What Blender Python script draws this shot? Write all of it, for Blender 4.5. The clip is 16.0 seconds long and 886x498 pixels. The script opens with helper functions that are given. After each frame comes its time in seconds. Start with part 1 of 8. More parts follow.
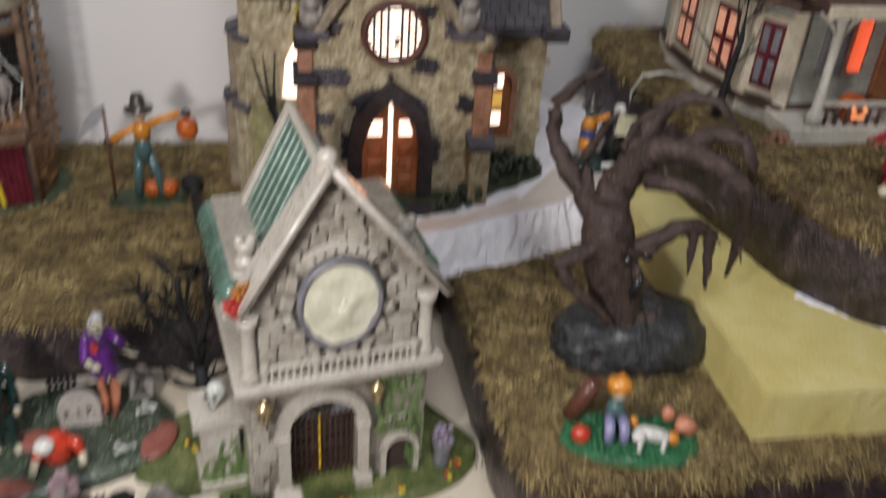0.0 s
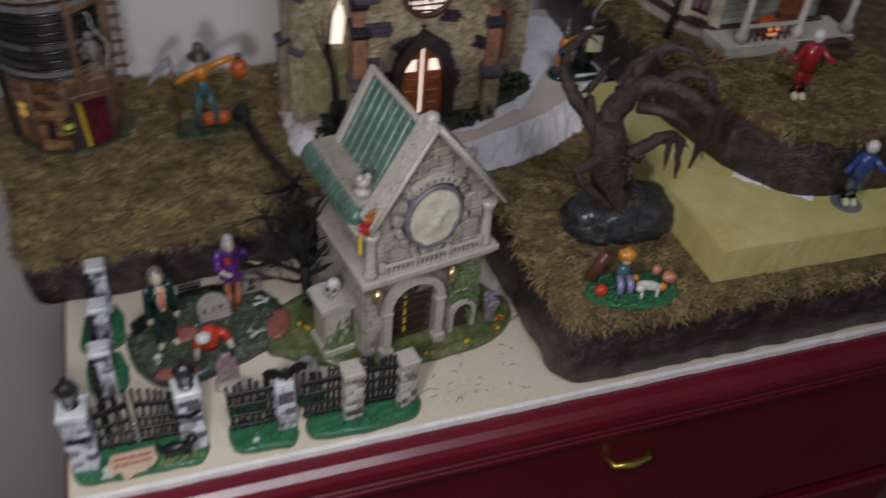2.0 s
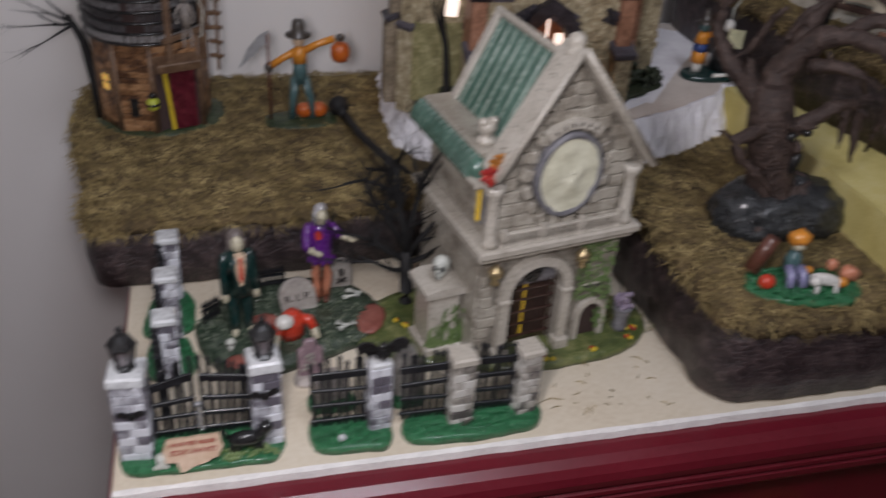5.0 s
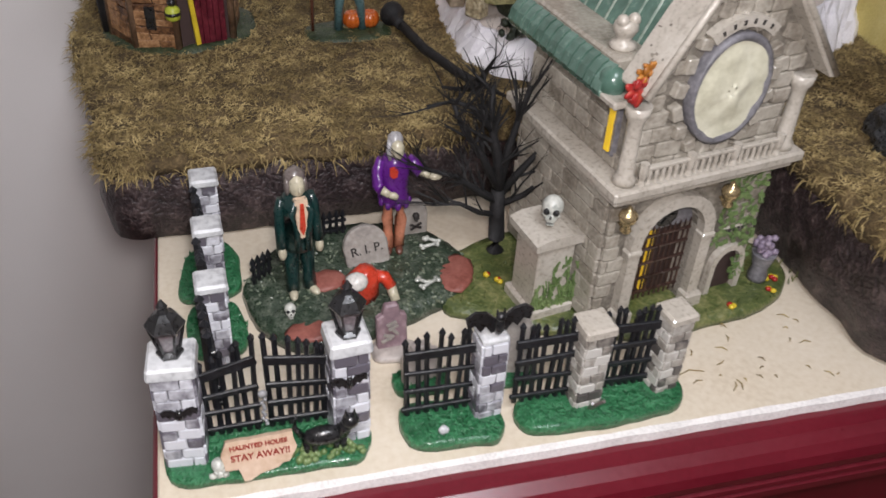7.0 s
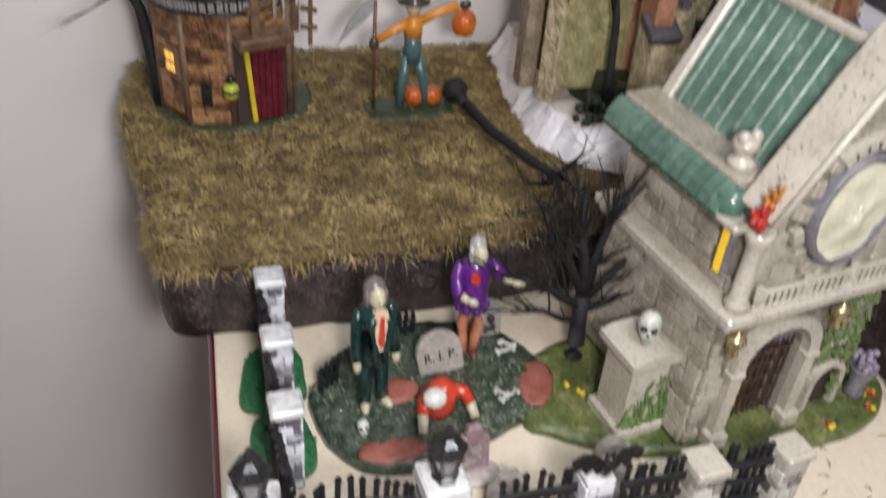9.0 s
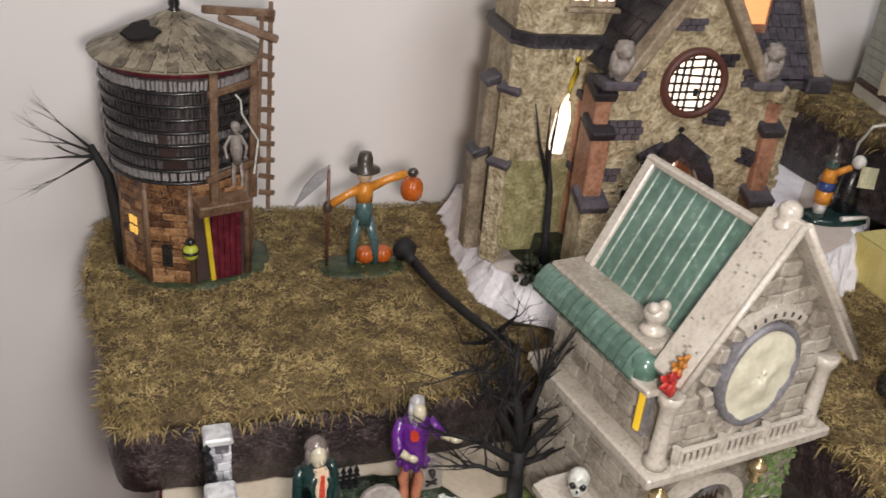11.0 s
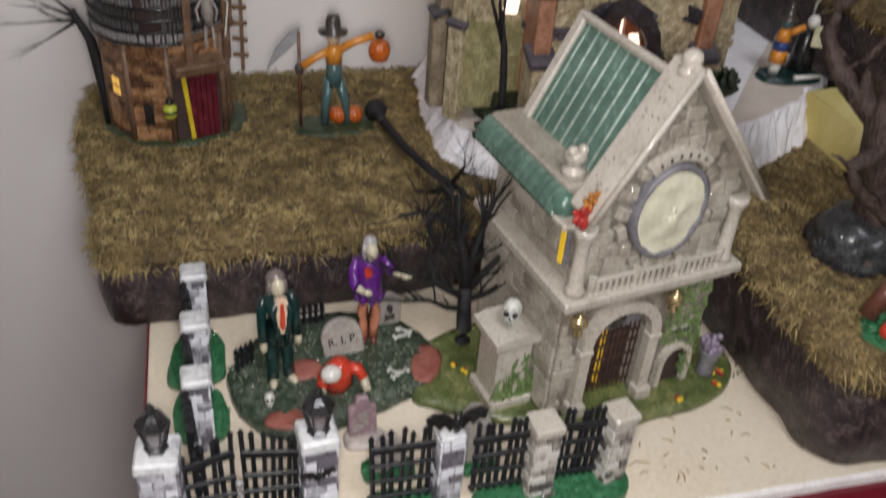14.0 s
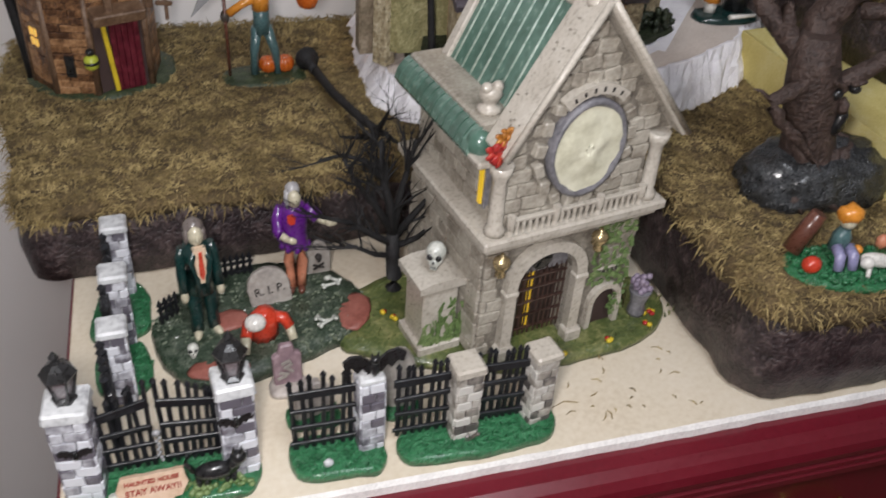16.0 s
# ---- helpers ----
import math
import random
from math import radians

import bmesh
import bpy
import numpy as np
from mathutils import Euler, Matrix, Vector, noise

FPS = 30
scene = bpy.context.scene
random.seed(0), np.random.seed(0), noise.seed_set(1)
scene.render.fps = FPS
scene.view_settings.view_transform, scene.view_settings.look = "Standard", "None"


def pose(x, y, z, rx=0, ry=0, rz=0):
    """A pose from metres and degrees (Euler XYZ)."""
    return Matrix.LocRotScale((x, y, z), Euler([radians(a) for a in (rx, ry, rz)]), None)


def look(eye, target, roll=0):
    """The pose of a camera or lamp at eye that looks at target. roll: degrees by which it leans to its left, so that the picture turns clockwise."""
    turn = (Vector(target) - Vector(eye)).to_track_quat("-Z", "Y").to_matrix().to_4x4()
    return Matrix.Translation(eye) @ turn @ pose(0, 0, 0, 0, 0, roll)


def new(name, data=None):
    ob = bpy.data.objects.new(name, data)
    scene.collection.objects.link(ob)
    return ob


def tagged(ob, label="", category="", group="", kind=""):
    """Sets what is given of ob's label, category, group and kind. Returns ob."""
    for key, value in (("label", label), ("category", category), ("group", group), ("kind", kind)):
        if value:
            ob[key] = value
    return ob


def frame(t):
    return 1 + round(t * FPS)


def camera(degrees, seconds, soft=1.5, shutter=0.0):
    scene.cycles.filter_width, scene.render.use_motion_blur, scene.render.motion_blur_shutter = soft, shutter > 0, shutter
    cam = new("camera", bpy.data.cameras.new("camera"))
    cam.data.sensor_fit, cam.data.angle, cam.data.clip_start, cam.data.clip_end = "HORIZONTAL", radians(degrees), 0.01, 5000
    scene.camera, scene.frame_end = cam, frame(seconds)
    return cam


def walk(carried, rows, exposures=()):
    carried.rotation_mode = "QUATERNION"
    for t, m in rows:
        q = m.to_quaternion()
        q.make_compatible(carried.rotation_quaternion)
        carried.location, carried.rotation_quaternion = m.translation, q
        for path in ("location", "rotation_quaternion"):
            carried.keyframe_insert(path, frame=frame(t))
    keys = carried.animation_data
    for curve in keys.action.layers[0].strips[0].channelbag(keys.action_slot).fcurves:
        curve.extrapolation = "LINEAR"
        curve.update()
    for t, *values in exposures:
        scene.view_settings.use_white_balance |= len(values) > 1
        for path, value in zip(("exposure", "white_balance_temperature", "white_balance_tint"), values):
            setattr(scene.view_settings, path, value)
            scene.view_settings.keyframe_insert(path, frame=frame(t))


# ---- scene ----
cam = camera(52.9, 16.0, soft=1.6, shutter=0.7)
PATH = [
    (0, (0.2756, -0.3301, 0.4520), (0.6044, 1.3333, -0.6090), 4.10),
    (0.5, (0.2695, -0.3851, 0.4960), (0.5622, 1.1398, -0.7650), 5.50),
    (1, (0.2710, -0.4653, 0.6060), (0.5589, 1.0381, -0.6820), 7.00),
    (1.2, (0.2587, -0.4790, 0.6090), (0.4928, 1.0221, -0.6910), 5.50),
    (1.5, (0.2312, -0.4831, 0.6090), (0.4054, 1.0253, -0.6930), 3.10),
    (2, (0.1089, -0.4250, 0.5990), (0.6645, 0.9694, -0.7230), 5.70),
    (2.5, (0.0975, -0.3845, 0.5010), (0.7612, 1.0492, -0.7240), 6.00),
    (3, (0.1100, -0.4017, 0.4290), (0.7136, 1.1756, -0.6420), 4.90),
    (3.5, (0.1195, -0.4233, 0.4520), (0.6654, 1.1844, -0.6060), 4.80),
    (4, (0.1118, -0.4349, 0.4290), (0.6128, 1.2105, -0.5920), 4.40),
    (4.5, (0.1099, -0.4160, 0.4380), (0.6003, 1.2143, -0.6120), 4.50),
    (5, (0.0852, -0.3982, 0.4290), (0.5341, 1.2158, -0.6640), 4.20),
    (5.2, (0.0555, -0.3936, 0.4050), (0.5401, 1.2380, -0.6450), 5.90),
    (7.3, (0.0485, -0.2598, 0.3600), (0.4908, 1.2470, -0.8790), 3.50),
    (7.5, (0.0451, -0.2519, 0.3590), (0.4927, 1.2506, -0.8830), 3.70),
    (8, (0.0354, -0.2221, 0.3410), (0.4886, 1.2598, -0.9230), 3.90),
    (8.5, (0.0329, -0.2102, 0.3460), (0.4986, 1.2770, -0.9070), 3.60),
    (9, (0.0169, -0.2087, 0.3740), (0.4710, 1.3416, -0.8050), 4.90),
    (9.5, (0.0128, -0.1996, 0.4010), (0.4808, 1.4131, -0.6850), 4.90),
    (11.8, (0.0386, -0.2443, 0.4130), (0.5890, 1.4525, -0.4910), 5.70),
    (12, (0.0415, -0.2408, 0.4270), (0.5879, 1.4476, -0.4960), 5.50),
    (12.5, (0.0573, -0.2526, 0.4290), (0.6378, 1.4139, -0.5130), 5.40),
    (13, (0.0560, -0.2677, 0.4300), (0.5982, 1.3972, -0.5360), 5.90),
    (13.5, (0.0541, -0.2806, 0.4290), (0.5320, 1.3669, -0.5990), 4.30),
    (14, (0.0595, -0.2930, 0.4180), (0.5227, 1.2747, -0.7350), 4.80),
    (14.5, (0.0605, -0.3025, 0.4090), (0.4904, 1.2266, -0.8080), 4.10),
    (15, (0.0654, -0.3036, 0.4120), (0.5029, 1.2002, -0.8300), 4.20),
    (15.5, (0.0757, -0.2987, 0.4100), (0.5533, 1.1828, -0.8470), 4.70),
    (16, (0.0920, -0.3034, 0.4060), (0.5970, 1.2038, -0.8080), 4.60),
]
EXPOSURES = [(0.0, -0.2, 6450, 9), (0.5, -0.68, 6450, 12), (1.0, -1.0, 6200, 10), (1.5, -1.2, 6150, 10), (2.0, -1.05, 6100, 10), (2.5, -0.92, 6080, 13), (3.0, -0.66, 6080, 14), (4.5, -0.80, 6120, 14),
             (5.0, -0.80, 6200, 13), (7.5, 0.0, 6350, 10), (8.0, 0.04, 6350, 8), (9.5, 0.1, 6500, 9), (12.0, -0.12, 6850, 11), (12.5, -0.22, 6850, 11), (13.5, -0.3, 6600, 10), (14.5, -0.33, 6450, 9), (15.5, -0.28, 6400, 9), (16.0, -0.2, 6350, 9)]
walk(cam, [(t, look(eye, target, roll)) for t, eye, target, roll in PATH], EXPOSURES)

# ---- light: a dim room with an added fill, the torch of the phone, the village's own glow ----
world = bpy.data.worlds.new("room_air")
scene.world = world
world.use_nodes = True
world.node_tree.nodes["Background"].inputs[0].default_value = (0.55, 0.6, 0.75, 1)
world.node_tree.nodes["Background"].inputs[1].default_value = 0.02


def lamp(name, kind, at, target, power, colour, size):
    data = bpy.data.lights.new(name, kind)
    data.energy, data.color = power, colour
    if kind == "AREA":
        data.shape, data.size = "DISK", size
    else:
        data.shadow_soft_size = size
    ob = new(name, data)
    ob.matrix_world = look(at, target)
    return ob


lamp("torch_light", "POINT", (0.062, -0.275, 0.388), (0.27, 0.2, 0.03), 9.6, (1.0, 0.94, 0.92), 0.03)
# unseen fill lamp above and behind the camera, added to lift the whole room
lamp("ceiling_light", "AREA", (0.3, -0.7, 1.45), (0.3, -0.6, 0.0), 14.0, (0.93, 0.95, 1.0), 0.5)

# ---- materials ----
def rgb(c):
    return (c[0], c[1], c[2], 1)


def surface(name, base, dark=None, light=None, scale=60.0, rough=0.5, bump=0.3, fine=500.0, metal=0.0, depth=0.001,
            glow=None, power=0.0, coat=0.0, spread=0.5, vary=0.0):
    """Painted ceramic, foam, wood and so on: a base colour that drifts at two scales, with relief."""
    m = bpy.data.materials.new(name)
    m.use_nodes = True
    nt = m.node_tree
    n, l = nt.nodes, nt.links
    bs = n["Principled BSDF"]
    co = n.new("ShaderNodeTexCoord")
    big = n.new("ShaderNodeTexNoise")
    big.inputs["Scale"].default_value, big.inputs["Detail"].default_value = scale, 5
    small = n.new("ShaderNodeTexNoise")
    small.inputs["Scale"].default_value, small.inputs["Detail"].default_value = fine, 3
    # pieces of a wall share their meshes, so their grain lies in the room's metres
    where = n.new("ShaderNodeNewGeometry").outputs["Position"] if vary else co.outputs["Object"]
    l.new(where, big.inputs["Vector"])
    l.new(where, small.inputs["Vector"])
    dark = dark or tuple(v * 0.72 for v in base)
    light = light or tuple(min(1, v * 1.22) for v in base)
    ramp = n.new("ShaderNodeValToRGB")
    e = ramp.color_ramp.elements
    e[0].position, e[0].color = 0.5 - spread * 0.4, rgb(dark)
    e[1].position, e[1].color = 0.5 + spread * 0.4, rgb(light)
    mid = ramp.color_ramp.elements.new(0.5)
    mid.color = rgb(base)
    mix = n.new("ShaderNodeMath")
    mix.operation = "MULTIPLY_ADD"
    mix.inputs[1].default_value, mix.inputs[2].default_value = 0.45, 0.0
    add = n.new("ShaderNodeMath")
    add.operation = "MULTIPLY_ADD"
    add.inputs[1].default_value = 0.55
    l.new(small.outputs["Fac"], mix.inputs[0])
    l.new(big.outputs["Fac"], add.inputs[0])
    l.new(mix.outputs[0], add.inputs[2])
    fac = add.outputs[0]
    if vary:
        info = n.new("ShaderNodeObjectInfo")
        v = n.new("ShaderNodeMath")
        v.operation = "MULTIPLY_ADD"
        v.inputs[1].default_value, v.inputs[2].default_value = vary, -vary / 2
        l.new(info.outputs["Random"], v.inputs[0])
        s = n.new("ShaderNodeMath")
        l.new(v.outputs[0], s.inputs[0])
        l.new(fac, s.inputs[1])
        fac = s.outputs[0]
    l.new(fac, ramp.inputs["Fac"])
    l.new(ramp.outputs["Color"], bs.inputs["Base Color"])
    rr = n.new("ShaderNodeMapRange")
    rr.inputs["To Min"].default_value, rr.inputs["To Max"].default_value = max(0.03, rough - 0.12), min(1, rough + 0.12)
    l.new(small.outputs["Fac"], rr.inputs["Value"])
    l.new(rr.outputs[0], bs.inputs["Roughness"])
    bs.inputs["Metallic"].default_value = metal
    bs.inputs["Coat Weight"].default_value = coat
    bs.inputs["Coat Roughness"].default_value = 0.15
    if bump:
        b = n.new("ShaderNodeBump")
        b.inputs["Strength"].default_value, b.inputs["Distance"].default_value = bump, depth
        l.new(fac, b.inputs["Height"])
        l.new(b.outputs[0], bs.inputs["Normal"])
    if glow:
        bs.inputs["Emission Color"].default_value = rgb(glow)
        bs.inputs["Emission Strength"].default_value = power
    return m


M = {}
M["wall_paint"] = surface("wall_paint", (0.83, 0.80, 0.785), (0.79, 0.76, 0.745), (0.86, 0.83, 0.815), scale=6, fine=900, rough=0.75, bump=0.15, depth=0.0004)
M["floor_wood"] = surface("floor_wood", (0.12, 0.07, 0.04), scale=9, fine=80, rough=0.5)
M["board"] = surface("board", (0.66, 0.58, 0.46), (0.56, 0.47, 0.35), (0.72, 0.65, 0.54), scale=14, fine=260, rough=0.7, bump=0.15, depth=0.0005)
M["board_edge"] = surface("board_edge", (0.84, 0.81, 0.79), scale=40, fine=600, rough=0.8, bump=0.5, depth=0.001)
M["red_paint"] = surface("red_paint", (0.125, 0.005, 0.014), (0.100, 0.0035, 0.010), (0.148, 0.008, 0.018), scale=12, fine=300, rough=0.33, bump=0.05, depth=0.0004, coat=0.25)
M["brass"] = surface("brass", (0.55, 0.47, 0.10), rough=0.3, metal=0.9, bump=0.1)
M["earth"] = surface("earth", (0.034, 0.022, 0.024), (0.010, 0.007, 0.008), (0.115, 0.082, 0.080), scale=85, fine=380, rough=0.42, bump=1.0, depth=0.005, spread=0.42, coat=0.15)
M["turf"] = surface("turf", (0.105, 0.072, 0.032), (0.034, 0.023, 0.012), (0.22, 0.155, 0.072), scale=70, fine=520, rough=0.95, bump=1.0, depth=0.004, spread=0.40)
M["straw"] = surface("straw", (0.250, 0.182, 0.072), (0.080, 0.056, 0.023), (0.54, 0.42, 0.19), scale=55, fine=300, rough=0.8, bump=0.0, spread=0.42)
M["white_foam"] = surface("white_foam", (0.86, 0.84, 0.88), (0.76, 0.73, 0.79), (0.92, 0.91, 0.94), scale=90, fine=330, rough=0.75, bump=0.7, depth=0.0022)
M["foam_top"] = surface("foam_top", (0.62, 0.55, 0.50), (0.52, 0.45, 0.40), (0.7, 0.64, 0.58), scale=25, fine=500, rough=0.8, bump=0.4, depth=0.001)
M["yellow_foam"] = surface("yellow_foam", (0.62, 0.53, 0.20), (0.50, 0.41, 0.13), (0.70, 0.63, 0.33), scale=30, fine=700, rough=0.85, bump=0.6, depth=0.0015)
M["grey"] = surface("grey", (0.3, 0.3, 0.3))


# ---- shapes ----
def turn(rx=0, ry=0, rz=0):
    return Euler([radians(a) for a in (rx, ry, rz)]).to_matrix().to_4x4()


def box(bm, at, size, rot=(0, 0, 0), bevel=0.0, taper=1.0):
    r = bmesh.ops.create_cube(bm, size=1.0)
    vs = r["verts"]
    for v in vs:
        k = taper if v.co.z > 0 else 1.0
        v.co = Vector((v.co.x * size[0] * k, v.co.y * size[1] * k, v.co.z * size[2]))
    if bevel:
        es = list({e for v in vs for e in v.link_edges})
        vs = list({v for f in bmesh.ops.bevel(bm, geom=es, offset=bevel, segments=1, affect="EDGES")["faces"] for v in f.verts} | {v for v in vs if v.is_valid})
    m = Matrix.Translation(at) @ turn(*rot)
    for v in vs:
        v.co = m @ v.co
    return vs


def tube(bm, pts, radii, n=8, caps=True):
    """A bent, tapered rod through the points."""
    pts = [Vector(p) for p in pts]
    rings = []
    for i, p in enumerate(pts):
        d = (pts[min(i + 1, len(pts) - 1)] - pts[max(i - 1, 0)]).normalized()
        q = d.to_track_quat("Z", "Y")
        rings.append([bm.verts.new(p + q @ Vector((math.cos(a) * radii[i], math.sin(a) * radii[i], 0))) for a in (2 * math.pi * k / n for k in range(n))])
    for a, b in zip(rings, rings[1:]):
        for k in range(n):
            f = bm.faces.new((a[k], a[(k + 1) % n], b[(k + 1) % n], b[k]))
            f.smooth = n > 5
    if caps:
        bm.faces.new(rings[0][::-1])
        bm.faces.new(rings[-1])
    return rings


def lathe(bm, profile, at=(0, 0, 0), n=16, squash=1.0, rot=(0, 0, 0)):
    m = Matrix.Translation(at) @ turn(*rot)
    rings = []
    for r, z in profile:
        rings.append([bm.verts.new(m @ Vector((math.cos(a) * r, math.sin(a) * r * squash, z))) for a in (2 * math.pi * k / n for k in range(n))])
    for a, b in zip(rings, rings[1:]):
        for k in range(n):
            f = bm.faces.new((a[k], a[(k + 1) % n], b[(k + 1) % n], b[k]))
            f.smooth = n > 8
    bm.faces.new(rings[0][::-1])
    bm.faces.new(rings[-1])


def ball(bm, at, size, rot=(0, 0, 0), rough=0.0, level=2, freq=3.0):
    vs = bmesh.ops.create_icosphere(bm, subdivisions=level, radius=1.0)["verts"]
    m = Matrix.Translation(at) @ turn(*rot)
    for v in vs:
        k = 1 + rough * noise.noise(v.co * freq + Vector(at) * 90)
        v.co = m @ Vector((v.co.x * size[0] * k, v.co.y * size[1] * k, v.co.z * size[2] * k))
    for f in {f for v in vs for f in v.link_faces}:
        f.smooth = True
    return vs


def prism(bm, outline, low, high, axis="z"):
    """An outline pulled up from low to high; axis 'y' stands it upright in x and z."""
    put = (lambda x, y, h: Vector((x, y, h))) if axis == "z" else ((lambda x, y, h: Vector((x, h, y))) if axis == "y" else (lambda x, y, h: Vector((h, x, y))))
    a = [bm.verts.new(put(x, y, low)) for x, y in outline]
    b = [bm.verts.new(put(x, y, high)) for x, y in outline]
    n = len(a)
    fs = [bm.faces.new(a[::-1]), bm.faces.new(b)]
    for i in range(n):
        fs.append(bm.faces.new((a[i], a[(i + 1) % n], b[(i + 1) % n], b[i])))
    bmesh.ops.recalc_face_normals(bm, faces=fs)
    return fs


def soften(bm, offset, segments=2, angle=40):
    es = [e for e in bm.edges if len(e.link_faces) == 2 and e.calc_face_angle(0) > radians(angle)]
    bmesh.ops.bevel(bm, geom=es, offset=offset, segments=segments, affect="EDGES", clamp_overlap=True)


def mesh_of(bm, material, name="mesh"):
    me = bpy.data.meshes.new(name)
    bm.to_mesh(me)
    bm.free()
    me.materials.append(M[material])
    return me


def part(name, bm, material, parent, label=""):
    ob = new(name, mesh_of(bm, material, name) if isinstance(bm, bmesh.types.BMesh) else bm)
    ob.parent = parent
    return tagged(ob, label) if label else ob


def thing(name, at, label, category, rz=0.0, group="", kind=""):
    ob = new(name)
    ob.empty_display_size = 0.01
    ob.matrix_world = pose(*at, 0, 0, rz)
    return tagged(ob, label, category, group, kind)


def single(name, bm, material, at, label, category, rz=0.0, group="", kind=""):
    ob = new(name, mesh_of(bm, material, name))
    ob.matrix_world = pose(*at, 0, 0, rz)
    return tagged(ob, label, category, group, kind)


def B():
    return bmesh.new()


def rounded(points, r=0.02, n=5):
    """An outline with rounded corners."""
    out = []
    c = len(points)
    for i in range(c):
        p, a, b = Vector(points[i]), Vector(points[i - 1]), Vector(points[(i + 1) % c])
        k = min(r, (a - p).length * 0.45, (b - p).length * 0.45)
        s, e = p + (a - p).normalized() * k, p + (b - p).normalized() * k
        for j in range(n + 1):
            t = j / n
            q = s * (1 - t) ** 2 + p * 2 * t * (1 - t) + e * t * t
            out.append((q.x, q.y))
    return out


def wobbly(points, amount, step=0.006, seed=0.0, freq=60.0):
    out = []
    c = len(points)
    for i in range(c):
        p, q = Vector(points[i]), Vector(points[(i + 1) % c])
        k = max(1, int((q - p).length / step))
        d = (q - p).normalized()
        for j in range(k):
            a = p + (q - p) * (j / k)
            w = amount * noise.noise(Vector((a.x * freq, a.y * freq, seed)))
            out.append((a.x + d.y * w, a.y - d.x * w))
    return out

# ---- the room ----
def slab(name, at, size, material, label, category):
    bm = B()
    box(bm, (0, 0, 0), size)
    return single(name, bm, material, at, label, category, kind="structure")


slab("wall_north", (0.3, 0.56, 0.45), (4.2, 0.10, 2.7), "wall_paint", "plain light grey painted wall behind the dresser", "wall")
slab("wall_south", (0.3, -2.65, 0.45), (4.2, 0.10, 2.7), "wall_paint", "plain light grey painted wall", "wall")
slab("wall_west", (-1.75, -1.05, 0.45), (0.10, 3.1, 2.7), "wall_paint", "plain light grey painted wall", "wall")
slab("wall_east", (2.35, -1.05, 0.45), (0.10, 3.1, 2.7), "wall_paint", "plain light grey painted wall", "wall")
slab("floor", (0.3, -1.05, -0.95), (4.2, 3.3, 0.10), "floor_wood", "dark brown wooden floor of the room", "floor")
slab("ceiling", (0.3, -1.05, 1.85), (4.2, 3.3, 0.10), "wall_paint", "plain light painted ceiling", "ceiling")

# ---- the red dresser and the board on it ----
LONG = 0.95
dresser = thing("dresser", (0, 0, -0.90), "dark red painted wooden dresser with moulded top edge", "dresser")
bm = B()
box(bm, (LONG / 2, 0.26, 0.43), (LONG - 0.004, 0.48, 0.82))
part("body", bm, "red_paint", dresser)
bm = B()
prof = [(0.006, 0.894), (-0.006, 0.8938), (-0.014, 0.8925), (-0.020, 0.889), (-0.024, 0.884), (-0.0255, 0.878), (-0.0245, 0.872), (-0.0205, 0.8685), (-0.0205, 0.866), (-0.0225, 0.8645), (-0.0225, 0.861),
        (-0.0190, 0.859), (-0.0190, 0.8565), (-0.0210, 0.855), (-0.0205, 0.849), (-0.016, 0.842), (-0.008, 0.839), (0.006, 0.838)]
rings = []
path_pts = [((0.0, 0.50), (-1, 0)), ((0.0, 0.006), (-1, 1)), ((LONG, 0.006), (1, 1)), ((LONG, 0.50), (1, 0))]
for (x, y), (sx, sy) in path_pts:
    rings.append([bm.verts.new((x - sx * (o - 0.006) * (0.15 if sx < 0 else 1.0), y + (o - 0.006) * sy, z)) for o, z in prof])
for a, b in zip(rings, rings[1:]):
    for k in range(len(prof) - 1):
        bm.faces.new((a[k], a[k + 1], b[k + 1], b[k]))
bm.faces.new((rings[0][0], rings[1][0], rings[2][0], rings[3][0]))
bmesh.ops.recalc_face_normals(bm, faces=bm.faces)
part("moulded_top", bm, "red_paint", dresser)
for z in (0.72, 0.47, 0.22):
    bm = B()
    box(bm, (LONG / 2, 0.013, z), (LONG - 0.05, 0.02, 0.22), bevel=0.004)
    d = part("drawer", bm, "red_paint", dresser)
    bm = B()
    cx, zh = 0.496, z + 0.058
    tube(bm, [(cx - 0.022, 0.004, zh), (cx - 0.019, -0.008, zh + 0.001), (cx, -0.011, zh + 0.001), (cx + 0.019, -0.008, zh + 0.001), (cx + 0.022, 0.004, zh)], [0.003, 0.003, 0.0042, 0.003, 0.003], 8)
    part("handle", bm, "brass", d, "small polished brass drawer handle")
bm = B()
box(bm, (LONG / 2, 0.252, -0.003), (LONG, 0.503, 0.006), bevel=0.001)
board = single("foam_board", bm, "board", (0, 0, 0), "cream foam board with white cut edge covering the dresser", "board")
bm = B()
prism(bm, wobbly([(0.0005, -0.0026), (LONG, -0.0026), (LONG, 0.0016), (0.0005, 0.0016)], 0.0011, 0.012, 0.0, 45.0), -0.0058, 0.0005)
part("torn_edge", bm, "board_edge", board, "frayed white cut edge of the board")


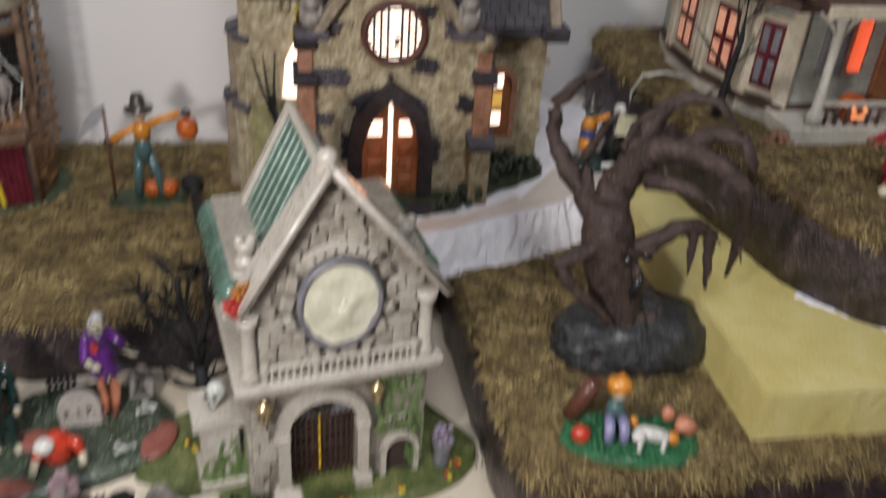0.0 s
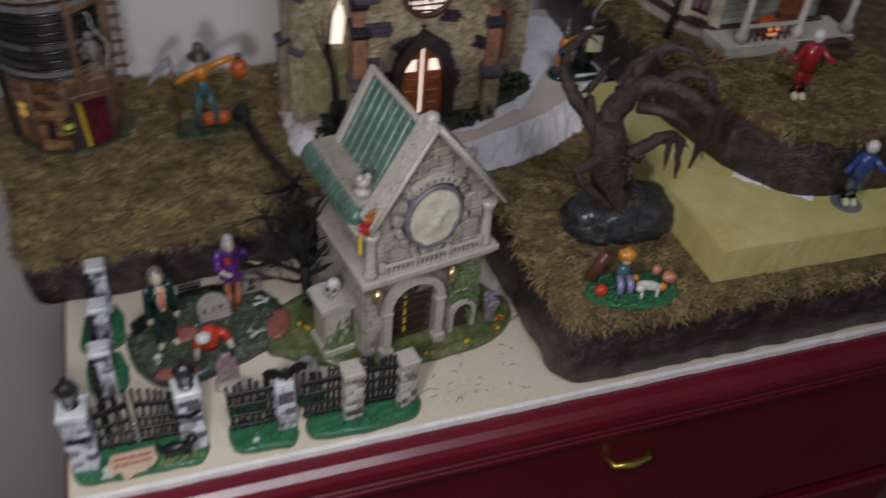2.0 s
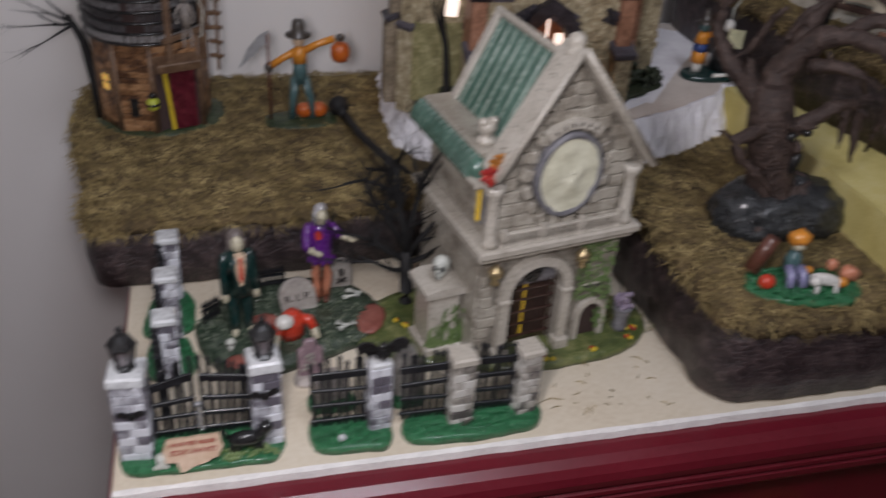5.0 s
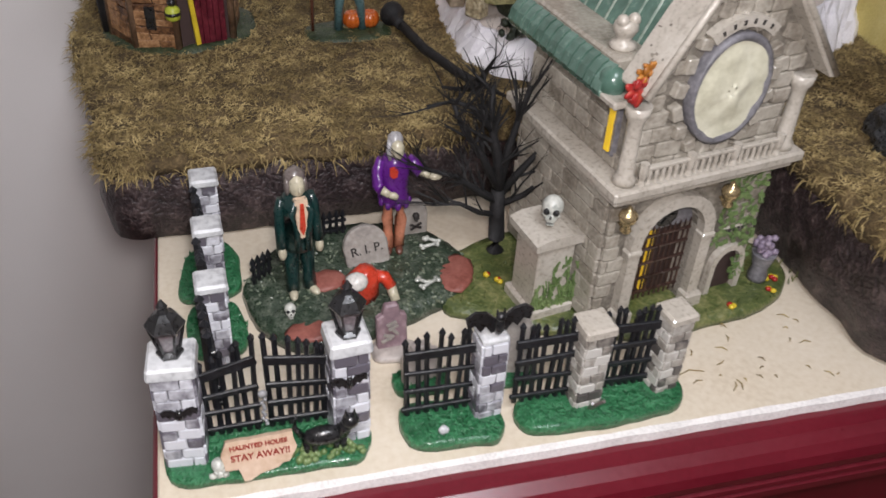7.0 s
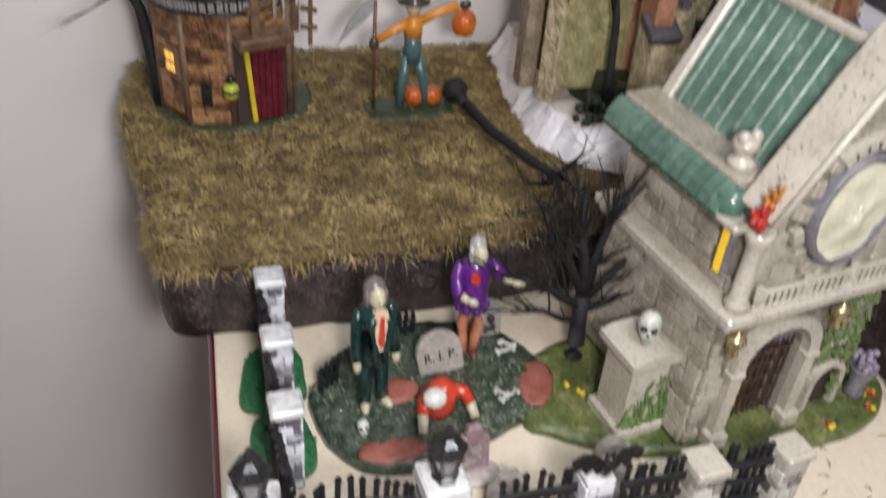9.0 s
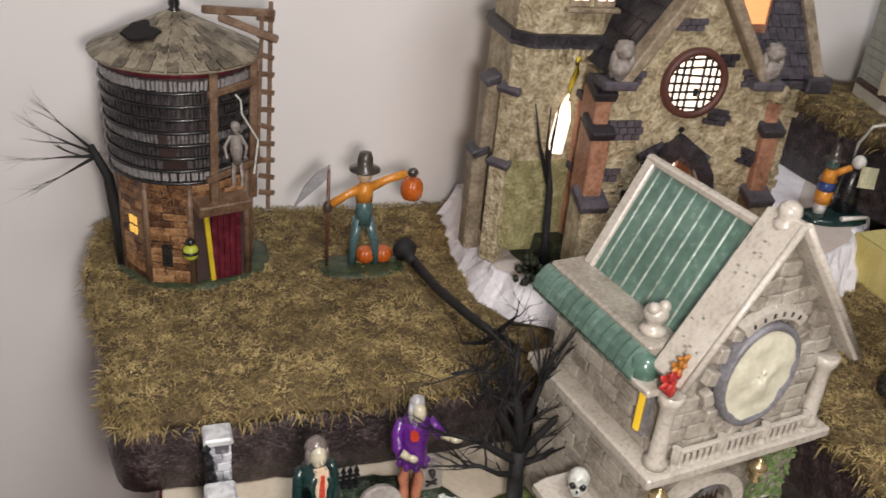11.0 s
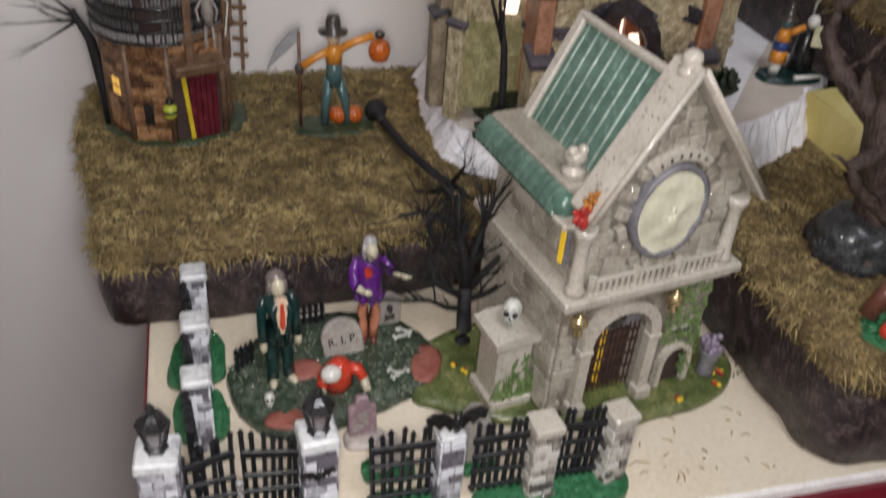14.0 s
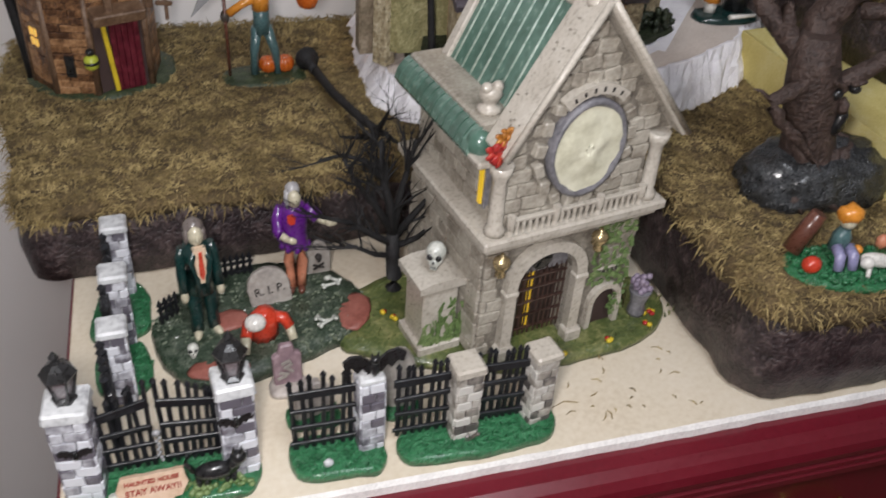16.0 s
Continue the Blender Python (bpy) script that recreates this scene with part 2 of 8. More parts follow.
# ---- hills of foam with turf ----
def hill(name, outline, low, high, label, bulge=0.006, seed=0.0):
    """Painted earth sides and an uneven turf top; the outline runs anticlockwise."""
    top = thing(name, (0, 0, 0), label, "hill")
    ring = wobbly(rounded(outline, 0.03, 6), 0.003, 0.008, seed, 45)
    c = Vector((sum(p[0] for p in ring) / len(ring), sum(p[1] for p in ring) / len(ring)))
    n = len(ring)

    def inward(i, d):
        a, b = Vector(ring[i - 1]), Vector(ring[(i + 1) % n])
        t = (b - a).normalized()
        return Vector((ring[i][0] - t.y * d, ring[i][1] + t.x * d))

    h = high - low
    bm = B()
    loops = []
    for f, d in ((0.0, 0.006), (0.04, 0.0), (0.35, -bulge * 0.3), (0.7, 0.0), (0.9, 0.003), (0.94, 0.012)):
        vs = []
        for i in range(n):
            p = inward(i, d + 0.0015 * noise.noise(Vector((ring[i][0] * 120, ring[i][1] * 120, f * 5 + seed))))
            vs.append(bm.verts.new((p.x, p.y, low + h * f)))
        loops.append(vs)
    for a, b in zip(loops, loops[1:]):
        for i in range(n):
            bm.faces.new((a[i], a[(i + 1) % n], b[(i + 1) % n], b[i])).smooth = True
    bm.faces.new(loops[0][::-1])
    bm.faces.new(loops[-1])
    part("earth_side", bm, "earth", top, "dark brown painted earth side")
    bm = B()
    loops = []
    for f, d in ((0.0, 0.012), (0.0, -0.001), (0.5, -0.002), (0.86, 0.003), (1.0, 0.013)):
        vs = []
        for i in range(n):
            drop = (0.11 + 0.16 * noise.noise(Vector((ring[i][0] * 55, ring[i][1] * 55, seed + 3)))) * h
            zt = high - max(0.03 * h, drop) * (1 - f) - 0.1 * h * (1 - f)
            p = inward(i, d + 0.002 * noise.noise(Vector((ring[i][0] * 160, ring[i][1] * 160, f * 9 + seed))))
            vs.append(bm.verts.new((p.x, p.y, zt)))
        loops.append(vs)
    for a, b in zip(loops, loops[1:]):
        for i in range(n):
            bm.faces.new((a[i], a[(i + 1) % n], b[(i + 1) % n], b[i])).smooth = True
    bm.faces.new(loops[0][::-1])
    bm.faces.new(loops[-1])
    turf = part("turf", bm, "turf", top, "brown and olive straw turf")
    return top, ring


HILL_W = [(-0.048, 0.490), (-0.053, 0.385), (-0.033, 0.300), (-0.029, 0.212), (0.10, 0.214), (0.235, 0.225), (0.300, 0.235), (0.330, 0.300), (0.33, 0.490)]
HILL_E = [(0.395, 0.250), (0.400, 0.100), (0.402, 0.006), (0.60, 0.004), (0.93, 0.004), (0.93, 0.480), (0.60, 0.480), (0.40, 0.46)]
HILL_H = [(0.560, 0.478), (0.570, 0.330), (0.596, 0.200), (0.615, 0.120), (0.655, 0.074), (0.78, 0.072), (0.88, 0.085), (0.92, 0.25), (0.92, 0.478)]
hill_w, ring_w = hill("turf_hill", HILL_W, 0.0, 0.063, "low brown turf hill with dark earth sides on the board", seed=1.0)
hill_e, ring_e = hill("turf_hill", HILL_E, 0.0, 0.080, "wide brown turf hill with rounded dark earth corner", seed=2.0)


def foam(name, outline, low, high, label, side, top_mat, top=None, bottom=None, rag=0.002, seed=0.0, flare=0.0):
    """A foam slab with torn sides; top and bottom: its heights along x; flare: how far its foot spreads."""
    top, bottom = top or (lambda x: high), bottom or (lambda x: low)
    ob = thing(name, (0, 0, 0), label, "foam slab")
    ring = wobbly(outline, rag, 0.005, seed, 130)
    n = len(ring)
    bm = B()
    loops = []
    for f in (0.0, 0.25, 0.5, 0.75, 1.0):
        vs = []
        for i in range(n):
            a, b = Vector(ring[i - 1]), Vector(ring[(i + 1) % n])
            t = (b - a).normalized()
            d = rag * noise.noise(Vector((ring[i][0] * 220, ring[i][1] * 220, f * 17 + seed))) - flare * (1 - f)
            x, y = ring[i][0] - t.y * d, ring[i][1] + t.x * d
            vs.append(bm.verts.new((x, y, bottom(x) + (top(x) - bottom(x)) * f)))
        loops.append(vs)
    for a, b in zip(loops, loops[1:]):
        for i in range(n):
            bm.faces.new((a[i], a[(i + 1) % n], b[(i + 1) % n], b[i]))
    bm.faces.new(loops[0][::-1])
    bm.faces.new(loops[-1])
    part("torn_side", bm, side, ob)
    bm = B()
    vs = []
    for i in range(n):
        a, b = Vector(ring[i - 1]), Vector(ring[(i + 1) % n])
        t = (b - a).normalized()
        x, y = ring[i][0] - t.y * 0.0015, ring[i][1] + t.x * 0.0015
        vs.append(bm.verts.new((x, y, top(x) + 0.0008)))
    bm.faces.new(vs)
    part("skin", bm, top_mat, ob, "smooth flat skin of the foam")
    return ob


def ledge_z(x):
    """Height of the ledge under the church, which falls off to the west."""
    return min(0.0500 + 0.154 * x, 0.1165)


snow = foam("snowy_ledge", [(0.252, 0.445), (0.243, 0.385), (0.243, 0.318), (0.256, 0.294), (0.281, 0.276), (0.330, 0.245), (0.383, 0.232), (0.437, 0.240), (0.470, 0.252), (0.500, 0.268), (0.525, 0.281), (0.539, 0.300), (0.59, 0.345), (0.59, 0.470), (0.256, 0.470)],
            0.0435, 0.078, "white torn foam ledge under the church", "white_foam", "foam_top", ledge_z, lambda x: min(0.0620 + 0.09 * max(0, x - 0.226), 0.0795), 0.003, 5.0, 0.013)
slope = foam("yellow_foam_slab", [(0.5435, 0.0265), (0.80, 0.022), (0.80, 0.30), (0.640, 0.31), (0.541, 0.298)], 0.080, 0.1155, "pale yellow foam slab on the turf hill", "yellow_foam", "yellow_foam", None, None, 0.0004, 7.0)
hill_h, ring_h = hill("turf_hill", HILL_H, 0.114, 0.187, "high brown turf hill with dark earth sides under the house", seed=3.0)

bm = B()
prev = None
for k in range(16):
    f = k / 15
    x, y = 0.612 + 0.055 * f + 0.003 * noise.noise(Vector((f * 9, 1, 0))), 0.122 - 0.050 * f + 0.003 * noise.noise(Vector((f * 11, 5, 0)))
    h = 0.001 + 0.0025 * abs(noise.noise(Vector((f * 14, 2, 3))))
    row = [bm.verts.new(p) for p in ((x - 0.004, y - 0.004, 0.1150), (x - 0.001, y - 0.001, 0.1160 + h), (x + 0.006, y + 0.006, 0.1160 + h), (x + 0.006, y + 0.006, 0.1150))]
    if prev:
        for q in range(4):
            bm.faces.new((prev[q], row[q], row[(q + 1) % 4], prev[(q + 1) % 4]))
    else:
        bm.faces.new(row[::-1])
    prev = row
bm.faces.new(prev)
bmesh.ops.recalc_face_normals(bm, faces=bm.faces)
part("torn_ridge", bm, "white_foam", slope, "torn white ridge of foam")


# ---- loose straw on the hills ----
def straw(parent, ring, high, count, skip=(), seed=1, hang=0):
    """Thin bent blades lying on the turf, and tufts that hang over its edge."""
    rnd = random.Random(seed)
    xs, ys = [p[0] for p in ring], [p[1] for p in ring]
    n = len(ring)

    def inside(x, y):
        c = False
        for i in range(n):
            (x1, y1), (x2, y2) = ring[i], ring[i - 1]
            if (y1 > y) != (y2 > y) and x < (x2 - x1) * (y - y1) / (y2 - y1) + x1:
                c = not c
        return c

    verts, faces = [], []

    def blade(p, d, l, w, lift):
        s = Vector((-d.y, d.x, rnd.uniform(-0.6, 0.6))).normalized() * w
        mid, end = p + d * l * 0.5 + Vector((0, 0, lift)), p + d * l
        k = len(verts)
        verts.extend([p - s, p + s, mid + s, mid - s, end])
        faces.extend([(k, k + 1, k + 2, k + 3), (k + 3, k + 2, k + 4)])

    # matted clumps, combed one way each, with bare hollows between them
    made = 0
    while made < count:
        x, y = rnd.uniform(min(xs), max(xs)), rnd.uniform(min(ys), max(ys))
        if not inside(x, y) or any(a < x < b and c < y < e for a, b, c, e in skip):
            continue
        thick = noise.noise(Vector((x * 95, y * 95, seed * 3.1))) + 0.5 * noise.noise(Vector((x * 260, y * 260, seed)))
        if rnd.random() > 0.62 + 0.85 * thick:
            continue
        a = 5.0 * noise.noise(Vector((x * 75, y * 75, seed + 20.0))) + rnd.gauss(0, 1.1)
        pile = max(0.0, thick) * 0.0040
        blade(Vector((x, y, high - 0.0008 + rnd.uniform(0, 0.0012) + rnd.random() * pile)), Vector((math.cos(a), math.sin(a), rnd.uniform(-0.12, 0.26))).normalized(), rnd.uniform(0.0022, 0.0078), rnd.uniform(0.00018, 0.00042), rnd.uniform(0.0002, 0.0014))
        made += 1
    for k in range(hang):
        i = rnd.randrange(n)
        p, q = Vector(ring[i]), Vector(ring[(i + 1) % n])
        t = (q - p).normalized()
        out = Vector((t.y, -t.x))
        g = 0.5 + 0.5 * noise.noise(Vector((p.x * 42, p.y * 42, seed)))
        if rnd.random() > g ** 2 * 1.6:
            continue
        c = p + (q - p) * rnd.random() + out * rnd.uniform(-0.006, 0.003)
        fall = 0.5 + 0.5 * noise.noise(Vector((p.x * 105, p.y * 105, seed + 7)))
        blade(Vector((c.x, c.y, high - rnd.uniform(0.001, 0.006 + 0.016 * fall))), Vector((out.x * 0.4 + rnd.uniform(-0.9, 0.9), out.y * 0.4 + rnd.uniform(-0.9, 0.9), -rnd.uniform(-0.25, 1.1))).normalized(), rnd.uniform(0.004, 0.013), rnd.uniform(0.00025, 0.00055), 0.0014)
    me = bpy.data.meshes.new("straw")
    me.from_pydata(verts, [], faces)
    me.materials.append(M["straw"])
    ob = new("straw", me)
    ob.parent = parent
    tagged(ob, "loose golden-brown straw blades", kind="stuff")


straw(hill_w, ring_w, 0.063, 44000, seed=1, hang=16000)
straw(hill_e, [p for p in ring_e], 0.080, 38000, skip=((0.60, 1.1, 0.10, 0.5), (0.66, 1.1, 0.0, 0.5)), seed=2, hang=19000)
straw(hill_h, ring_h, 0.187, 12000, skip=((0.62, 1.1, 0.26, 0.5), (0.80, 1.1, 0.0, 0.5)), seed=3, hang=9000)
bits = random.Random(4)
for k in range(24):
    bm = B()
    x, y, a, l = bits.uniform(0.295, 0.385), bits.uniform(0.010, 0.068), bits.uniform(0, 3.14), bits.uniform(0.002, 0.008) * (2.6 if k < 2 else 1)
    tube(bm, [(x, y, 0.0006), (x + math.cos(a) * l * 0.5, y + math.sin(a) * l * 0.5, 0.0012), (x + math.cos(a + 0.3) * l, y + math.sin(a + 0.3) * l, 0.0006)], [0.0003, 0.0004, 0.0002], 5)
    single("straw_wisp", bm, "straw", (0, 0, 0), "loose brown wisp of straw on the board", "straw", group="wisps on the board")

# ---- the stone mausoleum ----
M["stone"] = surface("stone", (0.355, 0.322, 0.270), (0.185, 0.158, 0.126), (0.50, 0.465, 0.40), scale=60, fine=420, rough=0.34, bump=0.7, depth=0.0010, coat=0.35, vary=0.16, spread=0.5)
M["mortar"] = surface("mortar", (0.20, 0.178, 0.148), (0.075, 0.064, 0.052), (0.37, 0.34, 0.29), scale=90, fine=500, rough=0.5, bump=0.4, coat=0.2)
M["trim_stone"] = surface("trim_stone", (0.475, 0.435, 0.375), (0.36, 0.325, 0.275), (0.56, 0.525, 0.465), scale=55, fine=420, rough=0.30, bump=0.6, depth=0.0012, coat=0.4, spread=0.45)
M["leaf_red"] = surface("leaf_red", (0.36, 0.022, 0.022), (0.14, 0.012, 0.008), (0.42, 0.07, 0.03), scale=160, fine=500, rough=0.45, bump=0.4)
M["leaf_orange"] = surface("leaf_orange", (0.38, 0.14, 0.02), (0.14, 0.06, 0.012), (0.46, 0.22, 0.05), scale=160, fine=500, rough=0.45, bump=0.4)
M["copper_roof"] = surface("copper_roof", (0.080, 0.155, 0.120), (0.045, 0.095, 0.070), (0.13, 0.225, 0.180), scale=40, fine=200, rough=0.24, bump=0.15, coat=0.5, vary=0.2)
M["roof_rib"] = surface("roof_rib", (0.34, 0.43, 0.37), (0.11, 0.18, 0.14), (0.62, 0.68, 0.62), scale=60, fine=300, rough=0.28, bump=0.3, coat=0.5)
M["medal"] = surface("medal", (0.64, 0.62, 0.48), (0.52, 0.50, 0.37), (0.74, 0.72, 0.58), scale=55, fine=300, rough=0.42, bump=0.15, depth=0.001)
M["slate"] = surface("slate", (0.17, 0.165, 0.18), (0.09, 0.09, 0.10), (0.29, 0.28, 0.30), scale=80, fine=400, rough=0.4, bump=0.5)
M["rust_iron"] = surface("rust_iron", (0.045, 0.022, 0.018), (0.02, 0.01, 0.008), (0.10, 0.05, 0.035), scale=120, fine=500, rough=0.35, bump=0.4, coat=0.3)
M["dark_recess"] = surface("dark_recess", (0.05, 0.03, 0.028), rough=0.6)
M["amber"] = surface("amber", (0.75, 0.5, 0.02), rough=0.4, glow=(1.0, 0.62, 0.05), power=0.35, bump=0)
M["grass_glaze"] = surface("grass_glaze", (0.100, 0.125, 0.040), (0.035, 0.055, 0.016), (0.25, 0.24, 0.10), scale=90, fine=420, rough=0.38, bump=1.0, depth=0.002, coat=0.3)
M["ivy"] = surface("ivy", (0.13, 0.20, 0.070), (0.055, 0.10, 0.03), (0.27, 0.33, 0.15), scale=120, fine=500, rough=0.4, bump=0.6)
M["red_glaze"] = surface("red_glaze", (0.36, 0.015, 0.015), (0.2, 0.008, 0.01), (0.5, 0.03, 0.02), scale=90, rough=0.3, bump=0.4, coat=0.4)
M["orange_glaze"] = surface("orange_glaze", (0.60, 0.20, 0.02), (0.42, 0.1, 0.01), (0.7, 0.3, 0.04), scale=90, rough=0.3, bump=0.4, coat=0.4)
M["yellow_glaze"] = surface("yellow_glaze", (0.62, 0.46, 0.03), rough=0.35, bump=0.3, scale=90)
M["bone"] = surface("bone", (0.54, 0.55, 0.50), (0.24, 0.26, 0.24), (0.72, 0.73, 0.68), scale=130, fine=500, rough=0.32, bump=0.5, coat=0.3)
M["black_glaze"] = surface("black_glaze", (0.011, 0.011, 0.012), (0.006, 0.006, 0.006), (0.03, 0.03, 0.032), scale=100, fine=500, rough=0.3, bump=0.4, coat=0.3)
M["gilt"] = surface("gilt", (0.55, 0.43, 0.24), rough=0.25, metal=0.8, bump=0.2)
M["ink"] = surface("ink", (0.035, 0.03, 0.028), rough=0.7, bump=0)
M["mauve"] = surface("mauve", (0.25, 0.20, 0.27), (0.12, 0.09, 0.14), (0.4, 0.34, 0.42), scale=200, rough=0.5, bump=0.8)

# one bevelled block of each kind, shared by all the blocks of the walls
BLOCKS = []
for k in range(4):
    bm = B()
    vs = box(bm, (0, 0, 0), (1, 1, 1))
    for v in vs:
        v.co.x += random.uniform(-0.05, 0.05)
        v.co.z += random.uniform(-0.07, 0.07)
    bmesh.ops.bevel(bm, geom=list(bm.edges), offset=0.10, segments=1, affect="EDGES")
    BLOCKS.append(mesh_of(bm, "stone", "stone_block"))


def block(parent, at, size, rz=0.0, ry=0.0, name="stone_block", meshes=BLOCKS):
    ob = part(name, random.choice(meshes), None, parent)
    ob.matrix_basis = pose(*at, 0, ry, rz) @ Matrix.Diagonal((size[0], size[1], size[2], 1))
    return ob


def courses(parent, x0, x1, z0, z1, y, rows, length, free=lambda x, z, w: True, side=False, step=0.0, thick=0.003):
    """Rows of blocks on a wall in the plane y (or x, where side), proud of it."""
    h = (z1 - z0) / rows
    for r in range(rows):
        x = x0 - random.random() * length * 0.6
        while x < x1:
            w = length * random.uniform(0.72, 1.25)
            a, b = max(x, x0), min(x + w, x1)
            c, z = (a + b) / 2, z0 + (r + 0.5) * h
            if b - a > length * 0.22 and free(c, z, b - a):
                s = (b - a - 0.0005, thick + random.uniform(0, 0.0006), h - 0.0005)
                at = (y, c, z) if side else (c, y, z)
                block(parent, at, s, 90 if side else 0)
            x += w


maus = thing("mausoleum", (0.3013, 0.0756, 0.0), "grey glazed stone mausoleum with green roof on a grassy base", "building", 10.5)
CX = -0.010
base = [(-0.128, 0.058), (-0.117, 0.098), (-0.085, 0.112), (0.05, 0.118), (0.085, 0.07), (0.105, 0.022), (0.090, 0.000), (0.060, -0.014), (0.020, -0.012), (-0.03, -0.008), (-0.062, 0.012), (-0.085, 0.022), (-0.110, 0.040)]
bm = B()
ring = wobbly(rounded(base[::-1], 0.015, 4), 0.002, 0.006, 3.0, 80)
n = len(ring)
c = Vector((0, 0.05))
loops = []
for f, z in ((1.0, 0.0), (0.995, 0.003), (0.97, 0.0055), (0.9, 0.0065)):
    loops.append([bm.verts.new((c.x + (x - c.x) * f, c.y + (y - c.y) * f, z + (0.001 * noise.noise(Vector((x * 200, y * 200, z * 99))) if z else 0))) for x, y in ring])
for a, b in zip(loops, loops[1:]):
    for i in range(n):
        bm.faces.new((a[i], b[i], b[(i + 1) % n], a[(i + 1) % n])).smooth = True
bm.faces.new(loops[-1])
bm.faces.new(loops[0])
bmesh.ops.recalc_face_normals(bm, faces=bm.faces)
part("grass_base", bm, "grass_glaze", maus, "glazed green grass base with flowers")

# lower storey: walls with an arched doorway
def arch(cx, half, foot, spring, n=10, peak=1.0):
    pts = [(cx - half, foot), (cx - half, spring)]
    pts += [(cx - half * math.cos(math.pi * k / n), spring + half * peak * math.sin(math.pi * k / n)) for k in range(1, n)]
    return pts + [(cx + half, spring), (cx + half, foot)]


def arch_ring(bm, cx, inner, outer, foot, spring, y0, y1, n=12, peak=1.0):
    a, b = arch(cx, inner, foot, spring, n, peak), arch(cx, outer, foot, spring, n, peak)
    rows = []
    for (x, z), (X, Z) in zip(a, b):
        rows.append([bm.verts.new(p) for p in ((x, y1, z), (x, y0, z), (X, y0, Z), (X, y1, Z))])
    for p, q in zip(rows, rows[1:]):
        for k in range(4):
            bm.faces.new((p[k], p[(k + 1) % 4], q[(k + 1) % 4], q[k]))
    bm.faces.new(rows[0])
    bm.faces.new(rows[-1][::-1])
    bmesh.ops.recalc_face_normals(bm, faces=bm.faces)


bm = B()
door_arch = arch(CX, 0.0215, 0.010, 0.062)
# the front wall with its opening, in two halves
prism(bm, [(-0.054, 0.005), (CX - 0.0215, 0.005)] + [p for p in door_arch if p[0] <= CX] + [(CX, 0.100), (-0.054, 0.100)], 0.013, 0.024, "y")
prism(bm, [(0.056, 0.100), (CX, 0.100)] + [p for p in door_arch if p[0] >= CX] + [(CX + 0.0215, 0.005), (0.056, 0.005)], 0.013, 0.024, "y")
box(bm, (-0.049, 0.066, 0.0525), (0.010, 0.0838, 0.095))
box(bm, (0.051, 0.066, 0.0525), (0.010, 0.0838, 0.095))
box(bm, (0.001, 0.110, 0.0525), (0.110, 0.0040, 0.095))
lower = part("lower_wall", bm, "mortar", maus)
away = lambda x, z, w: abs(x - CX) - w * 0.45 > 0.0285 or z > 0.094
clear = lambda x, z, w: away(x, z, w) and not (x > 0.024 and z < 0.05)
courses(lower, -0.054, 0.056, 0.008, 0.099, 0.0125, 10, 0.015, clear)
courses(lower, 0.013, 0.112, 0.008, 0.099, -0.0545, 10, 0.0165, side=True)
courses(lower, 0.013, 0.112, 0.008, 0.099, 0.0565, 10, 0.0165, side=True)
bm = B()
arch_ring(bm, CX, 0.0215, 0.0290, 0.006, 0.062, 0.0065, 0.026)
part("door_arch", bm, "trim_stone", maus)
for s in (-1, 1):
    for nm, at, size in (("plinth_block", (CX + s * 0.0255, 0.008, 0.010), (0.012, 0.010, 0.010)), ("impost", (CX + s * 0.0255, 0.009, 0.058), (0.010, 0.008, 0.004))):
        bm = B()
        box(bm, at, size, bevel=0.001)
        part(nm, bm, "trim_stone", maus)
bm = B()
box(bm, (CX, 0.028, 0.045), (0.046, 0.003, 0.08))
part("door_recess", bm, "dark_recess", maus, "dark doorway behind the gate")
bm = B()
prism(bm, arch(CX, 0.0213, 0.0620, 0.0625), 0.018, 0.022, "y")
part("tympanum", bm, "slate", maus)
bm = B()
lathe(bm, [(0.0075, 0), (0.0075, 0.002), (0.006, 0.002)], (CX, 0.0178, 0.072), 16, rot=(90, 0, 0))
for k in range(6):
    box(bm, (CX + 0.003 * math.cos(k * 1.047), 0.0155, 0.072 + 0.003 * math.sin(k * 1.047)), (0.006, 0.0012, 0.0009), (0, -k * 60, 0))
part("wheel_ornament", bm, "black_glaze", maus, "black wheel ornament over the gate")
for s in (-1, 1):
    bm = B()
    for k in range(6):
        x = CX + s * (0.0022 + k * 0.0036)
        tube(bm, [(x, 0.0175, 0.011), (x, 0.0175, 0.0605 + 0.003 * (k % 2)), (x, 0.0175, 0.0650)], [0.0007, 0.0007, 0.0002], 5)
    for z in (0.016, 0.027, 0.038, 0.049, 0.058):
        box(bm, (CX + s * 0.0108, 0.0175, z), (0.0208, 0.0016, 0.0013))
    part("gate_leaf", bm, "rust_iron", maus, "rusty dark iron gate leaf with bars")
bm = B()
box(bm, (CX, 0.0245, 0.037), (0.0022, 0.002, 0.052))
part("light_slit", bm, "amber", maus, "yellow painted slit of light between the gate leaves")
bm = B()
arch_ring(bm, 0.041, 0.0095, 0.0132, 0.006, 0.026, 0.0085, 0.0155, 10, 1.25)
part("niche_arch", bm, "trim_stone", maus)
bm = B()
prism(bm, arch(0.041, 0.0095, 0.006, 0.026, 10, 1.25), 0.0128, 0.016, "y")
part("niche", bm, "dark_recess", maus, "dark small arched niche")
bm = B()
box(bm, (0.038, 0.0105, 0.0545), (0.018, 0.002, 0.0045), bevel=0.0006)
plate = part("name_plate", bm, "trim_stone", maus)
bm = B()
for k in range(5):
    box(bm, (0.0315 + k * 0.0032, 0.0092, 0.0545), (0.0022, 0.0006, 0.0022))
part("lettering_bar", bm, "ink", plate, "small dark bars of lettering")
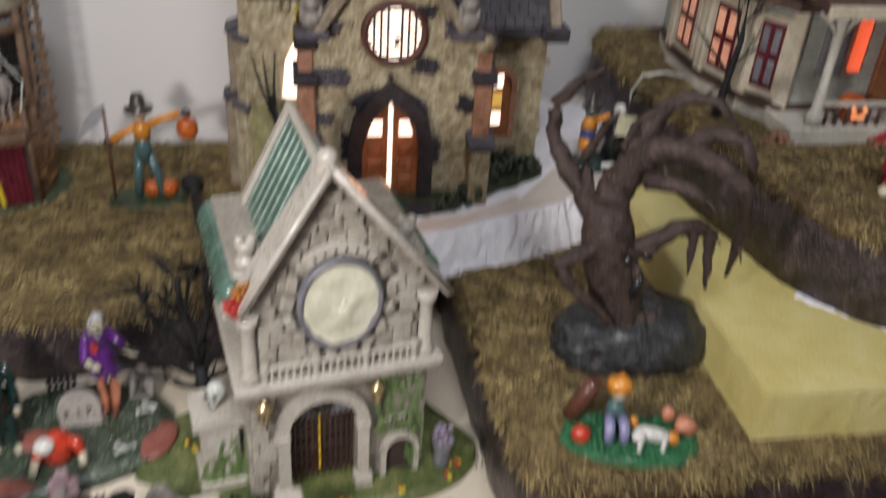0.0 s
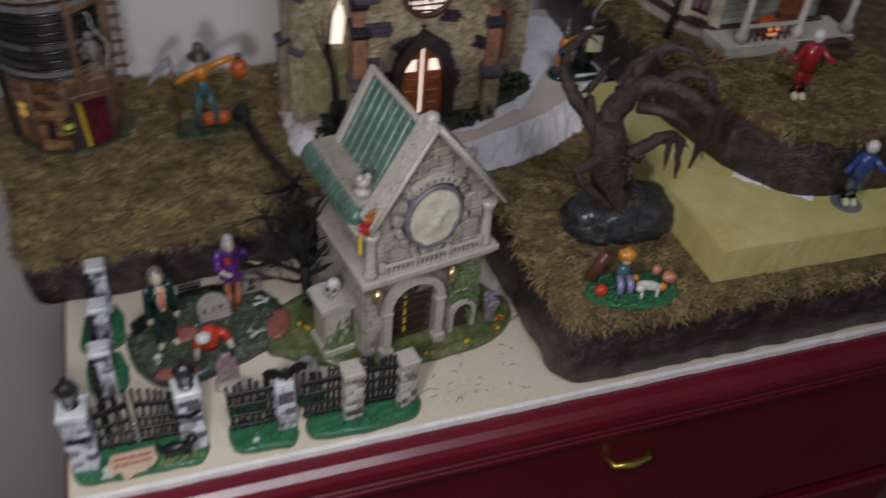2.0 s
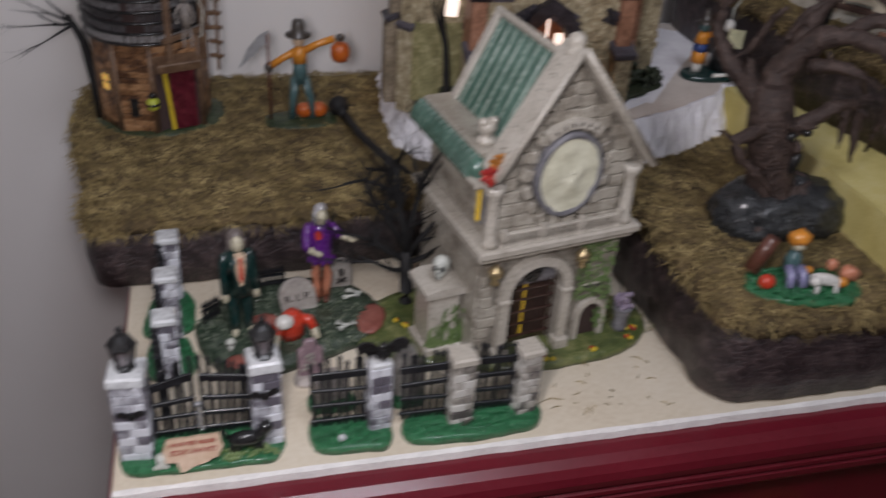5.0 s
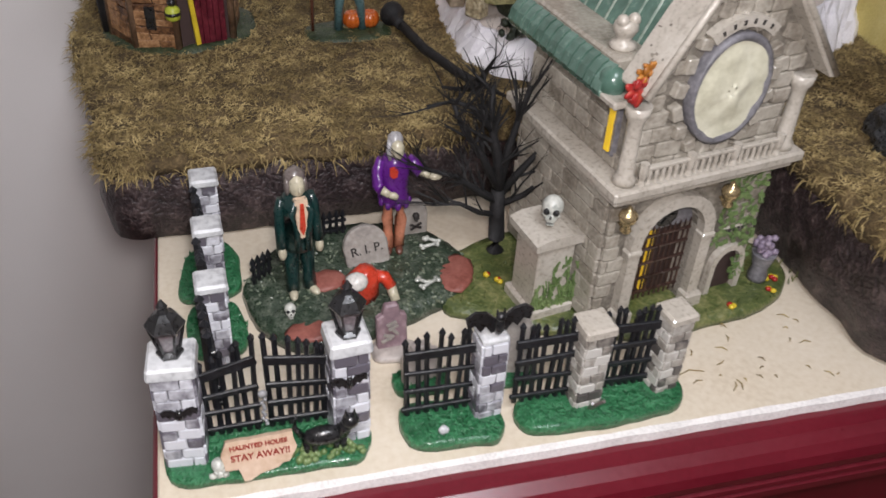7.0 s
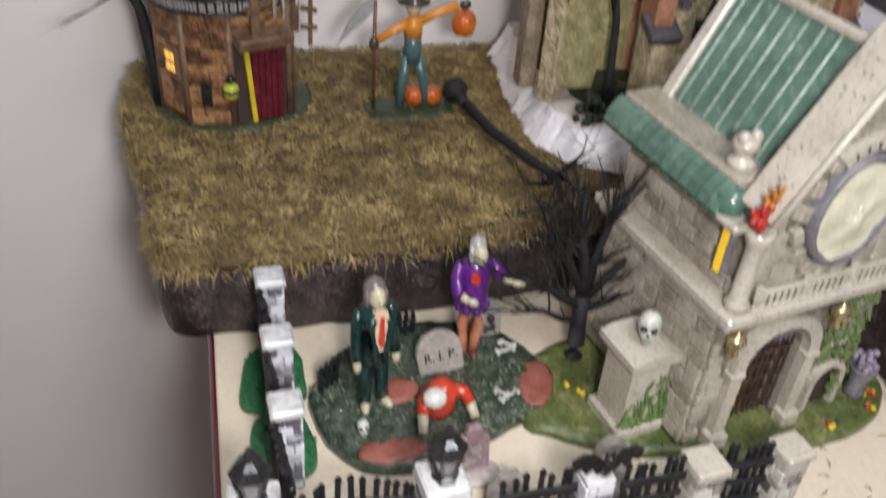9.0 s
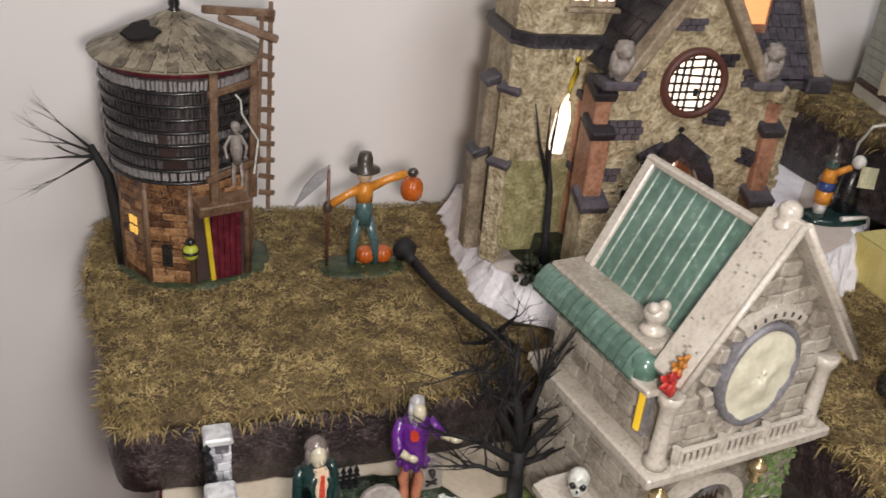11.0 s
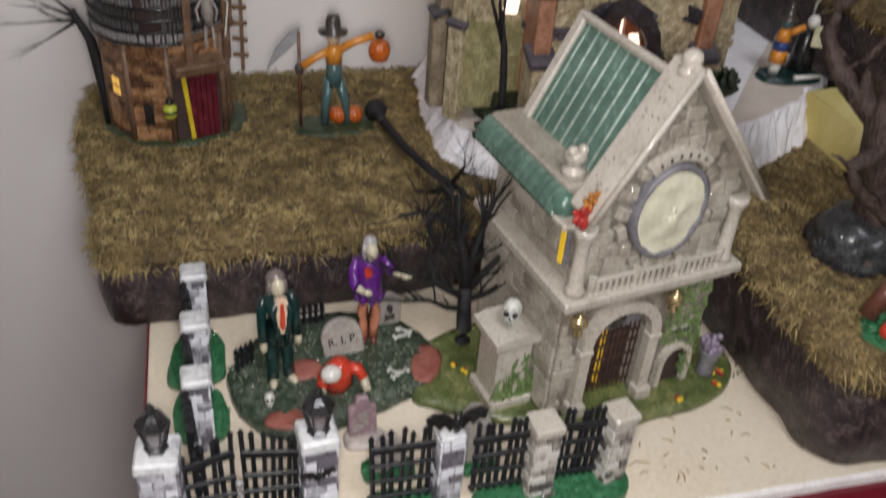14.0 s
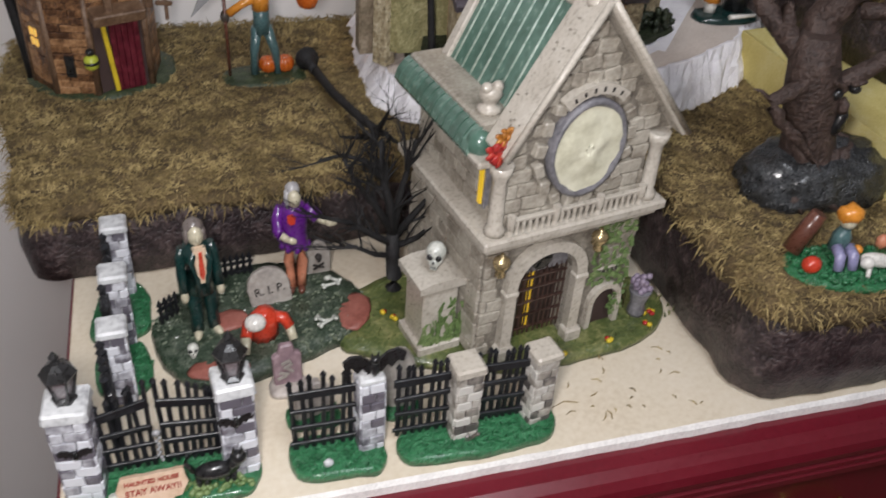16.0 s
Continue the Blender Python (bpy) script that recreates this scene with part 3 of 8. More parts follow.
for x in (-0.046, 0.0235):
    bm = B()
    lathe(bm, [(0.002, -0.010), (0.0035, -0.008), (0.002, -0.005), (0.0045, -0.002), (0.0055, 0.001), (0.0045, 0.0035), (0.002, 0.005), (0.0008, 0.0075)], (x, 0.0065, 0.086), 12)
    tube(bm, [(x, 0.013, 0.079), (x, 0.0065, 0.077)], [0.0012, 0.0012], 6)
    part("wall_lantern", bm, "gilt", maus, "small gilt globe wall lantern")
# floor slab between the storeys
bm = B()
prism(bm, [(-0.0595, 0.003), (0.0605, 0.003), (0.0605, 0.118), (-0.0595, 0.118)], 0.0972, 0.1025)
prism(bm, [(-0.063, -0.001), (0.0635, -0.001), (0.0635, 0.1195), (-0.063, 0.1195)], 0.1026, 0.1090)
soften(bm, 0.0012, 1)
part("cornice", bm, "trim_stone", maus, "pale moulded ledge between the storeys")
# upper storey and gable
bm = B()
RX = -0.006
box(bm, (0, 0.062, 0.1325), (0.100, 0.100, 0.047))
prism(bm, [(-0.0540, 0.1555), (-0.0540, 0.1640), (RX, 0.2385), (0.0615, 0.1555)], 0.010, 0.024, "y")
upper = part("upper_wall", bm, "mortar", maus)
MX, MZ, MA, MB = 0.000, 0.1555, 0.0246, 0.0305
off_medal = lambda x, z, w: ((x - MX) / (MA + 0.004 + w * 0.33)) ** 2 + ((z - MZ) / (MB + 0.006)) ** 2 > 1.0
courses(upper, -0.047, 0.048, 0.1095, 0.157, 0.0105, 5, 0.0145, off_medal)
courses(upper, 0.014, 0.112, 0.1095, 0.155, -0.0500, 5, 0.016, lambda x, z, w: abs(x - 0.026) > 0.010 or z < 0.115, side=True)
courses(upper, 0.014, 0.112, 0.1095, 0.155, 0.0500, 5, 0.016, side=True)
for r in range(9):
    z = 0.162 + r * 0.0088
    half = 0.0625 * (0.2385 - z) / (0.2385 - 0.1555) - 0.006
    x = max(-half + RX * (z - 0.155) / 0.08, -0.050 + max(0.0, z - 0.164) * 0.58)
    while x < half + RX * (z - 0.155) / 0.08 - 0.003:
        w = random.uniform(0.009, 0.014)
        if off_medal(x + w / 2, z, w * 1.3) and half > 0.004:
            block(upper, (x + w / 2, 0.0098, z), (w - 0.0008, 0.0040, 0.0082), 0, random.uniform(-14, 14))
        x += w
for k in range(17):
    a = 2 * math.pi * k / 17 + 0.1
    px_, pz = MX + (MA + 0.0055) * math.cos(a), MZ + (MB + 0.0055) * math.sin(a)
    block(upper, (px_, 0.0086, pz), (random.uniform(0.005, 0.008), 0.006, random.uniform(0.006, 0.009)), 0, random.uniform(-30, 30))
for s in (-1, 1):
    x0, foot = (-0.0560, 0.1620) if s < 0 else (0.0640, 0.1555)
    d = Vector((RX - x0, 0, 0.2430 - foot))
    tilt = math.degrees(math.atan2(d.x, d.z))
    c = Vector((x0, 0.0100, foot)) + d / 2
    bm = B()
    box(bm, c, (0.0045, 0.024, d.length), (0, tilt, 0), bevel=0.0010)
    slope_ = part("gable_coping", bm, "trim_stone", maus, "pale sloping coping stones of the gable")
    bm = B()
    out = Vector((s * d.z, 0, -s * d.x)).normalized()
    tube(bm, [Vector((x0, -0.0015, foot)) + out * 0.0012, Vector((x0, -0.0015, foot)) + d + out * 0.0012], [0.0019, 0.0019], 8)
    part("rim", bm, "trim_stone", slope_)
    bm = B()
    for k in range(18):
        p = Vector((x0, random.uniform(0.003, 0.020), foot)) + d * random.uniform(0.05, 0.92) + out * 0.0023
        box(bm, p, (0.0004, random.uniform(0.0006, 0.0022), random.uniform(0.0005, 0.0016)), (0, tilt, 0))
    tagged(part("pit", bm, "mortar", slope_, "small dark pits in the stone"), kind="stuff")
bm = B()
lathe(bm, [(0.0062, 0), (0.0066, 0.004), (0.0045, 0.006), (0.0058, 0.009), (0.005, 0.0125), (0.002, 0.0145)], (RX, 0.010, 0.2365), 14)
part("finial", bm, "trim_stone", maus)
# medallion with a plain low relief
bm = B()
rings = []
for f, y in ((1.0, 0.010), (1.02, 0.0035), (0.94, 0.0025), (0.86, 0.0048)):
    rings.append([bm.verts.new((MX + MA * f * math.cos(a), y, MZ + MB * f * math.sin(a))) for a in (2 * math.pi * k / 32 for k in range(32))])
for p, q in zip(rings, rings[1:]):
    for k in range(32):
        bm.faces.new((p[k], q[k], q[(k + 1) % 32], p[(k + 1) % 32])).smooth = True
ring_ob = part("medallion_ring", bm, "slate", maus, "grey oval frame of the medallion")
bm = B()
rings = []
for f in (0.90, 0.80, 0.7, 0.6, 0.5, 0.4, 0.3, 0.22, 0.14, 0.07):
    row = []
    for k in range(32):
        a = 2 * math.pi * k / 32
        x, z = MA * f * math.cos(a), MB * f * math.sin(a)
        h = 0.0016 * math.exp(-((x - 0.001) / 0.010) ** 2 - (z / 0.016) ** 2) + 0.0017 * noise.noise(Vector((x * 120, 3.3, z * 120))) + 0.0006 * noise.noise(Vector((x * 330, 7.1, z * 330)))
        row.append(bm.verts.new((MX + x, 0.0042 - h, MZ + z)))
    rings.append(row)
for p, q in zip(rings, rings[1:]):
    for k in range(32):
        bm.faces.new((p[k], q[k], q[(k + 1) % 32], p[(k + 1) % 32])).smooth = True
bm.faces.new(rings[-1])
part("medallion", bm, "medal", maus, "cream oval medallion with worn relief")
bm = B()
last = None
for k in range(15):
    a = radians(128 - k * 76 / 14)
    row = [bm.verts.new((MX + (MA + r) * math.cos(a), y, MZ + (MB + r) * math.sin(a))) for r, y in ((0.0035, 0.0095), (0.0035, 0.0035), (0.0095, 0.0035), (0.0095, 0.0095))]
    if last:
        for j in range(4):
            bm.faces.new((last[j], row[j], row[(j + 1) % 4], last[(j + 1) % 4]))
    else:
        bm.faces.new(row[::-1])
    last = row
bm.faces.new(last)
bmesh.ops.recalc_face_normals(bm, faces=bm.faces)
band = part("scroll", bm, "trim_stone", maus, "curved stone scroll over the medallion")
bm = B()
for k in range(6):
    a = radians(118 - k * 56 / 5)
    box(bm, (MX + (MA + 0.0064) * math.cos(a), 0.0033, MZ + (MB + 0.0064) * math.sin(a)), (0.0014, 0.0004, 0.0026), (0, 90 - math.degrees(a), 0))
part("lettering_bar", bm, "ink", band, "dark bars of worn lettering")
# corner columns, balustrade
for x in (-0.0525, 0.0530):
    bm = B()
    lathe(bm, [(0.0062, 0), (0.0062, 0.004), (0.0045, 0.006), (0.0040, 0.032), (0.0045, 0.037), (0.0062, 0.040), (0.0068, 0.0455)], (x, 0.0085, 0.109), 14)
    part("corner_column", bm, "trim_stone", maus)
bm = B()
box(bm, (0, 0.0035, 0.1185), (0.094, 0.0032, 0.0022), bevel=0.0005)
rail = part("balustrade", bm, "trim_stone", maus)
for k in range(22):
    x = -0.045 + k * 0.09 / 21
    big = k % 7 == 0
    bm = B()
    lathe(bm, [(0.0024 if big else 0.0012, 0), (0.0016 if big else 0.0009, 0.003), (0.0024 if big else 0.0012, 0.006), (0.0026 if big else 0.001, 0.0095), (0.0026 if big else 0.001, 0.013 if big else 0.0096)], (x, 0.0035, 0.1088), 8)
    part("baluster", bm, "trim_stone", rail)
bm = B()
box(bm, (-0.0512, 0.0265, 0.131), (0.0035, 0.0085, 0.030), bevel=0.0006)
slit = part("side_window", bm, "slate", maus)
bm = B()
box(bm, (-0.0534, 0.0265, 0.131), (0.0016, 0.0036, 0.025))
part("window_glow", bm, "amber", slit, "narrow yellow lit window slit")
# roof: eave shingles, flat walk, steep ribbed slopes
for s in (-1, 1):
    for k in range(13):
        y = 0.0245 + k * 0.0074
        bm = B()
        prof = [(0.0650, 0.1525), (0.0665, 0.1560), (0.0645, 0.1620), (0.0605, 0.1670), (0.0570, 0.1690), (0.0550, 0.1560)]
        a = [bm.verts.new((s * x, y + 0.0002, z)) for x, z in prof]
        b = [bm.verts.new((s * x, y + 0.0070, z - 0.0006)) for x, z in prof]
        for i in range(6):
            bm.faces.new((a[i], a[(i + 1) % 6], b[(i + 1) % 6], b[i]))
        bm.faces.new(a[::-1])
        bm.faces.new(b)
        bmesh.ops.recalc_face_normals(bm, faces=bm.faces)
        part("eave_shingle", bm, "copper_roof", maus)
    bm = B()
    ball(bm, (s * 0.0578, 0.0260, 0.1590), (0.0074, 0.0080, 0.0088), level=3)
    part("eave_corner", bm, "copper_roof", maus)
    bm = B()
    box(bm, (s * 0.0575, 0.066, 0.1532), (0.0150, 0.1095, 0.0045), bevel=0.0012)
    part("eave", bm, "trim_stone", maus)
    bm = B()
    box(bm, (s * 0.0455, 0.072, 0.1640), (0.0235, 0.094, 0.0145), bevel=0.0015)
    part("roof_walk", bm, "stone", maus, "flat grey stone walk along the roof")
    bm = B()
    lathe(bm, [(0.0064, 0), (0.0072, 0.0018), (0.0060, 0.0035), (0.0036, 0.005), (0.0050, 0.0075), (0.0066, 0.0105), (0.0060, 0.0135), (0.0040, 0.015)], (s * 0.047, 0.0370, 0.171), 14)
    for q in (-1, 1):
        ball(bm, (s * 0.047 + q * 0.0034, 0.0358, 0.186), (0.0032, 0.0034, 0.0036))
    part("roof_urn", bm, "trim_stone", maus, "small stone urn on the roof walk")
bm = B()
prism(bm, [(-0.037, 0.170), (0.031, 0.170), (RX, 0.2315)], 0.0200, 0.112, "y")
part("steep_roof", bm, "copper_roof", maus, "steep green roof with standing ribs")
for s, foot in ((-1, -0.037), (1, 0.031)):
    d = Vector((RX - foot, 0, 0.0615))
    for k in range(8):
        y = 0.0285 + k * 0.0102
        bm = B()
        n = Vector((-d.z, 0, d.x)).normalized() * (1 if s < 0 else -1)
        p = Vector((foot, y, 0.170))
        tube(bm, [p + n * 0.0002 + d * 0.02, p + n * 0.0003 + d * 0.97], [0.0008, 0.0007], 6)
        part("roof_rib", bm, "roof_rib", maus)
bm = B()
box(bm, (RX, 0.067, 0.2320), (0.0052, 0.092, 0.0050), bevel=0.0012)
for s, foot in ((-1, -0.037), (1, 0.031)):
    d = Vector((RX - foot, 0, 0.0615))
    c = Vector((foot, 0.109, 0.170)) + d / 2
    box(bm, c, (0.005, 0.008, d.length), (0, math.degrees(math.atan2(d.x, d.z)), 0), bevel=0.001)
part("ridge", bm, "trim_stone", maus, "pale stone ridge of the roof")
for (x, z, r, m) in ((-0.0590, 0.1650, 0.0046, "leaf_red"), (-0.0555, 0.1662, 0.0042, "leaf_red"), (-0.0572, 0.1622, 0.0040, "leaf_red"), (-0.0558, 0.1728, 0.0034, "leaf_orange"), (-0.0535, 0.1758, 0.0028, "leaf_orange")):
    bm = B()
    for k in range(7):
        a = k * 0.9
        ball(bm, (x + math.cos(a) * r * 0.75, 0.0062 - 0.0012 * (k % 3), z + math.sin(a) * r * 0.75), (r * 0.72, 0.0012, r * 0.48), (0, -math.degrees(a), 0), rough=0.3, freq=3.0)
    ball(bm, (x, 0.0062, z), (r * 0.6, r * 0.4, r * 0.6), rough=0.4, freq=2.5)
    part("roof_flower", bm, m, maus, "red and orange autumn leaves on the corner")
# ivy, urn of flowers, skull on its plinth
for (x0, x1, z0, z1, y, cnt) in ((0.024, 0.054, 0.045, 0.098, 0.0095, 120), (0.044, 0.056, 0.01, 0.06, 0.0095, 40)):
    bm = B()
    for k in range(cnt):
        p = (random.uniform(x0, x1), y + random.uniform(-0.001, 0.001), random.uniform(z0, z1))
        box(bm, p, (random.uniform(0.002, 0.004), 0.0008, random.uniform(0.002, 0.004)), (random.uniform(-30, 30), random.uniform(0, 90), random.uniform(-30, 30)))
    tagged(part("ivy", bm, "ivy", maus, "green painted ivy on the wall"), kind="stuff")
bm = B()
box(bm, (-0.071, 0.043, 0.0315), (0.024, 0.026, 0.053), bevel=0.001)
box(bm, (-0.071, 0.043, 0.0085), (0.030, 0.032, 0.008), bevel=0.001)
prism(bm, [(-0.087, 0.0575), (-0.055, 0.0575), (-0.055, 0.062), (-0.063, 0.0645), (-0.079, 0.0645), (-0.087, 0.062)], 0.027, 0.060, "y")
part("plinth", bm, "trim_stone", maus, "grey stone plinth with a skull on it")
bm = B()
for k in range(150):
    p = (random.uniform(-0.083, -0.055) + random.gauss(0, 0.001), 0.0293 + random.uniform(-0.001, 0.001), random.uniform(0.008, 0.022 + 0.028 * random.random()))
    box(bm, p, (random.uniform(0.0006, 0.0018), 0.0008, random.uniform(0.004, 0.010)), (random.uniform(-20, 20), random.uniform(-25, 25), 0))
tagged(part("ivy", bm, "ivy", maus, "green painted ivy on the plinth"), kind="stuff")


def skull(bm, at, s, rz=0, up=0):
    m = Matrix.Translation(at) @ turn(0, 0, rz) @ turn(-up, 0, 0) @ Matrix.Scale(s, 4)
    n0 = len(bm.verts)
    ball(bm, (0, 0.05, 0.35), (0.62, 0.68, 0.66), level=3)
    ball(bm, (0, -0.20, -0.22), (0.42, 0.42, 0.36), level=2)
    for x in (-0.36, 0.36):
        ball(bm, (x, -0.34, -0.04), (0.17, 0.20, 0.12), level=2)
    box(bm, (0, -0.30, -0.56), (0.46, 0.36, 0.30), bevel=0.06)
    bm.verts.ensure_lookup_table()
    for v in bm.verts[n0:]:
        v.co = m @ v.co


def skull_eyes(bm, at, s, rz=0, up=0):
    m = Matrix.Translation(at) @ turn(0, 0, rz) @ turn(-up, 0, 0) @ Matrix.Scale(s, 4)
    n0 = len(bm.verts)
    for x in (-0.26, 0.26):
        ball(bm, (x, -0.53, 0.16), (0.21, 0.16, 0.22), (0, 0, 18 if x < 0 else -18), level=2)
    ball(bm, (0, -0.60, -0.16), (0.09, 0.09, 0.13), level=1)
    for k in range(5):
        box(bm, (-0.18 + k * 0.09, -0.47, -0.52), (0.028, 0.05, 0.24))
    box(bm, (0, -0.475, -0.52), (0.40, 0.04, 0.03))
    bm.verts.ensure_lookup_table()
    for v in bm.verts[n0:]:
        v.co = m @ v.co


bm = B()
skull(bm, (-0.071, 0.0415, 0.0728), 0.0100, -38, 14)
sk = part("skull", bm, "bone", maus, "white grinning skull ornament")
bm = B()
skull_eyes(bm, (-0.071, 0.0415, 0.0728), 0.0100, -38, 14)
part("skull_hollow", bm, "black_glaze", sk, "black eye hollows and teeth gaps")
bm = B()
lathe(bm, [(0.006, 0), (0.0065, 0.004), (0.005, 0.010), (0.0075, 0.020), (0.008, 0.022)], (0.0715, 0.010, 0.0055), 12)
urn = part("flower_urn", bm, "slate", maus, "grey stone urn of faded mauve flowers")
bm = B()
for k in range(26):
    a, r = random.uniform(0, 6.28), random.uniform(0, 0.008)
    ball(bm, (0.0715 + r * math.cos(a), 0.010 + r * math.sin(a), 0.031 + random.uniform(-0.003, 0.007)), (0.0026, 0.0026, 0.0026), level=1)
part("flower_head", bm, "mauve", urn, "faded mauve flowers")
for x, y in ((0.082, 0.004), (0.078, 0.008), (0.070, -0.003), (-0.089, 0.075), (-0.084, 0.066), (0.0, -0.006), (0.035, -0.007)):
    for k in range(3):
        bm = B()
        ball(bm, (x + random.uniform(-0.004, 0.004), y + random.uniform(-0.003, 0.003), 0.0075), (0.0022, 0.0022, 0.0018), level=1)
        part("ground_flower", bm, "red_glaze" if k % 2 else "yellow_glaze", maus, "small red flower in the grass" if k % 2 else "small yellow flower in the grass")
bm = B()
for k in range(420):
    x, y = random.uniform(-0.122, 0.10), random.uniform(-0.011, 0.105)
    inside = (abs(x) < 0.06 and y > 0.008)
    edge = y > -0.009 + max(0, abs(x - 0.03) - 0.05) * 0.55 and (x > -0.07 or y > 0.03 + (-(x + 0.07)) * 0.6)
    if not inside and edge and not (-0.088 < x < -0.054 and 0.026 < y < 0.061) and y < 0.085 - max(0, x) * 0.6:
        h = random.uniform(0.002, 0.005)
        tube(bm, [(x, y, 0.0052), (x + random.uniform(-0.002, 0.002), y + random.uniform(-0.002, 0.001), 0.0055 + h)], [0.0007, 0.0002], 4, False)
tagged(part("grass_tuft", bm, "grass_glaze", maus), kind="stuff")

# ---- fences, gate and graveyard on the board ----
M["lawn"] = surface("lawn", (0.026, 0.155, 0.060), (0.008, 0.065, 0.022), (0.06, 0.25, 0.11), scale=200, fine=600, rough=0.32, bump=1.0, depth=0.005, coat=0.3)
M["pale_brick"] = surface("pale_brick", (0.40, 0.40, 0.44), (0.12, 0.11, 0.135), (0.68, 0.69, 0.74), scale=110, fine=260, rough=0.4, bump=0.5, vary=0.7, coat=0.2, spread=0.45)
M["brick_joint"] = surface("brick_joint", (0.26, 0.26, 0.28), (0.06, 0.06, 0.07), (0.58, 0.58, 0.61), scale=120, fine=500, rough=0.5, bump=0.5)
M["cap_white"] = surface("cap_white", (0.56, 0.57, 0.58), (0.22, 0.22, 0.24), (0.72, 0.73, 0.74), scale=70, fine=300, rough=0.4, bump=0.4, coat=0.2)
M["buff_brick"] = surface("buff_brick", (0.36, 0.33, 0.29), (0.10, 0.09, 0.085), (0.62, 0.60, 0.56), scale=60, fine=260, rough=0.4, bump=0.5, vary=0.6, coat=0.2, spread=0.5)
M["black_iron"] = surface("black_iron", (0.008, 0.0085, 0.011), (0.004, 0.004, 0.005), (0.022, 0.023, 0.028), scale=150, fine=600, rough=0.42, bump=0.5, coat=0.1)
M["lamp_glass"] = surface("lamp_glass", (0.17, 0.15, 0.16), (0.1, 0.09, 0.1), (0.3, 0.27, 0.28), rough=0.15, bump=0.1, coat=0.5)
M["pink_wood"] = surface("pink_wood", (0.60, 0.44, 0.32), (0.42, 0.27, 0.17), (0.72, 0.57, 0.45), scale=50, fine=300, rough=0.45, bump=0.3)
M["blood"] = surface("blood", (0.27, 0.03, 0.02), rough=0.5, bump=0)
M["black_wood"] = surface("black_wood", (0.007, 0.0065, 0.007), (0.005, 0.0045, 0.005), (0.026, 0.024, 0.026), scale=140, fine=500, rough=0.75, bump=0.6)
M["grave_green"] = surface("grave_green", (0.035, 0.055, 0.035), (0.014, 0.025, 0.014), (0.15, 0.17, 0.13), scale=160, fine=600, rough=0.3, bump=1.0, depth=0.002, coat=0.4)
M["grave_earth"] = surface("grave_earth", (0.26, 0.085, 0.065), (0.17, 0.05, 0.035), (0.34, 0.13, 0.10), scale=80, fine=400, rough=0.5, bump=0.4)
M["tomb_grey"] = surface("tomb_grey", (0.34, 0.31, 0.28), (0.20, 0.18, 0.17), (0.46, 0.43, 0.40), scale=60, fine=300, rough=0.4, bump=0.4, coat=0.2)
M["tomb_mauve"] = surface("tomb_mauve", (0.25, 0.17, 0.19), (0.15, 0.10, 0.12), (0.38, 0.29, 0.31), scale=70, fine=300, rough=0.45, bump=0.5)
M["plaster_grey"] = surface("plaster_grey", (0.42, 0.37, 0.34), (0.27, 0.24, 0.22), (0.52, 0.47, 0.43), scale=60, fine=300, rough=0.5, bump=0.4)
for nm, c in (("fig_green", (0.006, 0.028, 0.026)), ("fig_cream", (0.66, 0.50, 0.36)), ("fig_red", (0.52, 0.045, 0.02)), ("fig_purple", (0.105, 0.014, 0.20)), ("fig_flesh", (0.50, 0.46, 0.34)),
              ("fig_hair", (0.15, 0.125, 0.115)), ("fig_peach", (0.55, 0.22, 0.13)), ("fig_brown", (0.12, 0.045, 0.03)), ("fig_white", (0.66, 0.64, 0.60)), ("fig_denim", (0.065, 0.125, 0.130)), ("fig_silver", (0.36, 0.35, 0.36)),
              ("fig_orange", (0.62, 0.24, 0.03)), ("fig_hat", (0.055, 0.045, 0.038)), ("fig_blue", (0.03, 0.06, 0.22)), ("fig_steel", (0.30, 0.30, 0.31)), ("fig_pale", (0.62, 0.60, 0.40)), ("fig_crimson", (0.28, 0.012, 0.02)), ("fig_lilac", (0.25, 0.24, 0.40))):
    M[nm] = surface(nm, c, scale=130, fine=500, rough=0.3, bump=0.35, coat=0.45)


class Figure:
    """A small painted figurine: one mesh, each form painted in its own colour."""

    def __init__(self):
        self.bm, self.mats, self.done = B(), [], 0

    def paint(self, mat):
        if mat not in self.mats:
            self.mats.append(mat)
        self.bm.faces.ensure_lookup_table()
        for f in self.bm.faces[self.done:]:
            f.material_index = self.mats.index(mat)
        self.done = len(self.bm.faces)
        return self

    def make(self, name, at, label, category, rz=0.0, group="", scale=(1, 1, 1)):
        bmesh.ops.scale(self.bm, vec=scale, verts=self.bm.verts)
        me = bpy.data.meshes.new(name)
        self.bm.to_mesh(me)
        self.bm.free()
        for m in self.mats:
            me.materials.append(M[m])
        ob = new(name, me)
        ob.matrix_world = pose(*at, 0, 0, rz)
        return tagged(ob, label, category, group)

    def skip(self):
        self.done = len(self.bm.faces)


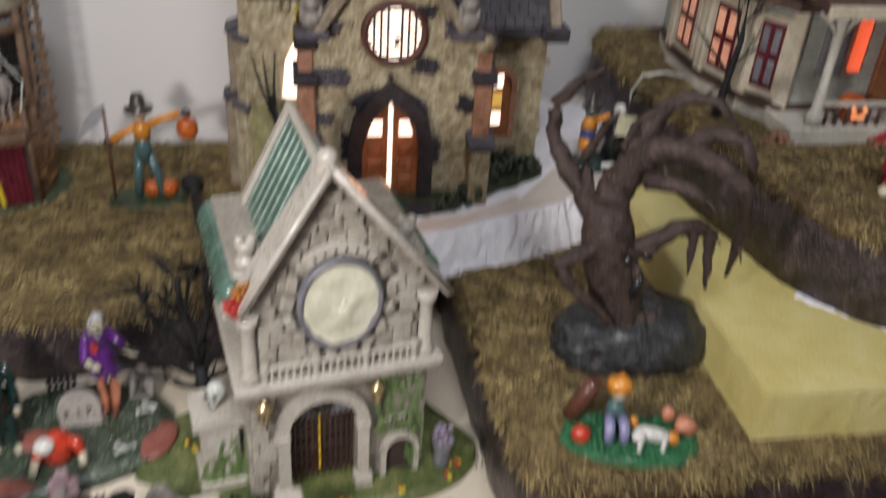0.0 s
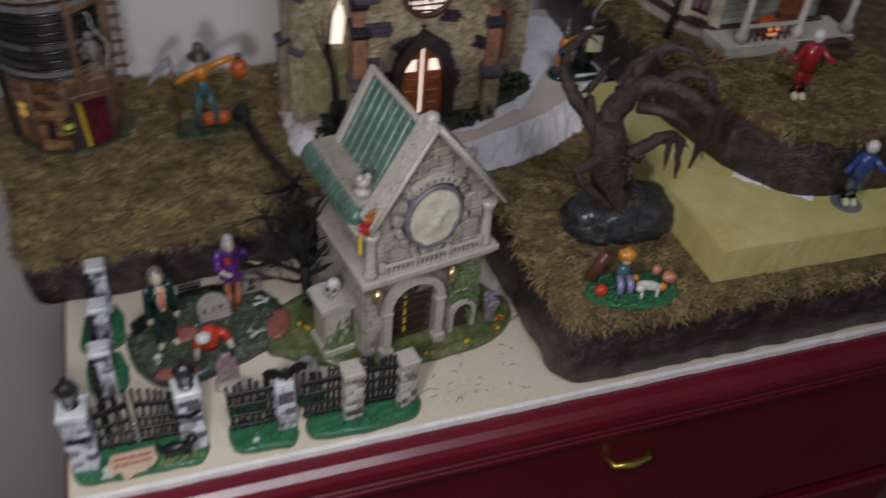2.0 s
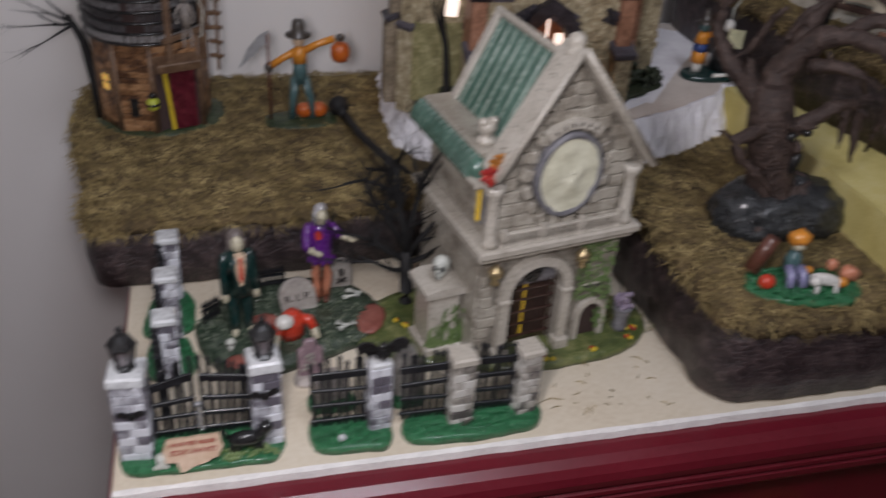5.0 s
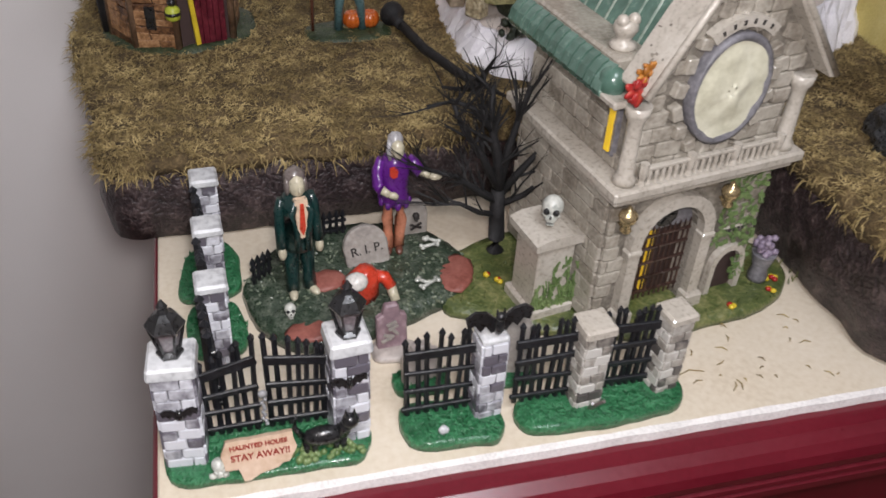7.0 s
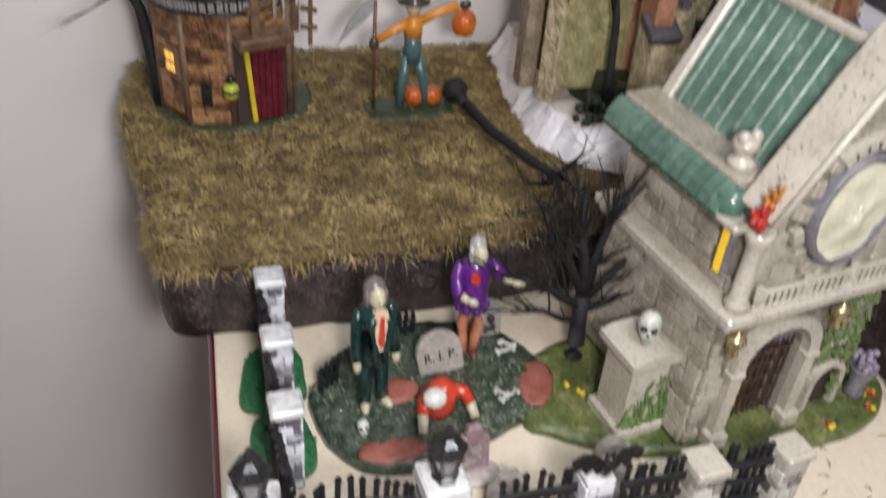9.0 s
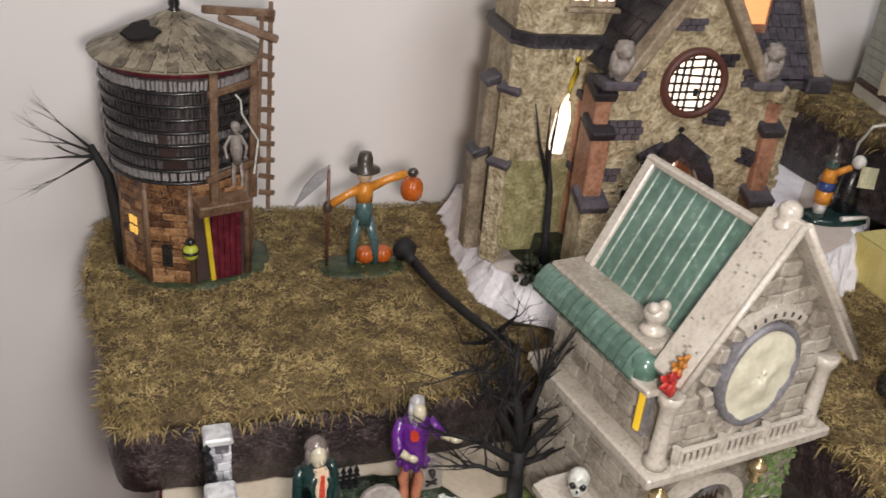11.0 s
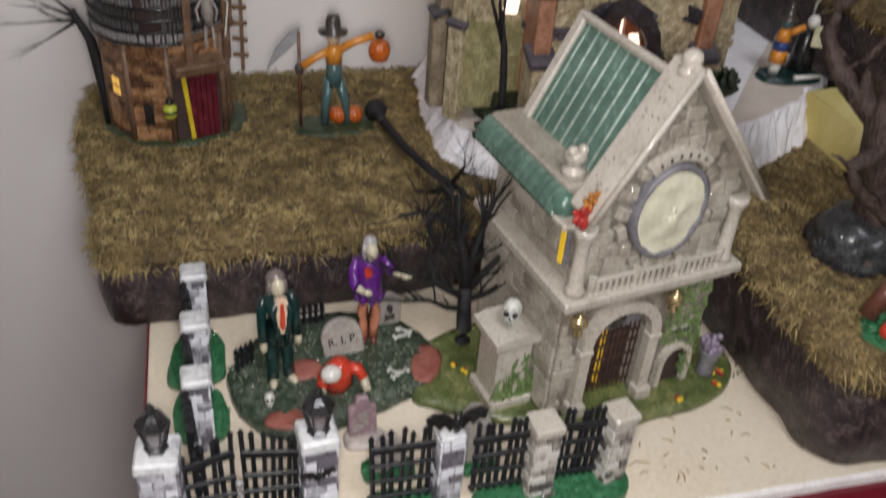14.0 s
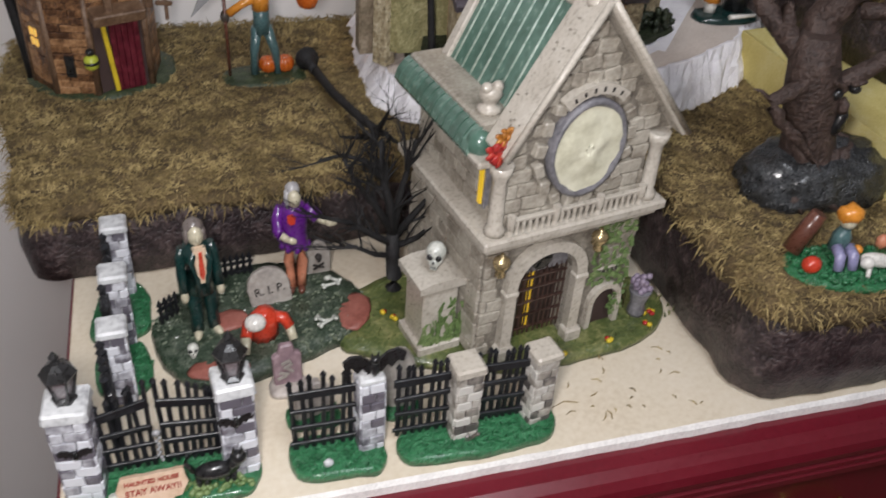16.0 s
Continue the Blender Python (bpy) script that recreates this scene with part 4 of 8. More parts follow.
def mound(outline, high, z0=0.0, rough=0.0012, inset=(1.0, 0.99, 0.95, 0.8, 0.5, 0.2), rise=(0, 0.35, 0.7, 0.9, 1.0, 1.0), seed=0.0):
    bm = B()
    ring = wobbly(rounded(outline, 0.02, 5), 0.0015, 0.006, seed, 90)
    n = len(ring)
    cx, cy = sum(p[0] for p in ring) / n, sum(p[1] for p in ring) / n
    loops = []
    for f, r in zip(inset, rise):
        loops.append([bm.verts.new((cx + (x - cx) * f, cy + (y - cy) * f, z0 + high * r + (rough * noise.noise(Vector((x * f * 300, y * f * 300, seed))) if r else 0))) for x, y in ring])
    for a, b in zip(loops, loops[1:]):
        for i in range(n):
            bm.faces.new((a[i], a[(i + 1) % n], b[(i + 1) % n], b[i])).smooth = True
    bm.faces.new(loops[0][::-1])
    bm.faces.new(loops[-1])
    bmesh.ops.recalc_face_normals(bm, faces=bm.faces)
    return bm


BRICKS = {}
for key in ("pale_brick", "buff_brick"):
    BRICKS[key] = []
    for k in range(3):
        bm = B()
        for v in box(bm, (0, 0, 0), (1, 1, 1)):
            v.co += Vector((random.uniform(-0.06, 0.06), random.uniform(-0.03, 0.03), random.uniform(-0.08, 0.08)))
        bmesh.ops.bevel(bm, geom=list(bm.edges), offset=0.08, segments=1, affect="EDGES")
        BRICKS[key].append(mesh_of(bm, key, "brick"))


def pillar(parent, x, y, wide, high, cap=0.0055, key="pale_brick", z0=0.003, rows=9, rz=0.0, over=0.0022):
    """A brick pillar with a stone cap, as a part of its fence."""
    bm = B()
    box(bm, (0, 0, (high - cap) / 2 + 0.0005), (wide - 0.002, wide - 0.002, high - cap))
    p = part("pillar", bm, "brick_joint", parent, "painted brick pillar with pale cap")
    p.matrix_basis = pose(x, y, z0, 0, 0, rz)
    h = (high - cap) / rows
    for r in range(rows):
        z = (r + 0.5) * h
        for side in range(4):
            a = side * 90
            cuts = [-wide / 2, (-0.12 if r % 2 else 0.14) * wide + random.uniform(-0.05, 0.05) * wide, wide / 2]
            for u, v in zip(cuts, cuts[1:]):
                m = turn(0, 0, a) @ Matrix.Translation(((u + v) / 2, -wide / 2 + 0.0006, z))
                b = part("brick", random.choice(BRICKS[key]), None, p)
                b.matrix_basis = m @ Matrix.Diagonal((v - u - 0.0006, 0.0026 + random.uniform(0, 0.0008), h - 0.0006, 1))
    bm = B()
    box(bm, (0, 0, high - cap / 2), (wide + over * 2, wide + over * 2, cap), bevel=0.0012, taper=0.93)
    part("cap", bm, "cap_white" if key == "pale_brick" else "trim_stone", p, "pale worn stone cap")
    return p


def railing(parent, x0, x1, y, low, high, bars, rails, name="fence_panel", top=None, material="black_iron", thick=1.0):
    """Crooked upright bars with points, and plank-like rails, each a mesh of its own."""
    bm = B()
    for r in range(rails):
        z = low + (high - low) * (0.10 + 0.68 * r / (rails - 1))
        rise = (top(1.0) - top(0.0)) * (r / (rails - 1)) ** 2 if top else 0.0
        lean = random.uniform(-3, 3) - math.degrees(math.atan2(rise, x1 - x0)) * 0.55
        wide = 0.0058 if r == rails - 1 else random.uniform(0.0026, 0.0038)
        box(bm, ((x0 + x1) / 2, y - 0.0008, z + (0.004 if top and r == rails - 1 else 0)), ((x1 - x0) * random.uniform(1.00, 1.08), 0.0020 * thick, wide), (0, lean, 0), bevel=0.0005)
    pan = part(name, bm, material, parent, "crooked black iron fence panel")
    for k in range(bars):
        x = x0 + (x1 - x0) * (k + 0.5) / bars + random.uniform(-0.0006, 0.0006)
        h = high + (top(k / max(1, bars - 1)) if top else random.uniform(-0.002, 0.003))
        lean = random.uniform(-0.0022, 0.0022)
        bm = B()
        tube(bm, [(x, y + 0.0008, low), (x + lean * 0.5, y + 0.0008, (low + h) / 2), (x + lean, y + 0.0008, h - 0.004), (x + lean, y + 0.0008, h - 0.003), (x + lean, y + 0.0008, h)], [0.0016 * thick, 0.0014 * thick, 0.0014 * thick, 0.0020 * thick, 0.0002], 5)
        part("bar", bm, material, pan)
    return pan


def lawn(parent, outline, high=0.0045, seed=0.0, name="lawn"):
    part(name, mound(outline, high, 0.0, 0.0008, (1.0, 1.0, 0.97, 0.6), (0, 0.7, 1.0, 1.0), seed), "lawn", parent, "glossy green painted grass base")
    rnd = random.Random(seed)
    xs, ys = [p[0] for p in outline], [p[1] for p in outline]
    cx, cy = (min(xs) + max(xs)) / 2, (min(ys) + max(ys)) / 2
    bm = B()
    for k in range(150):
        i = rnd.randrange(len(outline))
        a, b = outline[i], outline[(i + 1) % len(outline)]
        f, g = rnd.random(), math.sqrt(rnd.random()) * 0.93
        x, y = cx + (a[0] + (b[0] - a[0]) * f - cx) * g, cy + (a[1] + (b[1] - a[1]) * f - cy) * g
        tube(bm, [(x, y, high - 0.0006), (x + rnd.uniform(-0.0014, 0.0014), y + rnd.uniform(-0.0014, 0.0008), high + rnd.uniform(0.0006, 0.0022))], [0.0008, 0.0002], 4, False)
    tagged(part("grass_tuft", bm, "lawn", parent), kind="stuff")


def bat(parent, at, s, rz=0):
    bm = B()
    m0 = len(bm.verts)
    ball(bm, (0, 0, 0), (0.16, 0.14, 0.34), level=2)
    ball(bm, (0, -0.05, 0.38), (0.15, 0.14, 0.15), level=2)
    for x in (-0.09, 0.09):
        tube(bm, [(x, 0, 0.45), (x * 1.3, 0, 0.66)], [0.06, 0.005], 5)
        s_ = 1 if x > 0 else -1
        prism(bm, [(s_ * a, b) for a, b in ((0.05, 0.22), (0.40, 0.55), (0.75, 0.62), (1.0, 0.42), (0.92, 0.05), (0.72, 0.15), (0.55, -0.12), (0.40, 0.06), (0.22, -0.22), (0.05, -0.12))], 0.0, 0.09, "y")
    m = Matrix.Translation(at) @ turn(0, 0, rz) @ Matrix.Scale(s, 4)
    for v in bm.verts:
        v.co = m @ v.co
    bmesh.ops.recalc_face_normals(bm, faces=bm.faces)
    return part("bat", bm, "black_glaze", parent, "black bat with spread wings")


def lantern(parent, x, y, z):
    bm = B()
    lathe(bm, [(0.0062, 0), (0.0062, 0.0016), (0.0040, 0.003), (0.0045, 0.004)], (x, y, z), 6)
    l = part("lantern", bm, "black_glaze", parent, "black six-sided lantern with grey panes")
    bm = B()
    lathe(bm, [(0.0086, 0.0165), (0.0090, 0.018), (0.0060, 0.0225), (0.0025, 0.0245), (0.0018, 0.0265), (0.0026, 0.028), (0.0006, 0.0315)], (x, y, z), 6)
    part("lantern_roof", bm, "black_glaze", l)
    for k in range(6):
        a = k * math.pi / 3
        bm = B()
        tube(bm, [(x + 0.0046 * math.cos(a), y + 0.0046 * math.sin(a), z + 0.003), (x + 0.0078 * math.cos(a), y + 0.0078 * math.sin(a), z + 0.017)], [0.0008, 0.0008], 4)
        part("lantern_bar", bm, "black_glaze", l)
    for k in range(6):
        bm = B()
        a, b = k * math.pi / 3, (k + 1) * math.pi / 3
        vs = [bm.verts.new((x + r * math.cos(t), y + r * math.sin(t), z + h)) for r, t, h in ((0.0041, a, 0.0035), (0.0041, b, 0.0035), (0.0072, b, 0.0168), (0.0072, a, 0.0168))]
        ws = [bm.verts.new((v.co.x * 0.94 + x * 0.06, v.co.y * 0.94 + y * 0.06, v.co.z)) for v in vs]
        bm.faces.new(vs)
        bm.faces.new(ws[::-1])
        for i in range(4):
            bm.faces.new((vs[i], ws[i], ws[(i + 1) % 4], vs[(i + 1) % 4]))
        part("pane", bm, "lamp_glass", l)


# the gate with two lantern pillars
gate = thing("cemetery_gate", (0, 0, 0), "black iron cemetery gate between two grey brick lantern pillars", "gate")
lawn(gate, [(0.004, 0.010), (0.100, 0.0085), (0.107, 0.022), (0.103, 0.046), (0.06, 0.042), (0.004, 0.046)], seed=1.0)
pillar(gate, 0.0155, 0.031, 0.0185, 0.068, 0.007, rows=9, rz=-4)
pillar(gate, 0.0955, 0.030, 0.0170, 0.069, 0.008, rows=9, rz=5)
lantern(gate, 0.0155, 0.032, 0.0708)
lantern(gate, 0.0960, 0.029, 0.0718)
railing(gate, 0.0255, 0.0525, 0.036, 0.007, 0.060, 6, 4, "gate_leaf", lambda f: -0.002 + 0.014 * f)
railing(gate, 0.0560, 0.0865, 0.036, 0.007, 0.060, 7, 4, "gate_leaf", lambda f: 0.012 - 0.012 * f)
bat(gate, (0.0158, 0.0200, 0.041), 0.0085)
bat(gate, (0.0950, 0.0200, 0.046), 0.0095, 8)
bm = B()
for k in range(9):
    ball(bm, (0.054 + random.uniform(-0.001, 0.001), 0.0335, 0.030 - k * 0.0022), (0.0012, 0.0012, 0.0012), level=1)
ball(bm, (0.054, 0.0335, 0.034), (0.0028, 0.0018, 0.0028), level=1)
part("chain", bm, "fig_steel", gate, "grey chain and lock on the gate")
cat = B()
ball(cat, (0.082, 0.0165, 0.0135), (0.0085, 0.0036, 0.0042), level=2)
for x in (0.0755, 0.0785, 0.0865, 0.0890):
    tube(cat, [(x, 0.0165, 0.012), (x, 0.0165, 0.0035)], [0.0014, 0.0011], 6)
ball(cat, (0.0915, 0.0155, 0.0205), (0.0033, 0.0030, 0.0030), level=2)
tube(cat, [(0.088, 0.0165, 0.014), (0.0912, 0.0158, 0.0195)], [0.003, 0.0022], 6)
for x in (0.0900, 0.0930):
    tube(cat, [(x, 0.0155, 0.0225), (x, 0.0155, 0.0265)], [0.0011, 0.0001], 4)
tube(cat, [(0.074, 0.0165, 0.015), (0.0715, 0.0165, 0.020), (0.0725, 0.0165, 0.0255)], [0.0012, 0.0010, 0.0006], 6)
bmesh.ops.transform(cat, matrix=Matrix.Translation((0.084, 0.0165, 0.004)) @ Matrix.Scale(1.35, 4) @ Matrix.Translation((-0.084, -0.0165, -0.004)), verts=cat.verts)
part("cat", cat, "black_glaze", gate, "small black cat with arched tail")
bm = B()
prism(bm, wobbly([(-0.0135, -0.004), (0.0105, -0.0045), (0.0135, 0.001), (0.0125, 0.0075), (-0.0125, 0.0075), (-0.0140, 0.002)], 0.0007, 0.003, 2.0, 300), -0.0012, 0.0012, "y")
prism(bm, wobbly([(-0.0085, -0.0040), (-0.0070, -0.0098), (-0.0045, -0.0098), (-0.001, -0.0078), (0.006, -0.0062), (0.0085, -0.0042)], 0.0005, 0.002, 5.0, 300), -0.001, 0.001, "y")
sign = part("sign", bm, "pink_wood", gate, "weathered pink wooden sign with red warning letters")
sign.matrix_basis = pose(0.0500, 0.0120, 0.0158, -22, 0, 2) @ Matrix.Scale(1.28, 4)


def writing(text, size, parent, at, material, name="lettering", label="", rot=(90, 0, 0)):
    cu = bpy.data.curves.new(name, "FONT")
    cu.body, cu.size, cu.align_x, cu.align_y, cu.extrude, cu.offset = text, size, "CENTER", "CENTER", 0.00012, 0.00010
    tmp = new("tmp_text", cu)
    me = bpy.data.meshes.new_from_object(tmp.evaluated_get(bpy.context.evaluated_depsgraph_get()))
    bpy.data.objects.remove(tmp)
    me.materials.append(M[material])
    ob = part(name, me, None, parent, label)
    ob.matrix_basis = pose(*at, *rot)
    return ob


writing("HAUNTED HOUSE", 0.0026, sign, (-0.0004, -0.0014, 0.0046), "blood", label="red hand-painted warning")
writing("STAY AWAY!!", 0.0036, sign, (0.0, -0.0014, 0.0004), "blood", label="red hand-painted warning")
bm = B()
skull(bm, (0.0300, 0.0120, 0.0100), 0.0056, 10, 10)
for k in range(3):
    ball(bm, (0.0265 + k * 0.003, 0.0115, 0.0055), (0.0022, 0.0018, 0.0018), level=1)
part("skull", bm, "bone", gate, "small white skull and stones")
bm = B()
for k in range(46):
    x, y = random.uniform(0.064, 0.10), random.uniform(0.011, 0.022)
    ball(bm, (x, y, 0.0055), (0.002, 0.0018, 0.0022), level=1, rough=0.4)
tagged(part("bush", bm, "ivy", gate, "low green bushes"), kind="stuff")

# fence with a bat pillar, and the fence with two pillars
fence_a = thing("iron_fence", (0, 0, 0), "crooked black iron fence with a bat on its brick pillar", "fence", group="fences along the board's edge")
lawn(fence_a, [(0.122, 0.0090), (0.170, 0.0060), (0.1765, 0.016), (0.174, 0.040), (0.150, 0.036), (0.1215, 0.041)], 0.006, 2.0)
pillar(fence_a, 0.1675, 0.0285, 0.0135, 0.058, 0.004, rows=8, rz=6, over=0.0008)
railing(fence_a, 0.1240, 0.1605, 0.030, 0.006, 0.062, 7, 4)
bat(fence_a, (0.1690, 0.0235, 0.0680), 0.0175, 4)
bm = B()
ball(bm, (0.1420, 0.0145, 0.0085), (0.0028, 0.0022, 0.0030), rough=0.3, level=2)
part("pebble", bm, "cap_white", fence_a, "pale grey pebble on the grass")
fence_b = thing("iron_fence", (0, 0, 0), "long crooked black iron fence with two buff brick pillars", "fence", group="fences along the board's edge")
lawn(fence_b, [(0.183, 0.0075), (0.230, 0.0045), (0.272, 0.0080), (0.281, 0.018), (0.279, 0.036), (0.22, 0.035), (0.182, 0.031)], 0.006, 3.0)
pillar(fence_b, 0.2215, 0.0255, 0.0145, 0.058, 0.006, "buff_brick", rows=8, rz=6)
pillar(fence_b, 0.2680, 0.0270, 0.0135, 0.057, 0.005, "buff_brick", rows=8, rz=10)
railing(fence_b, 0.1820, 0.2145, 0.0275, 0.006, 0.062, 7, 4)
railing(fence_b, 0.2295, 0.2605, 0.0285, 0.006, 0.062, 7, 4)
for s in (-1, 1):
    bm = B()
    box(bm, (0.223 + s * 0.0012, 0.0135, 0.0095), (0.0022, 0.0018, 0.018), (28, s * 16, 6), bevel=0.0003)
    part("fallen_plank", bm, "fig_hair", fence_b, "grey wooden plank leaning on the pillar")

# the side fence, which runs back along the board's edge
fence_c = thing("iron_fence", (0, 0, 0), "black iron side fence with white-capped grey brick pillars", "fence", group="fences along the board's edge")
lawn(fence_c, [(0.016, 0.128), (0.018, 0.096), (0.048, 0.094), (0.052, 0.118), (0.046, 0.140), (0.022, 0.142)], 0.005, 4.0)
lawn(fence_c, [(0.012, 0.148), (0.030, 0.143), (0.050, 0.150), (0.051, 0.186), (0.040, 0.204), (0.016, 0.190)], 0.005, 5.0, "lawn")
for y in (0.0945, 0.1435, 0.1935):
    pillar(fence_c, 0.0345, y, 0.0125, 0.058, 0.005, rows=8, rz=3, over=0.0025)
for y0, y1 in ((0.052, 0.086), (0.102, 0.136), (0.151, 0.186)):
    pan = railing(fence_c, y0 - (y0 + y1) / 2, y1 - (y0 + y1) / 2, 0.0, 0.006, 0.058, 6, 4, thick=1.5)
    pan.matrix_basis = pose(0.0305, (y0 + y1) / 2, 0, 0, 0, 96)

# graves
grave = thing("graveyard_scene", (0, 0, 0), "dark green grave mound with open red earth graves", "figurine base")
part("ground", mound([(0.047, 0.150), (0.055, 0.118), (0.068, 0.097), (0.092, 0.088), (0.115, 0.093), (0.150, 0.106), (0.186, 0.122), (0.195, 0.140), (0.190, 0.165), (0.170, 0.192), (0.135, 0.203), (0.105, 0.202), (0.070, 0.185)], 0.011, seed=3.0, rough=0.002), "grave_green", grave)
for cx, cy, rx, ry, rz in ((0.090, 0.1010, 0.0190, 0.0095, 0), (0.180, 0.1360, 0.0115, 0.0190, -20), (0.100, 0.140, 0.012, 0.010, 10)):
    bm = B()
    ball(bm, (cx, cy, 0.0085 if cx != 0.100 else 0.0115), (rx, ry, 0.0025), (0, 0, rz), rough=0.15, level=3)
    part("open_grave", bm, "grave_earth", grave, "bare reddish earth patch")

M["moss_speck"] = surface("moss_speck", (0.16, 0.19, 0.13), (0.03, 0.05, 0.03), (0.42, 0.45, 0.38), scale=300, fine=900, rough=0.35, bump=0.3, coat=0.4)
rnd = random.Random(17)
bm = B()
for k in range(420):
    a, g = rnd.uniform(0, 6.283), math.sqrt(rnd.random())
    x, y = 0.121 + 0.070 * g * math.cos(a), 0.147 + 0.046 * g * math.sin(a)
    box(bm, (x, y, 0.0110 - 0.0035 * max(0, g - 0.72) / 0.28), (rnd.uniform(0.0005, 0.0016), rnd.uniform(0.0005, 0.0016), rnd.uniform(0.001, 0.003)), (rnd.uniform(0, 90), rnd.uniform(0, 90), 0))
tagged(part("moss", bm, "moss_speck", grave, "pale glittering moss specks"), kind="stuff")


def bone(bm, at, length, rz):
    m = turn(0, 0, rz)
    a, b = Vector(at) - m @ Vector((length / 2, 0, 0)), Vector(at) + m @ Vector((length / 2, 0, 0))
    tube(bm, [a, b], [0.0011, 0.0011], 6)
    for p in (a, b):
        for s in (-1, 1):
            ball(bm, p + m @ Vector((0, s * 0.0012, 0)), (0.0016, 0.0016, 0.0014), level=1)


bm = B()
bone(bm, (0.1605, 0.1240, 0.0135), 0.012, 28)
bone(bm, (0.1570, 0.1265, 0.0135), 0.007, -40)
part("bone", bm, "bone", grave, "crossed white bones")
bm = B()
bone(bm, (0.1690, 0.1605, 0.0135), 0.010, 10)
bone(bm, (0.1720, 0.1650, 0.0140), 0.008, -35)
ball(bm, (0.1680, 0.1665, 0.0145), (0.003, 0.002, 0.002), level=1)
part("bone", bm, "bone", grave, "scattered white bones")
bm = B()
skull(bm, (0.0755, 0.1130, 0.0140), 0.0054, 0, 25)
sk = part("skull", bm, "bone", grave, "small white skull on the ground")
bm = B()
skull_eyes(bm, (0.0755, 0.1130, 0.0140), 0.0054, 0, 25)
part("skull_hollow", bm, "black_glaze", sk)


def stone(name, at, wide, high, thick, mat, label, tilt=(0, 0, 0), shape="round", parent=None):
    bm = B()
    h = wide / 2
    if shape == "round":
        pts = [(-h, 0), (h, 0), (h * 1.02, high * 0.55)] + [(h * math.cos(a), high * 0.55 + high * 0.45 * math.sin(a)) for a in (math.pi * k / 10 for k in range(1, 10))] + [(-h * 1.02, high * 0.55)]
    else:
        pts = [(-h, 0), (h, 0), (h, high * 0.72), (h * 0.6, high * 0.8), (h * 0.45, high), (-h * 0.45, high), (-h * 0.6, high * 0.8), (-h, high * 0.72)]
    prism(bm, wobbly(pts, 0.0004, 0.003, wide * 99, 300), -thick / 2, thick / 2, "y")
    soften(bm, 0.0009, 1, 60)
    if parent:
        ob = part(name, bm, mat, parent, label)
        ob.matrix_basis = pose(*at, *tilt)
    else:
        ob = single(name, bm, mat, at, label, "tombstone", tilt[2])
        ob.matrix_world = pose(*at, *tilt)
    return ob


rip = stone("tombstone", (0.1285, 0.1535, 0.0085), 0.0275, 0.0275, 0.0055, "tomb_grey", "round grey headstone with black lettering", (-18, -5, 8), parent=grave)
writing("R. I. P.", 0.0080, rip, (0, -0.0031, 0.0118), "ink", label="black painted letters", rot=(90, 0, 0))
stone("tombstone", (0.1635, 0.1810, 0.0085), 0.0175, 0.0250, 0.0040, "tomb_grey", "grey headstone with a black skull mark", (-10, 4, 10), parent=grave)
bm = B()
skull(bm, (0.1632, 0.1752, 0.0255), 0.0036, 10)
for k in (-1, 1):
    box(bm, (0.1632, 0.1752, 0.0185), (0.0085, 0.001, 0.0013), (0, k * 28, 10))
part("skull_mark", bm, "ink", grave, "black skull and crossbones mark")
for (x0, x1, y, rz, n) in ((0.099, 0.120, 0.1865, 6, 5), (0.056, 0.072, 0.1475, 36, 4)):
    bm = B()
    for z in (0.013, 0.020):
        box(bm, ((x1 - x0) / 2, 0, z), (x1 - x0, 0.0014, 0.0018))
    for k in range(n):
        x = (x1 - x0) * (k + 0.5) / n
        tube(bm, [(x, 0, 0.007), (x, 0, 0.023), (x, 0, 0.0235), (x, 0, 0.0285)], [0.0013, 0.0011, 0.0022, 0.0002], 5)
    f = part("grave_railing", bm, "black_iron", grave, "short black pointed railing")
    f.matrix_basis = pose(x0, y, 0, 0, 0, rz)

# loose headstones
t1 = thing("tombstone", (0.1290, 0.0850, 0), "small mauve headstone with shaped top on a grey base", "tombstone")
part("base", mound([(-0.012, -0.010), (0.014, -0.011), (0.016, 0.004), (0.002, 0.010), (-0.012, 0.006)], 0.004, seed=5.0), "plaster_grey", t1)
stone("slab", (0.0005, 0.001, 0.003), 0.0175, 0.029, 0.005, "tomb_mauve", "mauve slab with worn carving", (-8, 0, 4), "step", t1)
bm = B()
for k in range(5):
    box(bm, (random.uniform(-0.004, 0.004), -0.0035, 0.012 + k * 0.003), (0.006, 0.0012, 0.0016), (-8, random.uniform(-50, 50), 0))
part("carving", bm, "tomb_grey", t1)
t2 = thing("tombstone", (0.1390, 0.0560, 0), "low grey tumbledown headstone on green base", "tombstone")
lawn(t2, [(-0.015, -0.009), (0.016, -0.010), (0.018, 0.006), (0.0, 0.011), (-0.015, 0.007)], 0.004, 7.0)
stone("slab", (0.001, 0.001, 0.003), 0.022, 0.025, 0.006, "plaster_grey", "pale stone slab with rounded shoulder", (-6, 0, 12), "step", t2)
t3 = thing("tombstone", (0.1915, 0.0530, 0), "grey mossy headstone behind the fence", "tombstone")
lawn(t3, [(-0.012, -0.009), (0.012, -0.010), (0.015, 0.006), (0.0, 0.010), (-0.012, 0.007)], 0.004, 8.0)
stone("slab", (0.0, 0.001, 0.003), 0.020, 0.042, 0.007, "tomb_grey", "grey rounded slab", (-6, 0, -8), "round", t3)
